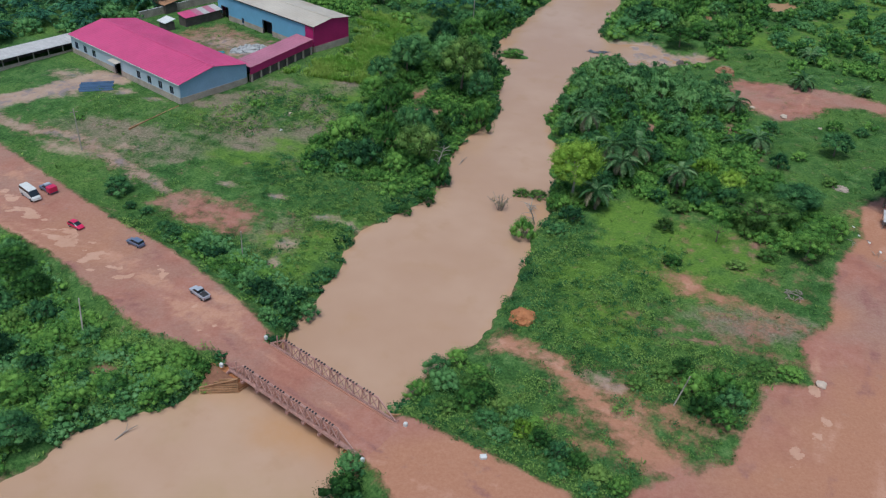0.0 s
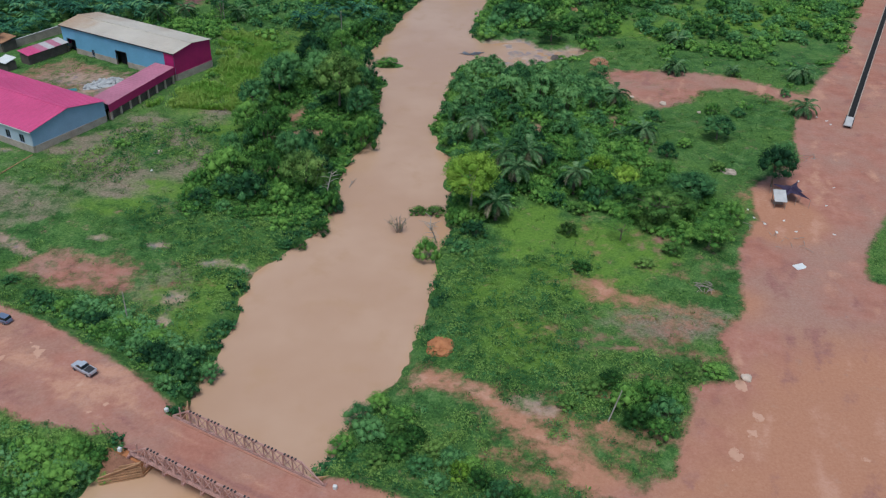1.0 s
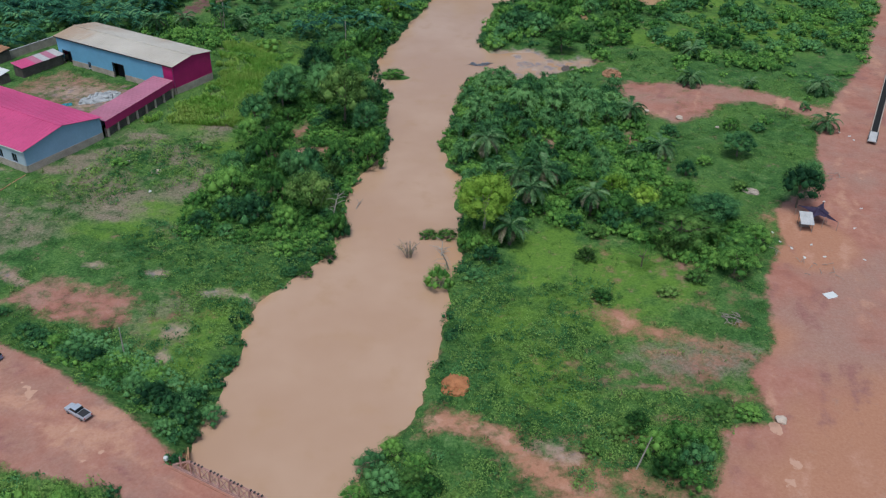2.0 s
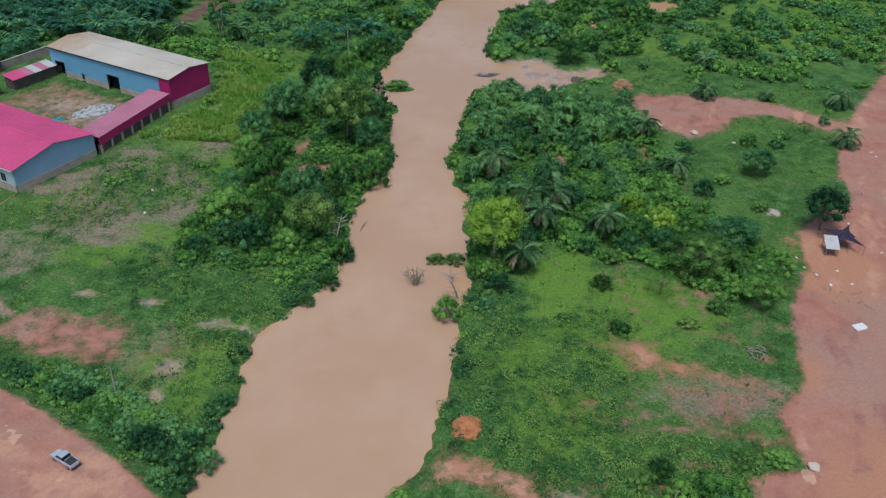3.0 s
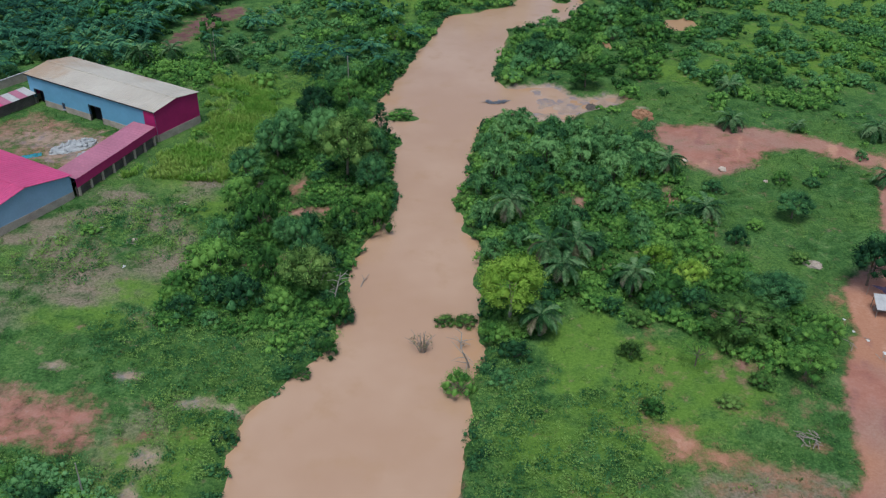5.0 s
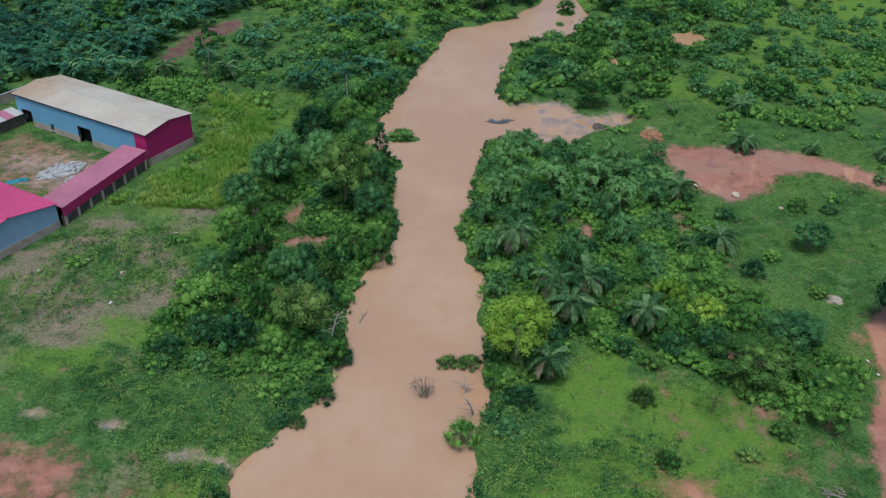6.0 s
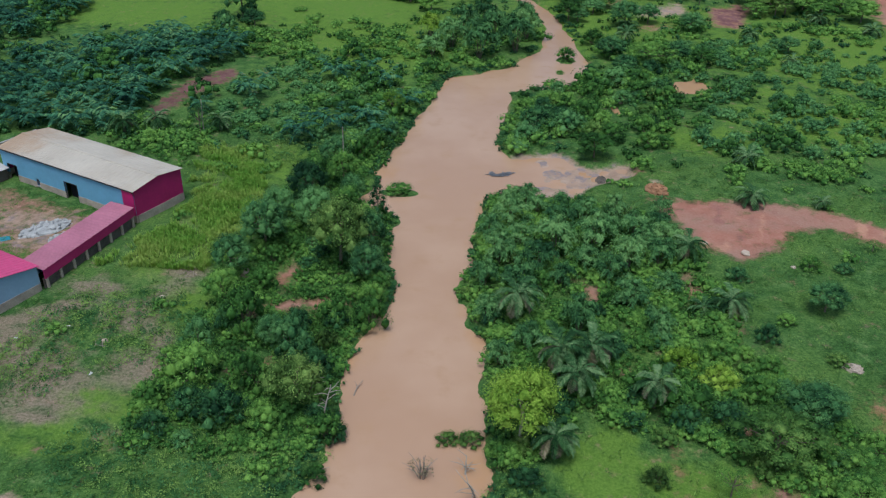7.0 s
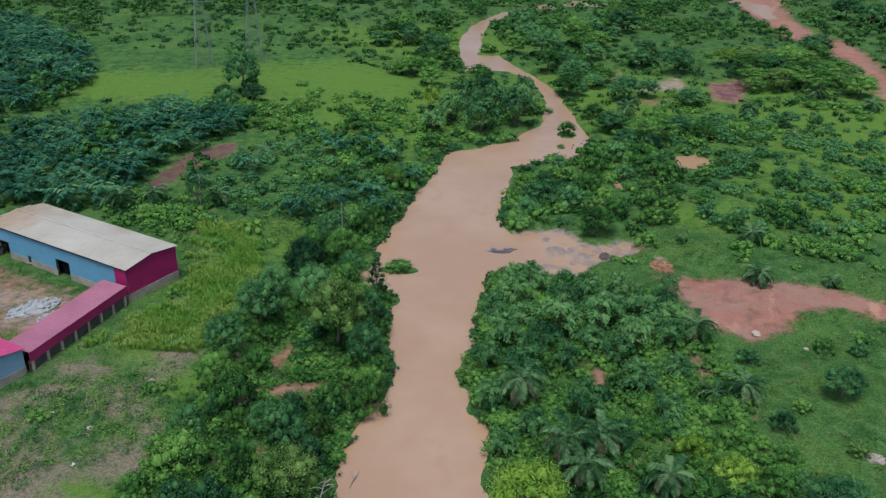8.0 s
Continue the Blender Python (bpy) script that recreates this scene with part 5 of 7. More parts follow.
    # close cover on the slope below the road
    for name, mat, s0, words in (("slope_shrubs", "leaf", 0, "dense mixed green shrubs on the slope below the road"), ("slope_weeds", "weed_blue", 2, "pale green weeds on the slope below the road")):
        out = []
        for k in range(2):
            cs = [(math.cos(i * 2.4 + k) * 0.5 * math.sqrt(i), math.sin(i * 2.4 + k) * 0.5 * math.sqrt(i), 0.75 - 0.08 * i + rng.uniform(-0.15, 0.3)) for i in range(6)]
            p = throw(1000, -108, -36, 2, 66, rng, lambda x, y, r: (np.minimum(outside(x, y, SOUTH_SCRUB), outside(x, y, VERGE)) < 0) & (fbm(x, y, 5, 140 + s0) > 0.4), 0.35, 0.5)
            out.append(scatter(cloud(cs, rng.uniform(0.4, 0.7, 6), 13, 0.25, rng, 0.9, core=0.6), p, turn(len(p)), rng.uniform(0.6, 1.3, len(p)), rng))
        stuff(name, out, mat, words, "shrubs")
    # undergrowth of the east bank thicket
    out = []
    for k in range(3):
        cs = [(math.cos(i * 2.4 + k) * 0.5 * math.sqrt(i), math.sin(i * 2.4 + k) * 0.5 * math.sqrt(i), 0.9 - 0.09 * i + rng.uniform(-0.2, 0.35)) for i in range(6)]
        p = throw(620, -8, 56, 90, 180, rng, lambda x, y, r: outside(x, y, EAST_WOOD) < 0, 0.35, 0.5)
        out.append(scatter(cloud(cs, rng.uniform(0.45, 0.75, 6), 17, 0.22, rng, 0.9, core=0.6), p, turn(len(p)), rng.uniform(0.7, 1.6, len(p)), rng))
    stuff("undergrowth", out, "leaf", "mid green undergrowth in the east bank thicket", "undergrowth")
    # creepers and low shrubs that close the west bank wood
    out = []
    for k in range(3):
        cs = [(math.cos(i * 2.4 + k) * 0.6 * math.sqrt(i), math.sin(i * 2.4 + k) * 0.6 * math.sqrt(i), 0.9 - 0.09 * i + rng.uniform(-0.2, 0.5)) for i in range(6)]
        p = throw(800, -56, -18, 92, 228, rng, lambda x, y, r: outside(x, y, WEST_WOOD) < 1.5 + 3 * (fbm(x, y, 6, 91) - 0.5), 0.35, 0.3)
        out.append(scatter(cloud(cs, rng.uniform(0.5, 0.8, 6), 14, 0.24, rng, 0.9, core=0.6), p, turn(len(p)), rng.uniform(0.5, 1.1, len(p)), rng))
    stuff("creepers", out, "leaf", "green creepers and low shrubs under the west bank trees", "creepers")
    # far woods
    lump = []
    for k in range(4):
        cs = [(math.cos(i * 2.4) * 1.3 * math.sqrt(i), math.sin(i * 2.4) * 1.3 * math.sqrt(i), 4.2 - 0.33 * i + rng.uniform(-0.4, 0.6)) for i in range(9)]
        lump.append(cloud(cs, rng.uniform(1.2, 1.9, 9), 15, 0.66, rng, 0.9, core=0.66))

    def woods_here(x, y, r):
        d = fbm(x, y, 60, 100) + 0.25 * sstep(y, 380, 620) - 0.3 * spots(x, y, ((-125, 325, 60, 26), (-60, 335, 45, 40), (40, 195, 60, 40), (75, 255, 16, 9), (64, 345, 24, 14), (95, 215, 30, 25)), 0.3)
        grove_near = np.minimum(outside(x, y, PALM_GROVE), outside(x, y, PALM_GROVE_FAR)) < 4
        return np.where(grove_near, r.random(len(x)) < 0.5, d + 0.2 * r.random(len(x)) > 0.63)
    out = []
    for t in lump:
        p = throw(640, -330, 300, 205, 700, rng, woods_here, 0.4, 3)
        out.append(scatter(t, p, turn(len(p)), rng.uniform(0.55, 1.25, len(p)), rng))
    stuff("distant_woods", out, "leaf", "distant mixed green woodland and bushes", "woods")
    # small shrubs over the far fields
    out = []
    for k in range(3):
        t = cloud([(0, 0, 0.55), (0.8, 0.3, 0.4), (-0.5, 0.7, 0.35), (-0.2, -0.7, 0.4)], [0.75, 0.6, 0.6, 0.65], 10, 0.38, rng, 0.9, low=-0.05, core=0.6)
        p = throw(2300, -300, 260, 195, 620, rng, lambda x, y, r: (fbm(x, y, 24, 130 + k) + 0.25 * r.random(len(x)) > 0.56) & (np.hypot(x, y - 200) < 420) & (spots(x, y, ((-130, 318, 60, 28), (-115, 350, 70, 34), (-70, 335, 40, 30)), 0.3) < r.random(len(x))), 0.35, 1)
        out.append(scatter(t, p, turn(len(p)), rng.uniform(0.7, 1.9, len(p)) * np.where(rng.random(len(p)) < 0.12, 1.5, 1.0), rng))
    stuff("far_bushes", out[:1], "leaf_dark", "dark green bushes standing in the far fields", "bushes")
    stuff("far_shrubs", out[1:], "leaf", "small green shrubs dotted over the far fields", "shrubs")
    # oil palm groves far off
    v, q = [], []
    crown = []
    for i in range(11):
        L, a, up = 4.6, i * 2.4, 1.5 - 1.25 * (i / 11)
        for j in range(7):
            s = 0.16 + 0.84 * j / 6
            d, zz = L * (s - 0.2 * s ** 3), L * (up * s * 0.85 - 0.72 * s ** 2) + 2.6
            ll = 1.15 * math.sin(math.pi * (0.2 + 0.7 * s))
            for side in (-1, 1):
                b = len(v)
                for dd, ww, z in ((d - 0.25, 0, zz), (d + 0.3, side * 0.04, zz + 0.08), (d + 0.75, side * ll, zz - 0.45 * ll), (d + 0.05, side * ll * 0.5, zz - 0.1)):
                    v.append((dd * math.cos(a) - ww * math.sin(a), dd * math.sin(a) + ww * math.cos(a), z))
                q.append((b, b + 1, b + 2, b + 3))
    v = np.array(v)
    far_palm = (np.concatenate([v, unit(v * np.array([1, 1, 0]) * 0.16 + np.array([0, 0, 1.0]))], 1), np.array(q))

    def grove(x, y, r):
        inside = (outside(x, y, PALM_GROVE) < 0) | (outside(x, y, PALM_GROVE_FAR) < 0)
        stray = ((outside(x, y, PALM_STRAY) < 0) & (r.random(len(x)) < 0.25)) | ((outside(x, y, BEHIND_HALL) < 0) & (r.random(len(x)) < 0.45))
        return inside | stray
    x, y = np.meshgrid(np.arange(-330, 0, 6.3), np.arange(120, 480, 6.3))
    x, y = x.ravel() + rng.uniform(-2.6, 2.6, x.size), y.ravel() + rng.uniform(-2.6, 2.6, x.size)
    k = grove(x, y, rng)
    ok, z = free(x[k], y[k], 0.4, 2)
    p = np.stack([x[k][ok], y[k][ok], z[ok]], 1)
    stuff("oil_palm_grove", [scatter(far_palm, p, turn(len(p)), rng.uniform(0.7, 1.35, len(p)), rng)], "palm_grove_hazy", "dense dark green oil palm plantation behind the factory, tinted blue for haze", "palms")


WEEDY = ((9, 66, 11, 13), (3, 80, 6, 10), (0, 92, 4, 7), (-36, 89, 14, 8), (-48, 93, 12, 6), (-40, 76, 8, 8), (-58, 64, 20, 4), (-44, 58, 8, 6), (-4, 37, 12, 8), (8, 30, 9, 5), (24, 50, 12, 8), (-64, 119, 9, 5), (-75, 108, 8, 4), (16, 82, 8, 6), (-55, 32, 14, 12), (-28, 96, 5, 7))
LUSH = ((-38, 90, 12, 6), (-46, 84, 8, 4), (-30, 96, 5, 4), (-2, 34, 14, 6), (6, 31, 8, 4), (-8, 36, 5, 5), (-40, 70, 5, 8), (6, 86, 4, 6), (-45, 200, 14, 8), (9, 213, 6, 6), (-60, 65, 14, 2.5), (-62, 122, 12, 9), (-72, 112, 9, 6))
WEST_WOOD = [(-52, 98), (-49, 125), (-50, 150), (-44, 178), (-40, 200), (-28, 225), (-25, 205), (-30, 190), (-31, 176), (-22, 168), (-21.5, 148), (-19.5, 137), (-25, 124), (-25.5, 103), (-30, 94), (-40, 96)]
EAST_WOOD = [(-0.5, 96), (-1, 118), (-5, 133), (-6.5, 142), (-3, 160), (0, 177), (18, 177), (35, 170), (40, 146), (40, 126), (52, 108), (50, 93), (40, 92), (30, 102), (18, 104), (9, 106), (5, 92)]
SOUTH_SCRUB = [(-105, 50), (-79, 49), (-70, 44), (-56, 35), (-47, 34.5), (-41, 33), (-43, 28), (-50, 22), (-56, 16), (-60, 6), (-80, -5), (-110, 15)]
VERGE = [(-96, 78), (-78, 69.5), (-62, 62.5), (-47, 54.5), (-37, 47), (-36, 56), (-46, 62), (-60, 68.5), (-78, 75), (-94, 83)]
PALM_GROVE = [(-118, 200), (-94, 203), (-91, 214), (-97, 226), (-92, 246), (-80, 264), (-82, 284), (-105, 292), (-128, 276), (-160, 250), (-150, 210)]
PALM_GROVE_FAR = [(-166, 268), (-153, 284), (-150, 324), (-180, 382), (-225, 428), (-300, 440), (-320, 320), (-210, 270)]
BEHIND_HALL = [(-143, 138), (-128, 158), (-121, 186), (-118, 204), (-160, 216), (-215, 216), (-215, 125), (-160, 112)]
PALM_STRAY = [(-70, 205), (-28, 205), (-22, 240), (-40, 260), (-75, 250), (-86, 232)]
fill(WEST_WOOD, 60, 1.8, 3.4, 3.4, ("leaf", "leaf_dark", "leaf_dark", "leaf"), WEST, "trees of the west bank", 1)
fill(EAST_WOOD, 45, 1.6, 3.2, 3.6, ("leaf", "leaf_dark", "leaf", "leaf_olive"), EAST, "trees of the east bank", 2)
fill(SOUTH_SCRUB, 40, 1.6, 3.0, 3.2, ("leaf", "leaf_dark", "weed"), "on the slope below the road", "bushes below the road", 3)
RIVER_WOOD = [(24, 345), (40, 305), (62, 325), (72, 400), (60, 450), (30, 445), (8, 425), (12, 392)]
WEST_RIVER_WOOD = [(-42, 325), (-18, 318), (-19, 400), (-26, 450), (-60, 440)]
STREAM_WOOD = [(92, 336), (138, 332), (140, 400), (105, 385)]
POND_WOOD = [(8, 210), (44, 202), (52, 250), (48, 285), (34, 290), (36, 262), (8, 243)]
NORTH_SCRUB = [(-72, 205), (-30, 200), (-22, 235), (-22, 262), (-55, 270), (-78, 250)]
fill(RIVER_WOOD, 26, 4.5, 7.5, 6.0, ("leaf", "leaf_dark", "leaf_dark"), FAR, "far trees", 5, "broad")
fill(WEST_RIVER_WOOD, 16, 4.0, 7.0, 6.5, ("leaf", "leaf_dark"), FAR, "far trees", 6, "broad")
fill(STREAM_WOOD, 14, 5.0, 8.0, 7.0, ("leaf", "leaf_olive", "leaf"), FAR, "far trees", 7, "layered")
fill(POND_WOOD, 38, 2.6, 4.4, 4.2, ("leaf", "leaf_dark", "leaf", "weed"), FAR, "far bushes", 8)
THICKETS = []
fill(NORTH_SCRUB, 60, 1.6, 3.4, 3.4, ("leaf",), "", "", 9, joined=THICKETS)
NORTH_EAST = [(46, 204), (108, 206), (150, 300), (62, 305), (50, 250)]
fill(NORTH_EAST, 140, 1.4, 3.6, 3.8, ("leaf",), "", "", 12, joined=THICKETS)
fill(BEHIND_HALL, 70, 2.4, 4.6, 4.2, ("leaf",), "", "", 4, joined=THICKETS)
grow()


# ---- factory ----
def frame_of(origin, z):
    """A pose whose x runs along the long walls, y across them and z up."""
    return Matrix(((FU[0], FV[0], 0, origin[0]), (FU[1], FV[1], 0, origin[1]), (0, 0, 1, z), (0, 0, 0, 1)))


def ribbed(bm, corners, rib=0.9, lift=0.06):
    """A roof sheet between four corners (eave a, eave b, ridge b, ridge a), with standing ribs from eave to ridge and an underside."""
    a, b, c, d = (Vector(p) for p in corners)
    up = (b - a).cross(d - a).normalized()
    if up.z < 0:
        up = -up
    n = max(2, int((b - a).length / rib))
    rows = []
    for i in range(n + 1):
        f = i / n
        lo, hi = a.lerp(b, f), d.lerp(c, f)
        w = 0.06 / (b - a).length
        for off, hgt in ((-w, 0), (0, lift), (w, 0)):
            g = (b - a) * off
            rows.append((bm.verts.new(lo + g + up * (0.05 + hgt)), bm.verts.new(hi + g + up * (0.05 + hgt))))
    for p, q in zip(rows, rows[1:]):
        bm.faces.new((p[0], q[0], q[1], p[1]))
    vs = [bm.verts.new(p - up * 0.03) for p in (a, b, c, d)]
    bm.faces.new(vs[::-1])
    return bm


def wall_with_gable(bm, x, w, z0, eave, peak, t=0.25):
    pts = [(0, z0), (w, z0), (w, eave), (w / 2, peak), (0, eave)]
    lo = [bm.verts.new((x - t / 2, p[0], p[1])) for p in pts]
    hi = [bm.verts.new((x + t / 2, p[0], p[1])) for p in pts]
    bm.faces.new(lo[::-1])
    bm.faces.new(hi)
    for i in range(5):
        j = (i + 1) % 5
        bm.faces.new((lo[i], lo[j], hi[j], hi[i]))
    return bm


def hall(name, origin, z, length, width, eave, peak, roof_mat, side_mat, end_mat, plinth, label, openings):
    """A long gabled hall with plinth, cladding, ribbed roof sheets, doors and windows."""
    ob = empty(name, frame_of(origin, z), label, "building")
    t = 0.3
    for y in (0.0, width):
        holes = [o for o in openings if o[0] == ("s" if y == 0 else "n")]
        xs = [0.0]
        for _, x, wd, z0, z1, _ in holes:
            xs += [x, x + wd]
        xs.append(length)
        bm = bmesh.new()
        for a, b in zip(xs[::2], xs[1::2]):
            box(bm, (b - a, t, eave - plinth), ((a + b) / 2, y, (eave + plinth) / 2))
        for _, x, wd, z0, z1, _ in holes:
            if z0 > plinth + 0.02:
                box(bm, (wd, t, z0 - plinth), (x + wd / 2, y, (z0 + plinth) / 2))
            box(bm, (wd, t, eave - z1), (x + wd / 2, y, (eave + z1) / 2))
        part("wall", bm, side_mat, ob)
        bm = bmesh.new()
        cuts = [0.0]
        for _, x, wd, z0, z1, _ in holes:
            if z0 < plinth:
                cuts += [x, x + wd]
        cuts.append(length)
        for a, b in zip(cuts[::2], cuts[1::2]):
            box(bm, (b - a, t + 0.12, plinth + 0.6), ((a + b) / 2, y, plinth / 2 - 0.3))
        part("plinth", bm, "block", ob, "bare concrete block plinth")
        for _, x, wd, z0, z1, k in holes:
            s = -1 if y == 0 else 1
            if k == "window":
                win = part("window", box(bmesh.new(), (wd, 0.06, z1 - z0), (x + wd / 2, y, (z0 + z1) / 2)), "glass", ob)
                bm = bmesh.new()
                for dx in (0.04, wd / 2, wd - 0.04):
                    box(bm, (0.07, 0.12, z1 - z0), (x + dx, y + s * 0.08, (z0 + z1) / 2))
                for dz in (z0 + 0.04, z1 - 0.04):
                    box(bm, (wd - 0.14, 0.11, 0.07), (x + wd / 2, y + s * 0.08, dz))
                part("window_frame", bm, "slate", win)
                part("window_sill", box(bmesh.new(), (wd + 0.2, 0.3, 0.08), (x + wd / 2, y + s * 0.16, z0 - 0.05)), "concrete", win)
            else:
                # near-black panel behind the opening carries the shade of the interior
                door = part("doorway", box(bmesh.new(), (wd, 0.1, z1 - z0), (x + wd / 2, y - s * 1.2, (z0 + z1) / 2)), "door_shade", ob, "open doorway with a near-black panel for the shade inside")
                bm = bmesh.new()
                for dx in (-0.06, wd + 0.06):
                    box(bm, (0.12, 0.42, z1 - z0), (x + dx, y, (z0 + z1) / 2))
                box(bm, (wd + 0.24, 0.42, 0.14), (x + wd / 2, y, z1 + 0.07))
                part("door_frame", bm, "dark_steel", door)
                if name == "factory_hall":
                    part("door_canopy", box(bmesh.new(), (wd + 1.4, 1.5, 0.1), (x + wd / 2, y - 0.95, z1 + 0.55), Matrix.Rotation(0.12, 4, "X"), 0.02), "zinc", door, "pale sheet canopy")
    for x in (0.0, length):
        part("gable_wall", wall_with_gable(bmesh.new(), x, width, plinth, eave, peak), end_mat, ob)
        part("plinth", box(bmesh.new(), (0.4, width - 0.5, plinth + 0.6), (x, width / 2, plinth / 2 - 0.3)), "block", ob, "bare concrete block plinth")
    o = 0.45
    drop = (peak - eave) / (width / 2) * o
    ridge = peak + 0.12
    part("roof_slope", ribbed(bmesh.new(), ((-o, -o, eave + 0.12 - drop), (length + o, -o, eave + 0.12 - drop), (length + o, width / 2, ridge), (-o, width / 2, ridge))), roof_mat, ob)
    part("roof_slope", ribbed(bmesh.new(), ((-o, width + o, eave + 0.12 - drop), (length + o, width + o, eave + 0.12 - drop), (length + o, width / 2, ridge), (-o, width / 2, ridge))), roof_mat, ob)
    bm = bmesh.new()
    box(bm, (length + 2 * o, 0.35, 0.05), (length / 2, width / 2 - 0.15, ridge + 0.12), Matrix.Rotation(0.15, 4, "X"))
    box(bm, (length + 2 * o, 0.35, 0.05), (length / 2, width / 2 + 0.15, ridge + 0.12), Matrix.Rotation(-0.15, 4, "X"))
    part("ridge_cap", bm, roof_mat, ob)
    bm = bmesh.new()
    beam(bm, (-o, -o - 0.06, eave - drop), (length + o, -o - 0.06, eave - drop), 0.1, 0.2)
    part("eaves_trim", bm, "dark_steel" if side_mat == "blue" else "white", ob)
    return ob


GROUND_F = 2.2
front_windows = [("s", x, 1.5, 1.75, 3.6, "window") for x in (2.4, 6.8, 11.2, 15.6, 35.0, 39.0, 43.0)] + [("s", 24.0, 2.4, 0.0, 3.2, "door")]
hall("factory_hall", FRONT_O, GROUND_F, FRONT_L, FRONT_W, 4.9, 6.7, "pink_roof", "pale_blue", "blue_grey", 1.6,
     "long light blue factory hall with a bright pink sheet roof", sorted(front_windows, key=lambda o: o[1]))
hall("warehouse", BACK_O, GROUND_F - 0.3, BACK_L, BACK_W, 7.3, 8.2, "zinc", "blue", "magenta", 1.9,
     "tall light blue warehouse with weathered roof and magenta end wall", [("s", 16.9, 3.8, 0.0, 4.2, "door"), ("s", 29.0, 1.0, 1.0, 2.6, "window"), ("s", 36.0, 3.0, 0.0, 4.0, "door")])


warehouse = [o for o in bpy.data.objects if o.name == "warehouse"][0]
part("corner_panel", box(bmesh.new(), (3.2, 0.08, 5.4), (1.5, -0.2, 4.6)), "magenta", warehouse, "magenta corner cladding")


def link_gallery():
    """The lean-to between hall and warehouse: block wall with piers, magenta fascia and a faded pink roof."""
    a, b = Vector((-78.7, 131.6)), Vector((-71.9, 155.9))
    d = (b - a).normalized()
    inn = Vector((-d.y, d.x))
    m = Matrix(((d.x, inn.x, 0, a.x), (d.y, inn.y, 0, a.y), (0, 0, 1, GROUND_F - 0.3), (0, 0, 0, 1)))
    L = (b - a).length
    ob = empty("gallery", m, "low lean-to gallery with faded pink roof and magenta fascia", "building")
    part("roof_slope", ribbed(bmesh.new(), ((0.1, -0.3, 4.2), (L, -0.3, 4.2), (L, 5.0, 4.65), (0.1, 5.0, 4.65))), "dull_pink", ob)
    part("fascia", box(bmesh.new(), (L, 0.12, 1.8), (L / 2, -0.2, 3.33)), "magenta", ob, "magenta sheet fascia")
    bm = box(bmesh.new(), (L, 0.22, 3.0), (L / 2, 0.25, 1.0))
    part("wall", bm, "dark_block", ob, "dark block wall")
    pier = box(bmesh.new(), (0.45, 0.5, 3.2), (0, 0, 0.85), None, 0.03)
    me = bpy.data.meshes.new("pier")
    pier.to_mesh(me)
    pier.free()
    for i in range(8):
        part_of("pier", me, "block", ob, m=pose(0.6 + i * (L - 1.2) / 7, 0.02, 0))
    part("back_wall", box(bmesh.new(), (L, 0.2, 4.3), (L / 2, 4.8, 2.1)), "blue_grey", ob)
    return ob


link_gallery()


def west_shed():
    p = yard_point(FRONT_O, FRONT_L + 1.2, 6.0)
    m = Matrix(((-FV[0], FU[0], 0, p[0]), (-FV[1], FU[1], 0, p[1]), (0, 0, 1, GROUND_F - 0.2), (0, 0, 0, 1)))
    ob = empty("open_shed", m, "long low open shed with pale sheet roof", "shed")
    part("roof_slope", ribbed(bmesh.new(), ((0, -0.5, 2.7), (44, -0.5, 2.7), (44, 5, 3.3), (0, 5, 3.3))), "concrete", ob, "pale grey sheet roof")
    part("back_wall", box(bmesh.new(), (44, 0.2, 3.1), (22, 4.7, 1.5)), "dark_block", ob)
    part("low_wall", box(bmesh.new(), (44, 0.2, 1.0), (22, 0.1, 0.3)), "block", ob)
    post = box(bmesh.new(), (0.22, 0.22, 2.7), (0, 0.1, 1.35))
    me = bpy.data.meshes.new("post")
    post.to_mesh(me)
    post.free()
    for i in range(12):
        part_of("post", me, "block", ob, m=pose(0.3 + i * 3.9, 0, 0))


west_shed()


def small_house(name, origin, w, d, h, roof, label, stripes=False, across=False):
    m = frame_of(origin, GROUND_F - 0.1)
    if across:
        m = Matrix(((-FV[0], FU[0], 0, origin[0]), (-FV[1], FU[1], 0, origin[1]), (0, 0, 1, GROUND_F - 0.1), (0, 0, 0, 1)))
    ob = empty(name, m, label, "shed")
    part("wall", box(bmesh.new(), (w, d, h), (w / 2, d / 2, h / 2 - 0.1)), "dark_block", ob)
    n = 6 if stripes else 1
    for i in range(n):
        x0, x1 = -0.3 + (w + 0.6) * i / n, -0.3 + (w + 0.6) * (i + 1) / n
        part("roof_sheet", ribbed(bmesh.new(), ((x0, -0.5, h), (x1, -0.5, h), (x1, d + 0.3, h + 0.7), (x0, d + 0.3, h + 0.7)), 0.6, 0.04),
             ("concrete", "dull_pink", "concrete", "dull_pink", "pink_roof", "pink_roof")[i] if stripes else roof, ob)
    return ob


small_house("store_shed", yard_point(BACK_O, BACK_L - 1.5, -0.6), 12, 3.2, 2.8, "dull_pink", "low store shed with patched red and grey roof sheets", True, True)
small_house("guard_hut", (-115.5, 158.5), 3.4, 2.6, 2.4, "white", "small hut with a pale flat roof in the factory court")
small_house("side_hut", yard_point(BACK_O, BACK_L + 12, -10), 6, 4, 2.8, "rust", "rusty roofed hut behind the factory hall")


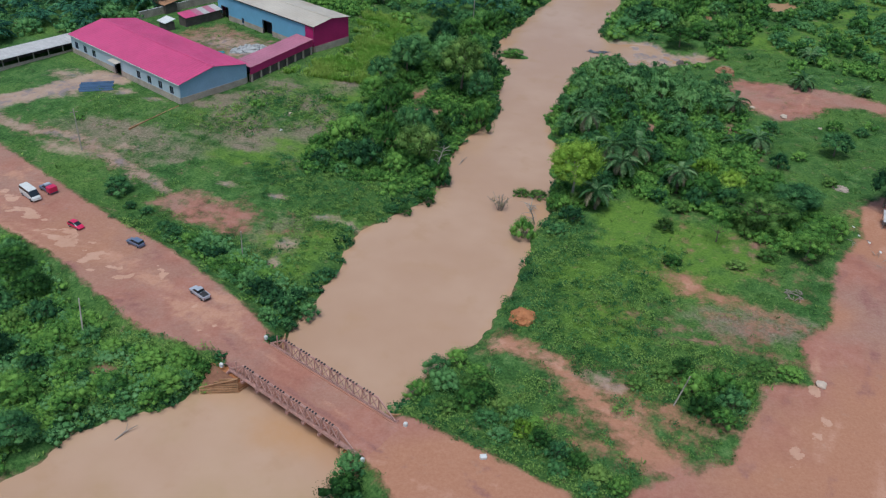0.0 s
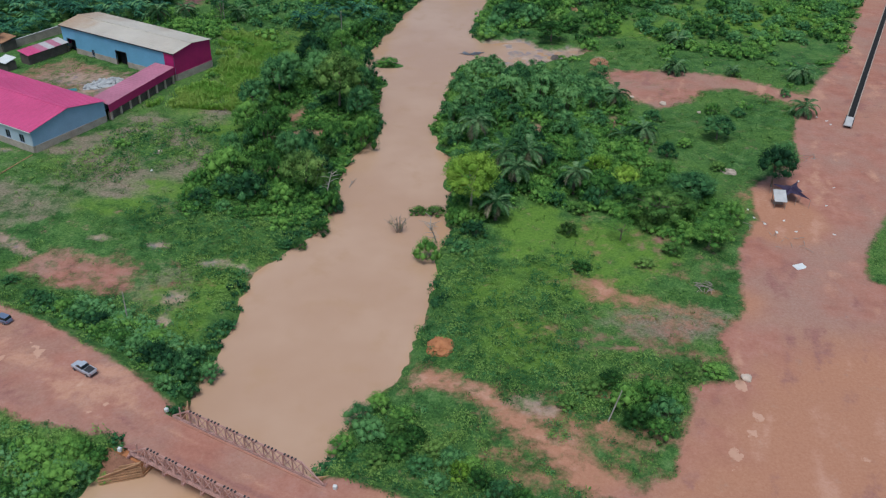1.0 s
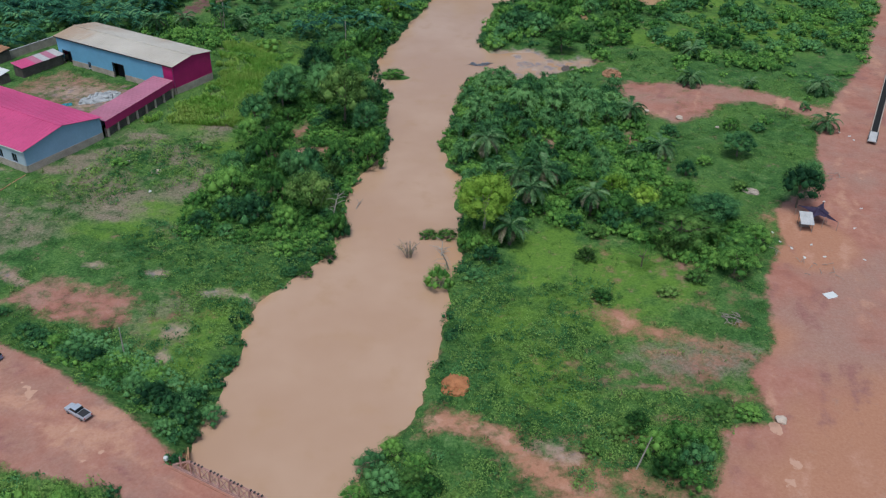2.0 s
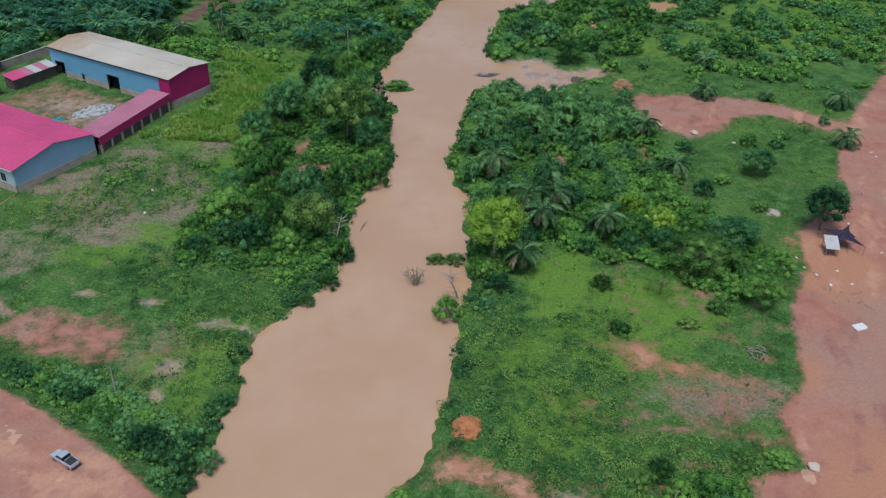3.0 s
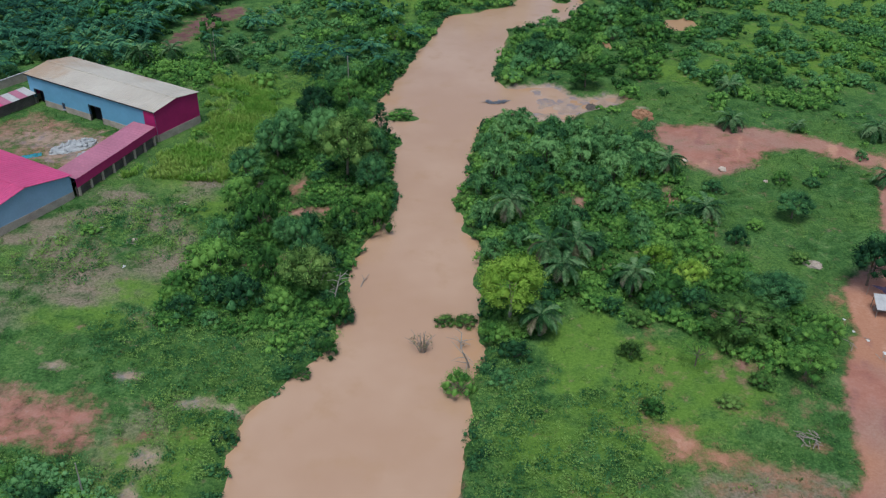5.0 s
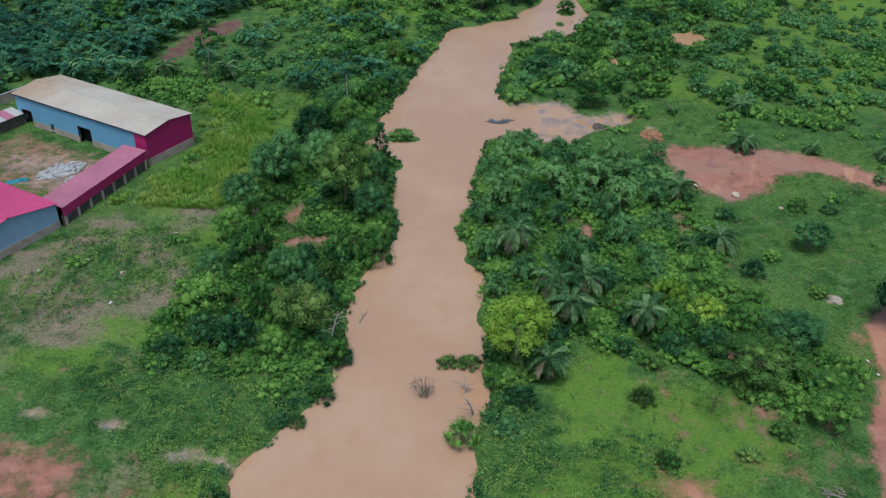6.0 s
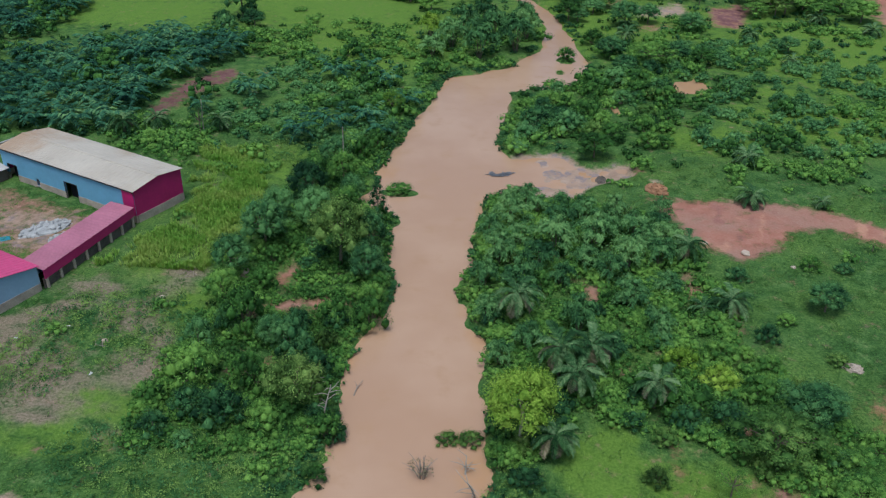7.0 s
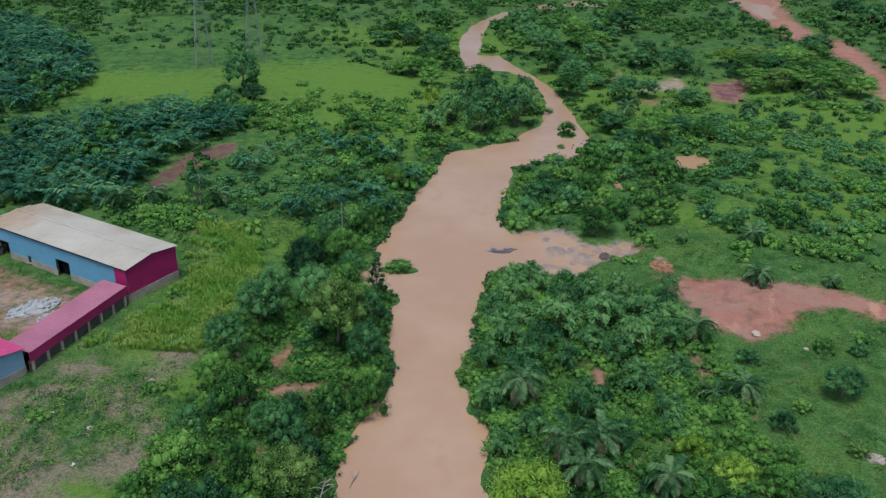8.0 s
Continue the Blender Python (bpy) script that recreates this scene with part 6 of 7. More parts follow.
def court_wall():
    o3 = empty("teal_sheet", pose(-95.5, 147.5, 2.25, 0, 0, 30), "crumpled teal plastic sheet in the factory court", "sheet")
    bm = bmesh.new()
    bmesh.ops.create_grid(bm, x_segments=9, y_segments=6, size=0.5)
    for v in bm.verts:
        v.co = Vector((v.co.x * 4.2, v.co.y * 1.8, 0.12 + 0.16 * noise.noise(v.co * 5)))
    part("sheet", bm, "teal", o3)
    ob = empty("compound_wall", frame_of(yard_point(BACK_O, BACK_L + 13, -18), GROUND_F), "grey block compound wall behind the court", "wall")
    part("wall", box(bmesh.new(), (0.25, 36, 2.2), (0, 18, 1.0)), "block", ob)
    part("coping", box(bmesh.new(), (0.35, 36, 0.1), (0, 18, 2.15)), "concrete", ob)
    o2 = empty("boundary_wall", pose(-88.0, 113.2, 1.9, 0, 0, 254), "low broken block wall in the grass", "wall")
    part("wall", box(bmesh.new(), (15, 0.25, 0.8), (7.5, 0, 0.2), None, 0.05), "plank", o2)


court_wall()


def heap(name, x, y, rx, ry, h, material, label, category, seed, lumps=26, lump=0.5):
    """A heap of loose material: an uneven mound strewn with lumps."""
    rng = random.Random(seed)
    ob = empty(name, pose(x, y, height(x, y) - 0.05, 0, 0, rng.uniform(0, 360)), label, category)
    bm = bmesh.new()
    bmesh.ops.create_icosphere(bm, subdivisions=4, radius=1.0)
    bmesh.ops.delete(bm, geom=[v for v in bm.verts if v.co.z < -0.1], context="VERTS")
    for v in bm.verts:
        k = 1 + 0.28 * noise.noise(v.co * 2.2 + Vector((seed, 0, 0))) + 0.12 * noise.noise(v.co * 6)
        v.co = Vector((v.co.x * rx * k, v.co.y * ry * k, max(v.co.z, 0) ** 1.3 * h * k))
    part("mound", bm, material, ob)
    bm = bmesh.new()
    for i in range(lumps):
        a, q = rng.uniform(0, math.tau), math.sqrt(rng.random()) * 1.05
        s = lump * rng.uniform(0.4, 1.2)
        z = h * max(0, 1 - q * q) ** 0.65
        r = bmesh.ops.create_icosphere(bm, subdivisions=1, radius=s / 2, matrix=pose(math.cos(a) * q * rx, math.sin(a) * q * ry, z + s * 0.1, rng.uniform(0, 90), rng.uniform(0, 90), 0))
        for v in r["verts"]:
            v.co += Vector((rng.uniform(-1, 1), rng.uniform(-1, 1), rng.uniform(-1, 1))) * s * 0.12
    tagged(part("debris", bm, material, ob), kind="stuff")
    return ob


heap("earth_heap", -0.3, 59.6, 2.4, 2.2, 1.3, "mud", "heap of bright orange laterite earth on grass", "heap", 3, 20, 0.3)
heap("rubble_heap", -88.5, 152.5, 5, 2.4, 0.8, "grey_rubble", "pale heap of broken concrete in the factory court", "heap", 5, 60, 0.8)
heap("rubble_heap", -84, 148.5, 3, 2, 0.6, "grey_rubble", "pale heap of broken concrete in the factory court", "heap", 6, 40, 0.7)
heap("brush_heap", 36.6, 185, 3.0, 2.2, 1.4, "rust", "brown heap of cut brush by the sandbar", "heap", 7, 60, 0.5)
heap("gravel_heap", 25, 192.5, 2.2, 1.2, 0.5, "dark_block", "dark gravel heap on the sandbar", "heap", 8, 30, 0.4)
for i, (x, y, s) in enumerate(((49.2, 156.8, 0.9), (-46, 141.5, 0.9), (57, 152, 0.5), (42, 160.5, 0.6), (-63, 118, 0.5), (-58, 131, 0.5), (49.5, 108, 0.9), (44.4, 55, 0.8), (18.5, 178.8, 0.9))):
    bm = bmesh.new()
    bmesh.ops.create_icosphere(bm, subdivisions=2, radius=s)
    for v in bm.verts:
        v.co *= 1 + 0.35 * noise.noise(v.co * 1.7 + Vector((i * 3.1, 0, 0)))
        v.co.z *= 0.6
    tagged(part("rock", bm, "rock", m=pose(x, y, height(x, y) + s * 0.25, 0, 0, i * 50)), "pale weathered boulder lying on the ground", "rock", "boulders")


# ---- bridge ----
BO, BD, BN = Vector((-38.3, 33.75)), Vector((0.9035, -0.4286)), Vector((0.4286, 0.9035))
DECK_Z, PANEL, BAYS, BRIDGE_W = 1.75, 3.048, 8, 7.6


def bridge():
    m = Matrix(((BD.x, BN.x, 0, BO.x), (BD.y, BN.y, 0, BO.y), (0, 0, 1, DECK_Z), (0, 0, 0, 1)))
    L = PANEL * BAYS
    ob = empty("panel_bridge", m, "dusty red steel panel truss bridge with dirt-covered deck", "bridge")
    part("deck", box(bmesh.new(), (L + 1.4, BRIDGE_W - 0.5, 0.14), (L / 2, BRIDGE_W / 2, -0.09)), "steel", ob, "steel deck plates")
    n, w = 60, 15
    gx, gy = np.meshgrid(np.linspace(-1.7, L + 1.7, n), np.linspace(0.3, BRIDGE_W - 0.3, w))
    gz = 0.02 + 0.07 * fbm(gx, gy, 1.8, 4) + 0.07 * sstep(np.abs(gy - BRIDGE_W / 2), 2.4, 3.4) - 0.3 * sstep(np.abs(gx - L / 2), L / 2 + 0.9, L / 2 + 1.7)
    k = (np.arange(w - 1)[:, None] * n + np.arange(n - 1)[None]).ravel()
    me = mesh_from("dirt_cover", np.stack([gx.ravel(), gy.ravel(), gz.ravel()], 1), np.stack([k, k + 1, k + n + 1, k + n], 1))
    me.attributes.new("dirt", "FLOAT", "POINT").data.foreach_set("value", np.full(n * w, 2.0, np.float32))
    me.attributes.new("wear", "FLOAT", "POINT").data.foreach_set("value", worn(BO.x + BD.x * gx.ravel() + BN.x * gy.ravel(), BO.y + BD.y * gx.ravel() + BN.y * gy.ravel()).astype(np.float32))
    part_of("dirt_cover", me, "ground", ob, "layer of red laterite dirt")
    for i in range(BAYS + 1):
        part("transom", box(bmesh.new(), (0.22, BRIDGE_W + 1.0, 0.4), (i * PANEL, BRIDGE_W / 2, -0.42)), "steel", ob)
    chord = bpy.data.meshes.new("chord")
    c = bmesh.new()
    for dy in (-0.09, 0.09):
        box(c, (PANEL - 0.02, 0.09, 0.16), (PANEL / 2, dy, 0))
    c.to_mesh(chord)
    c.free()
    top = 2.3
    post = bpy.data.meshes.new("post")
    c = box(bmesh.new(), (0.13, 0.15, top - 0.1), (0, 0, top / 2 - 0.05))
    c.to_mesh(post)
    c.free()
    diag = bpy.data.meshes.new("brace")
    c = beam(bmesh.new(), (0, 0, 0), (PANEL / 2, 0, top - 0.2), 0.12)
    c.to_mesh(diag)
    c.free()
    stud = bpy.data.meshes.new("clamp")
    c = box(bmesh.new(), (0.2, 0.3, 0.18), (0, 0, 0.09), None, 0.03)
    c.to_mesh(stud)
    c.free()
    for y in (0.0, BRIDGE_W):
        truss = part("truss", box(bmesh.new(), (L, 0.34, 0.16), (L / 2, y, -0.16)), "steel", ob, "steel lattice truss of bolted panels")
        for i in range(BAYS):
            x = i * PANEL
            part_of("chord", chord, "steel", truss, m=pose(x, y, 0.1))
            if 0 < i < BAYS - 1:
                part_of("chord", chord, "steel", truss, m=pose(x, y, top))
            for dx in (0.06, PANEL / 2):
                if (i == 0 and dx < 1) or (i == BAYS - 1 and dx > 1):
                    continue
                part_of("post", post, "steel", truss, m=pose(x + dx, y, 0.08))
            if i == 0:
                part_of("brace", diag, "steel", truss, m=pose(x + PANEL / 2, y, 0.15))
                part("end_post", beam(bmesh.new(), (x, y, 0.1), (x + PANEL, y, top), 0.16), "steel", truss)
            elif i == BAYS - 1:
                part("end_post", beam(bmesh.new(), (x, y, top), (x + PANEL, y, 0.1), 0.16), "steel", truss)
            else:
                part_of("brace", diag, "steel", truss, m=pose(x, y, 0.15))
                part_of("brace", diag, "steel", truss, m=pose(x + PANEL, y, 0.15) @ Matrix.Scale(-1, 4, (1, 0, 0)))
                part_of("brace", diag, "steel", truss, m=pose(x + PANEL / 2, y + 0.05, 0.15))
                part_of("brace", diag, "steel", truss, m=pose(x + PANEL / 2, y + 0.05, 0.15) @ Matrix.Scale(-1, 4, (1, 0, 0)))
                for k in range(4):
                    part_of("clamp", stud, "dark_steel", truss, m=pose(x + 0.45 + k * 0.55, y, top + 0.05))
        s = -1 if y == 0 else 1
        for i in range(BAYS + 1):
            bm = beam(bmesh.new(), (i * PANEL, y + s * 0.75, -0.3), (i * PANEL, y + s * 0.1, 1.9 if 0 < i < BAYS else 0.1), 0.07)
            part("raker", bm, "steel", ob)
        part("kerb", box(bmesh.new(), (L, 0.22, 0.16), (L / 2, y - s * 0.5, 0.12)), "deck", ob)
    for x in (-1.4, L + 1.5):
        for y in (-0.35, BRIDGE_W + 0.3):
            tagged(part("marker_block", box(bmesh.new(), (0.5, 0.45, 0.6), (0, 0, 0.15), None, 0.06), "white", m=m @ pose(x, y, 0.05, 0, 0, 12)),
                   "white painted concrete marker block at the bridge end", "block", "bridge end blocks")
    # abutments of stacked boards holding back the earth, with splayed wings
    for x, s in ((0.0, 1), (L, -1)):
        ab = empty("abutment", m @ pose(x, 0, -0.5), "bridge abutment faced with earth-stained boards", "abutment")
        part("core", box(bmesh.new(), (6.2, BRIDGE_W + 0.7, 2.4), (-s * 1.05, BRIDGE_W / 2, -1.45)), "mud", ab)
        for k in range(8):
            wob = 0.05 * (k % 3 - 1)
            part("board", box(bmesh.new(), (0.14, BRIDGE_W + 0.9, 0.33), (s * (2.15 - 0.03 * k + wob * 0.5), BRIDGE_W / 2, -2.75 + k * 0.4), Matrix.Rotation(wob * 0.3, 4, "X"), 0.02), "plank", ab)
        for y, q in ((-0.5, -1), (BRIDGE_W + 0.5, 1)):
            bm = bmesh.new()
            low = [bm.verts.new(p) for p in ((s * 2.0, y, -2.9), (-s * 1.7, y + q * 3.6, -2.9), (-s * 4.0, y, -2.9))]
            high = [bm.verts.new(p) for p in ((s * 1.9, y, -0.1), (-s * 1.9, y + q * 3.4, -1.5), (-s * 4.0, y, -0.1))]
            bm.faces.new(high)
            bm.faces.new(low[::-1])
            for a in range(3):
                c = (a + 1) % 3
                bm.faces.new((low[a], low[c], high[c], high[a]))
            bmesh.ops.recalc_face_normals(bm, faces=bm.faces[:])
            part("wing_fill", bm, "bank_earth", ab)
            p0, p1 = Vector((s * 2.15, y, 0)), Vector((-s * 1.7, y + q * 3.75, 0))
            away = (p1 - p0).normalized()
            side = Vector((away.y, -away.x, 0)) * (1 if Vector((away.y, -away.x, 0)).y * q > 0 else -1)
            for k in range(8):
                reach = (p1 - p0).length * (1.0 if k < 4 else 1.0 - 0.13 * (k - 3))
                lean = side * (0.1 - 0.045 * k + 0.03 * (k % 2))
                a, c = p0 + lean, p0 + away * reach + lean
                bm = bmesh.new()
                box(bm, (reach, 0.13, 0.32), (0, 0, 0), None, 0.02)
                turn = math.degrees(math.atan2(away.y, away.x))
                part("wing_board", bm, "plank", ab, "", pose((a.x + c.x) / 2, (a.y + c.y) / 2, -2.75 + k * 0.4, 0, (k % 3 - 1) * 0.9, turn))
            part("cap_board", beam(bmesh.new(), tuple(p0 + Vector((0, 0, 0.25))), tuple(p1 + Vector((0, 0, -1.1))), 0.16), "plank", ab)
    tagged(part("road_stone", box(bmesh.new(), (0.9, 0.7, 0.5), (0, 0, 0.2), None, 0.1), "white", m=pose(-0.5, 27.0, height(-0.5, 27.0), 0, 0, 20)), "white painted stone at the road edge", "stone")


bridge()


# ---- vehicles ----
def shell(bm, stations):
    """A closed body from cross sections (x, half width low, half width high, z low, z high)."""
    rings = []
    for x, wl, wh, z0, z1 in stations:
        zm = z0 + (z1 - z0) * 0.55
        rings.append([bm.verts.new(p) for p in ((x, -wl * 0.94, z0), (x, -wl, zm), (x, -wh, z1 - 0.04), (x, -wh * 0.9, z1), (x, wh * 0.9, z1), (x, wh, z1 - 0.04), (x, wl, zm), (x, wl * 0.94, z0))])
    for p, q in zip(rings, rings[1:]):
        for k in range(8):
            j = (k + 1) % 8
            bm.faces.new((p[k], p[j], q[j], q[k]))
    bm.faces.new(rings[0])
    bm.faces.new(rings[-1][::-1])
    bmesh.ops.recalc_face_normals(bm, faces=bm.faces[:])
    return bm


def vehicle(name, x, y, heading, style, paint, label, size=1.0):
    ob = empty(name, pose(x, y, height(x, y) + 0.01, 0, 0, heading) @ Matrix.Scale(size, 4), label, "car")
    L, W, belt, roof = {"pickup": (5.3, 0.92, 1.1, 1.78), "suv": (4.7, 0.92, 1.08, 1.75), "hatch": (4.1, 0.85, 0.95, 1.5), "van": (5.4, 0.95, 1.2, 2.25)}[style]
    h = L / 2
    if style == "pickup":
        body = [(-h, .8, .8, .45, 1.0), (-h + .1, .9, .9, .38, 1.08), (-0.62, .92, .92, .36, 1.1), (-0.6, .92, .92, .36, 1.12), (1.0, .92, .9, .36, 1.12), (1.3, .92, .86, .36, 1.08), (h - .35, .9, .8, .38, .98), (h, .78, .7, .45, .78)]
        cab = [(-0.62, .84, .74, 1.0, 1.14), (-0.5, .84, .74, 1.0, 1.68), (0.2, .84, .74, 1.0, 1.76), (0.65, .84, .72, 1.0, 1.70), (1.35, .84, .78, 1.0, 1.12)]
        top = [(-0.45, .72, .70, 1.66, 1.73), (0.2, .73, .71, 1.72, 1.79), (0.62, .72, .70, 1.68, 1.75)]
    elif style == "van":
        body = [(-h, .86, .84, .4, 1.4), (-h + .1, .94, .93, .34, 1.5), (1.2, .95, .93, .34, 1.5), (1.5, .95, .91, .34, 1.3), (h - .5, .94, .86, .36, 1.15), (h - .1, .9, .8, .4, .95), (h, .8, .7, .45, .8)]
        cab = [(-h + .05, .92, .84, 1.15, 1.9), (-h + .2, .93, .85, 1.15, 2.15), (1.0, .93, .85, 1.15, 2.18), (1.5, .92, .82, 1.15, 2.0), (h - .45, .9, .8, 1.1, 1.2)]
        top = [(-h + .12, .84, .8, 1.9, 2.2), (-h + .4, .86, .82, 1.95, 2.27), (0.9, .86, .82, 1.95, 2.28), (1.35, .84, .8, 1.95, 2.12)]
    else:
        k = 1 if style == "suv" else 0
        body = [(-h, .8, .78, .45, belt - .1), (-h + .12, W, W - .02, .38, belt), (0.7, W, W - .03, .34, belt), (1.1, W, W - .06, .34, belt - .06), (h - .3, W - .03, W - .12, .36, belt - .2), (h, W - .14, W - .2, .42, belt - .35)]
        cab = [(-h + .15, W - .08, W - .18, belt - .1, belt + .05), (-h + (.3 if k else .6), W - .08, W - .18, belt - .1, roof - .12), (-0.3, W - .08, W - .18, belt - .1, roof - .03), (0.25, W - .08, W - .18, belt - .1, roof - .09), (1.1, W - .08, W - .14, belt - .1, belt + .0)]
        top = [(-h + (.35 if k else .65), W - .2, W - .22, roof - .13, roof - .07), (-0.3, W - .18, W - .2, roof - .05, roof), (0.22, W - .19, W - .21, roof - .11, roof - .04)]
    part("body", shell(bmesh.new(), body), paint, ob)
    part("windows", shell(bmesh.new(), cab), "glass", ob, "dark tinted windows")
    part("roof_panel", shell(bmesh.new(), top), "white" if style == "van" else paint, ob)
    if style == "pickup":
        part("cargo_bed", box(bmesh.new(), (1.75, 1.5, 0.05), (-1.62, 0, 1.115)), "dark_steel", ob, "dark open cargo bed")
        for yy in (-0.82, 0.82):
            part("bed_rail", box(bmesh.new(), (1.95, 0.12, 0.14), (-1.62, yy, 1.14), None, 0.02), paint, ob)
        part("tailgate", box(bmesh.new(), (0.1, 1.6, 0.16), (-h + 0.12, 0, 1.13), None, 0.02), paint, ob)
    for sx in (-1, 1):
        for sy in (-1, 1):
            bm = bmesh.new()
            r = bmesh.ops.create_cone(bm, cap_ends=True, segments=14, radius1=0.34, radius2=0.34, depth=0.24)
            w = part("wheel", bm, "tyre", ob, "", pose(sx * L * 0.31, sy * (W - 0.1), 0.34, 90, 0, 0))
            bm = bmesh.new()
            bmesh.ops.create_cone(bm, cap_ends=True, segments=10, radius1=0.2, radius2=0.17, depth=0.05)
            part("rim", bm, "rim", w, "", pose(0, 0, -sy * 0.13, 0 if sy < 0 else 180, 0, 0))
    for sy in (-1, 1):
        part("headlight", box(bmesh.new(), (0.08, 0.36, 0.16), (h - 0.03, sy * (W - 0.34), body[-1][4] - 0.08), None, 0.02), "lamp_clear", ob)
        part("tail_light", box(bmesh.new(), (0.06, 0.16, 0.34), (-h - 0.01, sy * (W - 0.2), 0.85), None, 0.02), "lamp_red", ob)
    for xx, nm in ((h - 0.02, "front_bumper"), (-h + 0.02, "rear_bumper")):
        part(nm, box(bmesh.new(), (0.16, W * 1.75, 0.22), (xx, 0, 0.48), None, 0.05), "dark_steel" if style == "pickup" else paint, ob)
    return ob


vehicle("pickup_truck", -50.4, 48.7, 151, "pickup", "silver", "silver pickup with dark open cargo bed on the red dirt road", 0.78)
vehicle("estate_car", -67.6, 59.1, 161, "suv", "slate", "slate blue estate car driving on the dirt road", 0.73)
vehicle("red_car", -80.4, 61.3, -19, "hatch", "red", "small bright pinkish red car on the dirt road", 0.78)
vehicle("minibus", -94.4, 68.4, -28, "van", "white", "white minibus on the dirt road", 0.93)
truck = vehicle("small_truck", -92.9, 71.4, 155, "suv", "slate", "small truck with dark cab and red rear beside the minibus", 0.85)
part("cargo_body", box(bmesh.new(), (1.5, 1.9, 1.25), (-1.75, 0, 1.2), None, 0.06), "red", truck, "bright red cargo body")
part("roof_load", box(bmesh.new(), (1.0, 1.3, 0.22), (-0.2, 0, 1.86), None, 0.06), "silver", truck, "pale bundle on the roof")


# ---- east yard ----
def stall():
    ob = empty("stall", pose(63.4, 107.4, height(63.4, 107.4), 0, 0, -6), "small open stall with a pale sheet roof", "stall")
    part("roof_sheet", ribbed(bmesh.new(), ((-1.15, -1.6, 1.6), (1.15, -1.6, 1.6), (1.15, 1.6, 2.6), (-1.15, 1.6, 2.6)), 0.5, 0.04), "concrete", ob)
    for x in (-1.0, 1.0):
        for y in (-1.45, 1.45):
            part("post", box(bmesh.new(), (0.1, 0.1, 2.05 + 0.31 * y), (x, y, 1.02 + 0.155 * y)), "dead", ob)
    part("counter", box(bmesh.new(), (1.8, 0.5, 0.9), (0, 0.5, 0.45), None, 0.03), "dead", ob)
    t = empty("tarpaulin_shelter", pose(66.2, 110.2, height(66.2, 110.2), 0, 0, 20), "dark purple tarpaulin stretched on poles beside a tree", "shelter")
    bm = bmesh.new()
    n = 12
    tips = ((-2.6, -2.0), (-0.2, -2.4), (1.6, -4.2), (2.0, -1.0), (3.6, 2.6), (0.6, 2.4), (-2.0, 3.2))
    c = bm.verts.new((0, 0, 2.9))
    ring1, ring2 = [], []
    for i, (x, y) in enumerate(tips):
        x2, y2 = tips[(i + 1) % len(tips)]
        for f in (0.0, 0.33, 0.66):
            px, py = x + (x2 - x) * f, y + (y2 - y) * f
            pull = 1 - 0.55 * math.sin(math.pi * f) * 0.6
            ring2.append(bm.verts.new((px * pull, py * pull, 2.1 + 0.25 * math.sin(i * 2.1 + f * 3))))
            ring1.append(bm.verts.new((px * pull * 0.5, py * pull * 0.5, 2.45 + 0.12 * math.sin(i * 1.3 + f * 5))))
    k = len(ring1)
    for i in range(k):
        j = (i + 1) % k
        bm.faces.new((c, ring1[i], ring1[j]))
        bm.faces.new((ring1[i], ring2[i], ring2[j], ring1[j]))
    part("canopy", bm, "tarp", t)
    for i, (x, y) in enumerate(tips):
        zt = 2.1 + 0.25 * math.sin(i * 2.1)
        part("pole", tube(bmesh.new(), [(x, y, -0.1), (x, y, zt)], [0.05, 0.04], 6), "dead", t)
    part("centre_pole", tube(bmesh.new(), [(0, 0, -0.1), (0, 0, 2.9)], [0.06, 0.05], 6), "dead", t)
    tagged(part("white_board", box(bmesh.new(), (2.3, 1.5, 0.06), (0, 0, 0.05), None, 0.01), "white", m=pose(61.2, 85.6, height(61.2, 85.6), 3, 2, 25)), "white board lying on the red earth", "board")


stall()


def stick_pile(x, y, n, spread, label, seed):
    rng = random.Random(seed)
    ob = empty("branch_pile", pose(x, y, height(x, y)), label, "branches")
    for i in range(n):
        a, px, py, L = rng.uniform(0, math.tau), rng.uniform(-spread, spread), rng.uniform(-spread, spread), rng.uniform(0.8, 2.0)
        d = Vector((math.cos(a), math.sin(a), rng.uniform(-0.1, 0.15))) * L / 2
        b = Vector((px, py, 0.1 + rng.uniform(0, 0.4)))
        part("branch", tube(bmesh.new(), [b - d, b + Vector((0, 0, 0.1)), b + d], [0.06, 0.05, 0.025], 5), "dead", ob)


stick_pile(-63.5, 116.5, 7, 1.3, "pale fallen branches in the weedy field", 6)
stick_pile(-55.5, 139.5, 9, 1.6, "dark cut branches on a bare patch of the field", 7)
stick_pile(42.9, 77.6, 26, 1.3, "pile of pale cut branches on bare earth", 2)
stick_pile(61.5, 93.5, 12, 3.0, "scattered pale branches on the red earth yard", 3)
stick_pile(57.5, 99, 5, 2.4, "scattered pale branches on the red earth yard", 4)
stick_pile(76, 129, 8, 1.6, "few pale branches on the red earth yard", 5)


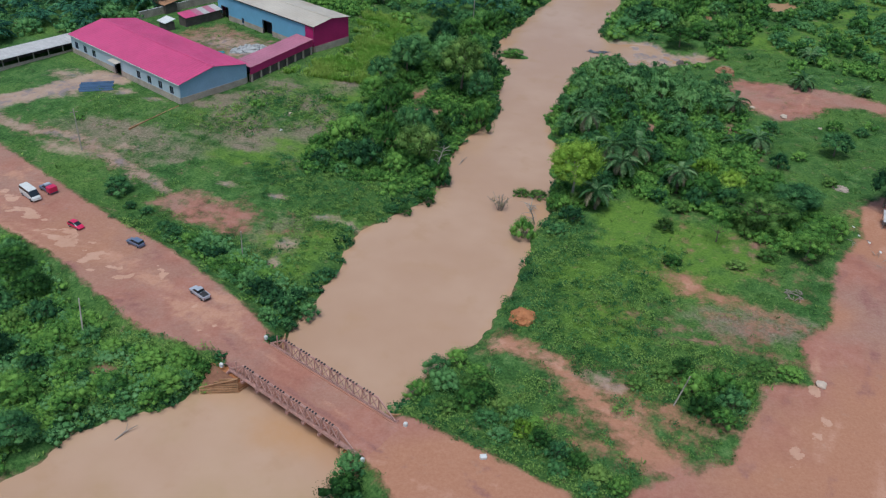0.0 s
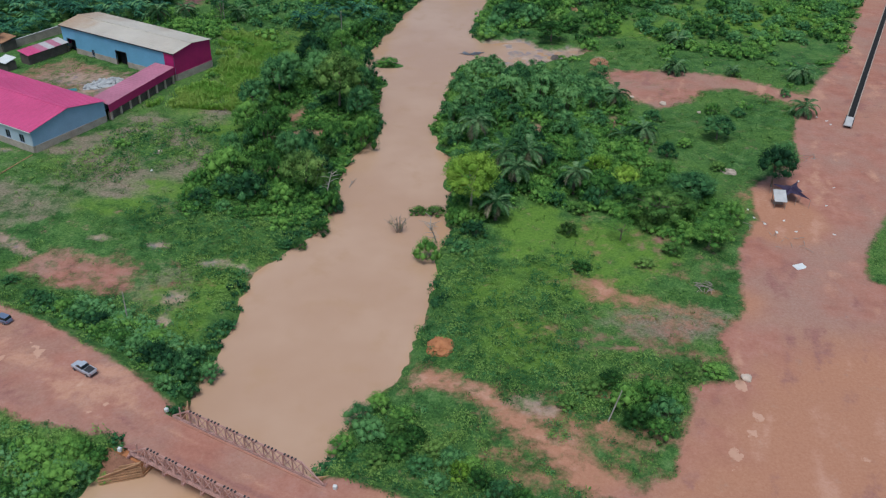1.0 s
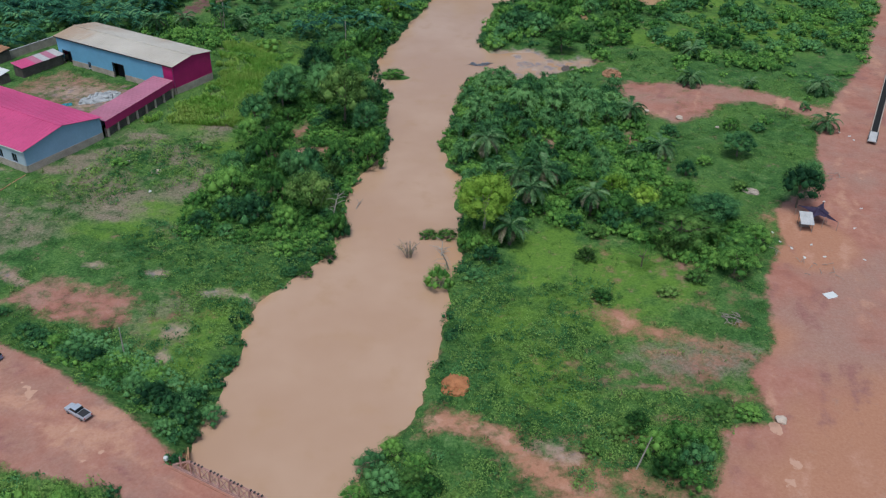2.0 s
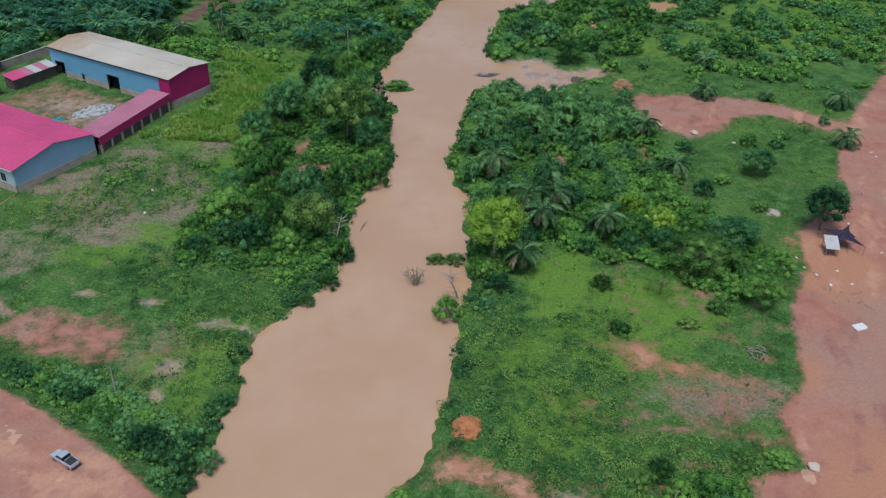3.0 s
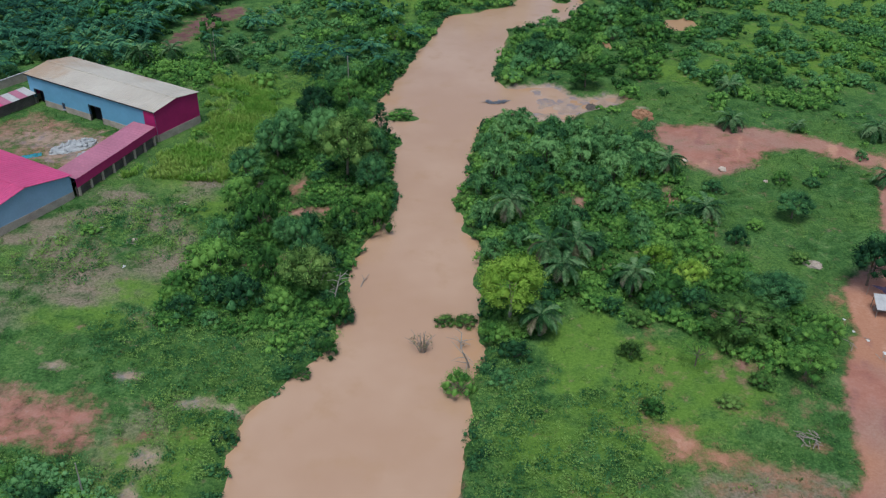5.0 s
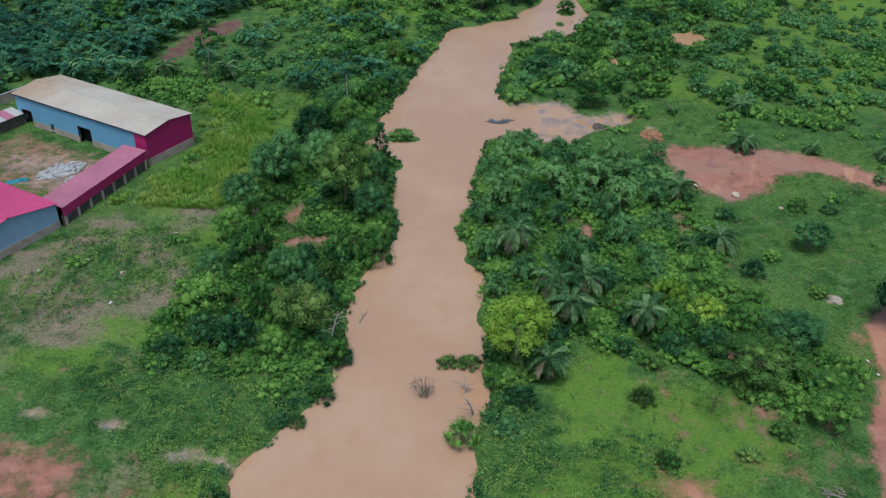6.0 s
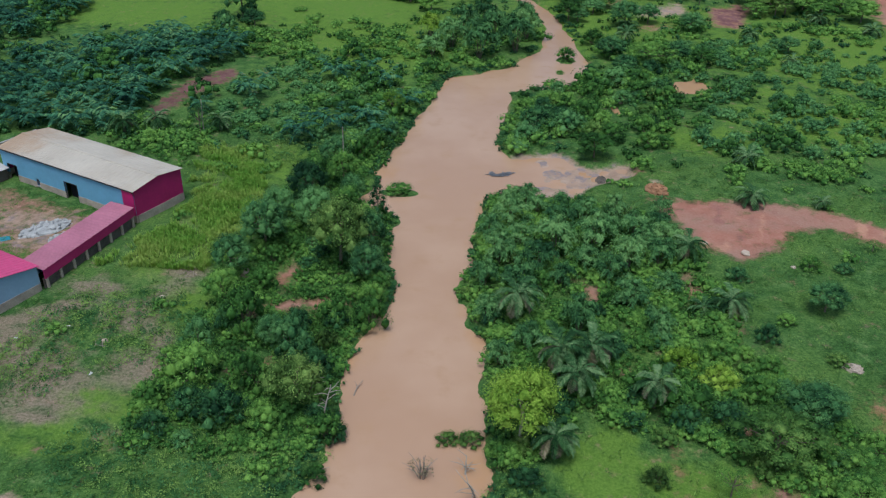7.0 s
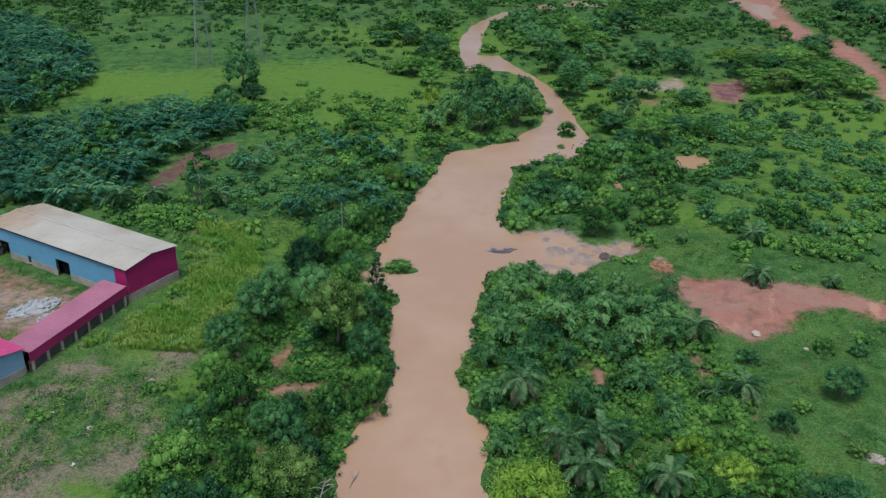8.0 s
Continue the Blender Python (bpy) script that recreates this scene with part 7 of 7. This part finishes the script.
def litter():
    rng = random.Random(4)
    for x, y in ((57.5, 102), (59, 100), (63, 101.5), (60.4, 97), (64, 97.5), (57, 105), (73, 108), (70.5, 118), (87, 148), (86.5, 150), (85, 152), (99, 136), (95, 120), (77, 116), (71, 97), (-77, 117), (-70, 121), (-62, 110)):
        bm = bmesh.new()
        box(bm, (rng.uniform(0.3, 0.7), rng.uniform(0.2, 0.4), 0.1), (0, 0, 0.06), None, 0.03)
        box(bm, (0.25, 0.2, 0.16), (rng.uniform(-0.3, 0.3), 0.2, 0.1), Matrix.Rotation(rng.uniform(0, 3), 4, "Z"), 0.03)
        tagged(part("litter", bm, "white", m=pose(x, y, height(x, y), 0, 0, rng.uniform(0, 360))), "crumpled pale litter on the ground", "litter", "litter")


litter()


def drain():
    a, b = Vector((90.5, 147.0)), Vector((140, 251))
    d = (b - a).normalized()
    m = Matrix(((d.x, -d.y, 0, a.x), (d.y, d.x, 0, a.y), (0, 0, 1, height(95, 155)), (0, 0, 0, 1)))
    L = (b - a).length
    ob = empty("drain_channel", m, "unfinished concrete drain channel along the dirt road", "drain")
    for y in (-0.75, 0.75):
        part("channel_wall", box(bmesh.new(), (L, 0.2, 1.1), (L / 2, y, 0.2), None, 0.03), "block", ob)
    # floor coloured near black to give the shade of a deeper channel
    part("channel_floor", box(bmesh.new(), (L, 1.28, 0.1), (L / 2, 0, 0.05)), "tyre", ob)
    part("end_slab", box(bmesh.new(), (5, 2.0, 0.25), (1.5, 0, 0.85), Matrix.Rotation(-0.06, 4, "Y"), 0.04), "concrete", ob)
    for y in (-0.9, 0.9):
        part("end_rail", box(bmesh.new(), (4.8, 0.16, 0.5), (1.6, y, 1.1), None, 0.03), "dark_steel", ob)


drain()


def pole(x, y, h, lean, turn, label, thick=0.12, name="utility_pole"):
    ob = empty(name, pose(x, y, height(x, y) - 0.2, 0, lean, turn), label, "pole" if name == "utility_pole" else "trunk")
    part("shaft", tube(bmesh.new(), [(0, 0, 0), (0.03, 0.02, h * 0.5), (0, 0, h)], [thick, thick * 0.9, thick * 0.7], 7), "pale_bark", ob)
    return ob


pole(23.4, 45.2, 5.6, 14, 20, "leaning weathered wooden pole in the bushes")
pole(-49.6, 62.6, 5.4, 4, 100, "weathered wooden pole by the road verge")
cross = pole(-96.5, 88.0, 9.0, 8, 130, "leaning wooden utility pole beside the farm track", 0.16)
part("crossarm", box(bmesh.new(), (0.12, 1.6, 0.12), (0, 0, 8.3), None, 0.02), "dead", cross)
cross = pole(-63, 36, 6.0, 32, 120, "old pole leaning over the scrub slope", 0.14)
pole(-35.4, 190, 11, 1, 0, "tall pale bare trunk above the bank wood", 0.16, "snag")
pole(-73.5, 207, 9, 2, 30, "tall pale bare trunk near the palms", 0.16, "snag")


def pylon(x, y, h):
    ob = empty("pylon", pose(x, y, height(x, y) - 0.2, 0, 0, 25), "grey steel lattice power pylon far off", "pylon", "power pylons")
    w = lambda z: 3.4 * (1 - z / h * 0.8)
    lv = [h * k / 9 for k in range(10)]
    for sx in (-1, 1):
        for sy in (-1, 1):
            part("leg", beam(bmesh.new(), (sx * w(0), sy * w(0), 0), (sx * w(h), sy * w(h), h), 0.16), "rim", ob)
    for z0, z1 in zip(lv, lv[1:]):
        a, b = w(z0), w(z1)
        for sx, sy, tx, ty in ((-1, -1, 1, -1), (1, -1, 1, 1), (1, 1, -1, 1), (-1, 1, -1, -1)):
            part("brace", beam(bmesh.new(), (sx * a, sy * a, z0), (tx * b, ty * b, z1), 0.07), "rim", ob)
            part("brace", beam(bmesh.new(), (tx * a, ty * a, z0), (sx * b, sy * b, z1), 0.07), "rim", ob)
    for z in (h * 0.72, h * 0.85, h * 0.97):
        part("arm", beam(bmesh.new(), (-6, 0, z), (6, 0, z), 0.25), "rim", ob)


pylon(-117, 351, 36)
pylon(-99.4, 363, 36)


# ---- river edge things ----
def river_things():
    bm = bmesh.new()
    n = 14
    g = [[None] * n for _ in range(n)]
    for i in range(n):
        for j in range(n):
            x, y = (i / (n - 1) - 0.5) * 7.0, (j / (n - 1) - 0.5) * 3.4
            x += 0.8 * noise.noise(Vector((i * 0.5, j * 0.5, 1)))
            y += 0.7 * noise.noise(Vector((i * 0.45, j * 0.5, 7)))
            g[i][j] = bm.verts.new((x, y, 0.16 + 0.22 * noise.noise(Vector((i * 0.8, j * 0.8, 3)))))
    for i in range(n - 1):
        for j in range(n - 1):
            if math.hypot((i - 6) / 6.5, (j - 11) / 6.5) > 0.55 and ((i - 6) / 6.5) ** 2 + ((j - 6) / 6.5) ** 2 < 0.85 + 0.5 * noise.noise(Vector((i * 0.45, j * 0.45, 11))):
                bm.faces.new((g[i][j], g[i + 1][j], g[i + 1][j + 1], g[i][j + 1]))
    bmesh.ops.solidify(bm, geom=bm.faces[:], thickness=0.04)
    bmesh.ops.delete(bm, geom=[v for v in bm.verts if not v.link_faces], context="VERTS")
    tagged(part("sheet", bm, "net", m=pose(1.2, 193.6, WATER_Z, 0, 0, 8)), "crumpled grey-blue sheet lying at the sandbar edge", "sheet")
    rng = random.Random(8)
    ob = empty("bare_shrub", pose(-10, 94.5, WATER_Z - 0.3), "leafless grey shrub standing in the river", "shrub")
    for i in range(26):
        a, L = rng.uniform(0, math.tau), rng.uniform(1.6, 3.6)
        dx, dy = math.cos(a), math.sin(a)
        lean = rng.uniform(0.2, 0.75)
        part("twig", tube(bmesh.new(), [(dx * 0.3, dy * 0.3, 0), (dx * L * lean * 0.6, dy * L * lean * 0.6, L * 0.7), (dx * L * lean * 1.1 + rng.uniform(-0.4, 0.4), dy * L * lean * 1.1, L)], [0.08, 0.055, 0.03], 4), "dead", ob)
    v, q = cloud([(rng.uniform(-1.6, 1.6), rng.uniform(-1.4, 1.4), rng.uniform(1.4, 2.8)) for _ in range(12)], [0.6] * 12, 14, 0.3, np.random.default_rng(3))
    part_of("dead_leaves", mesh_from("dead_leaves", v, q), "palm_dry", ob, "dry grey leaves")
    for x, y, a in ((-49, 21.5, 60), (-26, 95, 30), (-23, 113, 75)):
        ob = empty("driftwood", pose(x + 1.6, y - 0.6, WATER_Z + 0.1, 0, 0, a), "dead grey branch lying in the muddy water", "driftwood")
        part("branch", tube(bmesh.new(), [(-1.6, 0, -0.15), (0, 0.1, 0.25), (1.7, -0.2, 0.5)], [0.12, 0.1, 0.04], 5), "dead", ob)
        part("twig", tube(bmesh.new(), [(0.2, 0.1, 0.25), (0.9, 0.8, 0.7)], [0.06, 0.03], 4), "dead", ob)


river_things()


def dead_tree(x, y, h, seed, label):
    rng = random.Random(seed)
    ob = empty("dead_tree", pose(x, y, height(x, y) - 0.2, 0, 12, rng.uniform(0, 360)), label, "tree", "dead trees")
    part("trunk", tube(bmesh.new(), [(0, 0, 0), (0.3, 0.1, h * 0.5), (0.9, 0.2, h)], [0.16, 0.12, 0.06], 6), "pale_bark", ob)
    for i in range(9):
        a, z = rng.uniform(0, math.tau), h * rng.uniform(0.4, 0.95)
        L = rng.uniform(1.2, 2.6)
        x0 = 0.9 * z / h
        part("limb", tube(bmesh.new(), [(x0, 0.1, z), (x0 + math.cos(a) * L * 0.5, math.sin(a) * L * 0.5, z + 0.5), (x0 + math.cos(a) * L, math.sin(a) * L, z + rng.uniform(0.3, 1.2))], [0.07, 0.05, 0.02], 5), "pale_bark", ob)


dead_tree(-25.3, 103.0, 6.5, 1, "pale leafless tree leaning over the river bank")
dead_tree(-2.6, 91.5, 5.2, 5, "pale leafless trunk leaning from the water's edge")
dead_tree(-4.2, 95.0, 4.2, 8, "pale leafless trunk leaning from the water's edge")
dead_tree(-28.5, 108.5, 6.0, 2, "pale leafless tree among green bushes")
heap("brush_heap", 57.0, 121.0, 1.6, 1.2, 0.7, "block", "small greyish pink heap of cut brush on grass", "heap", 9, 30, 0.35)
plant("bush", -28.2, 110.5, 1.8, 5.2, "leaf_olive", WEST, "trees of the west bank")


def sheet_stack():
    ob = empty("sheet_stack", pose(-111.3, 117.3, height(-111.3, 117.3), 0, 0, 118), "stack of dark blue roofing sheets lying on grass", "sheets")
    for i in range(5):
        part("roof_sheet", box(bmesh.new(), (1.1, 7.5, 0.12), (i * 1.15 - 2.3, 0.25 * (i % 2), 0.12 + 0.05 * (i % 3)), None, 0.02), "blue_stack", ob)


sheet_stack()
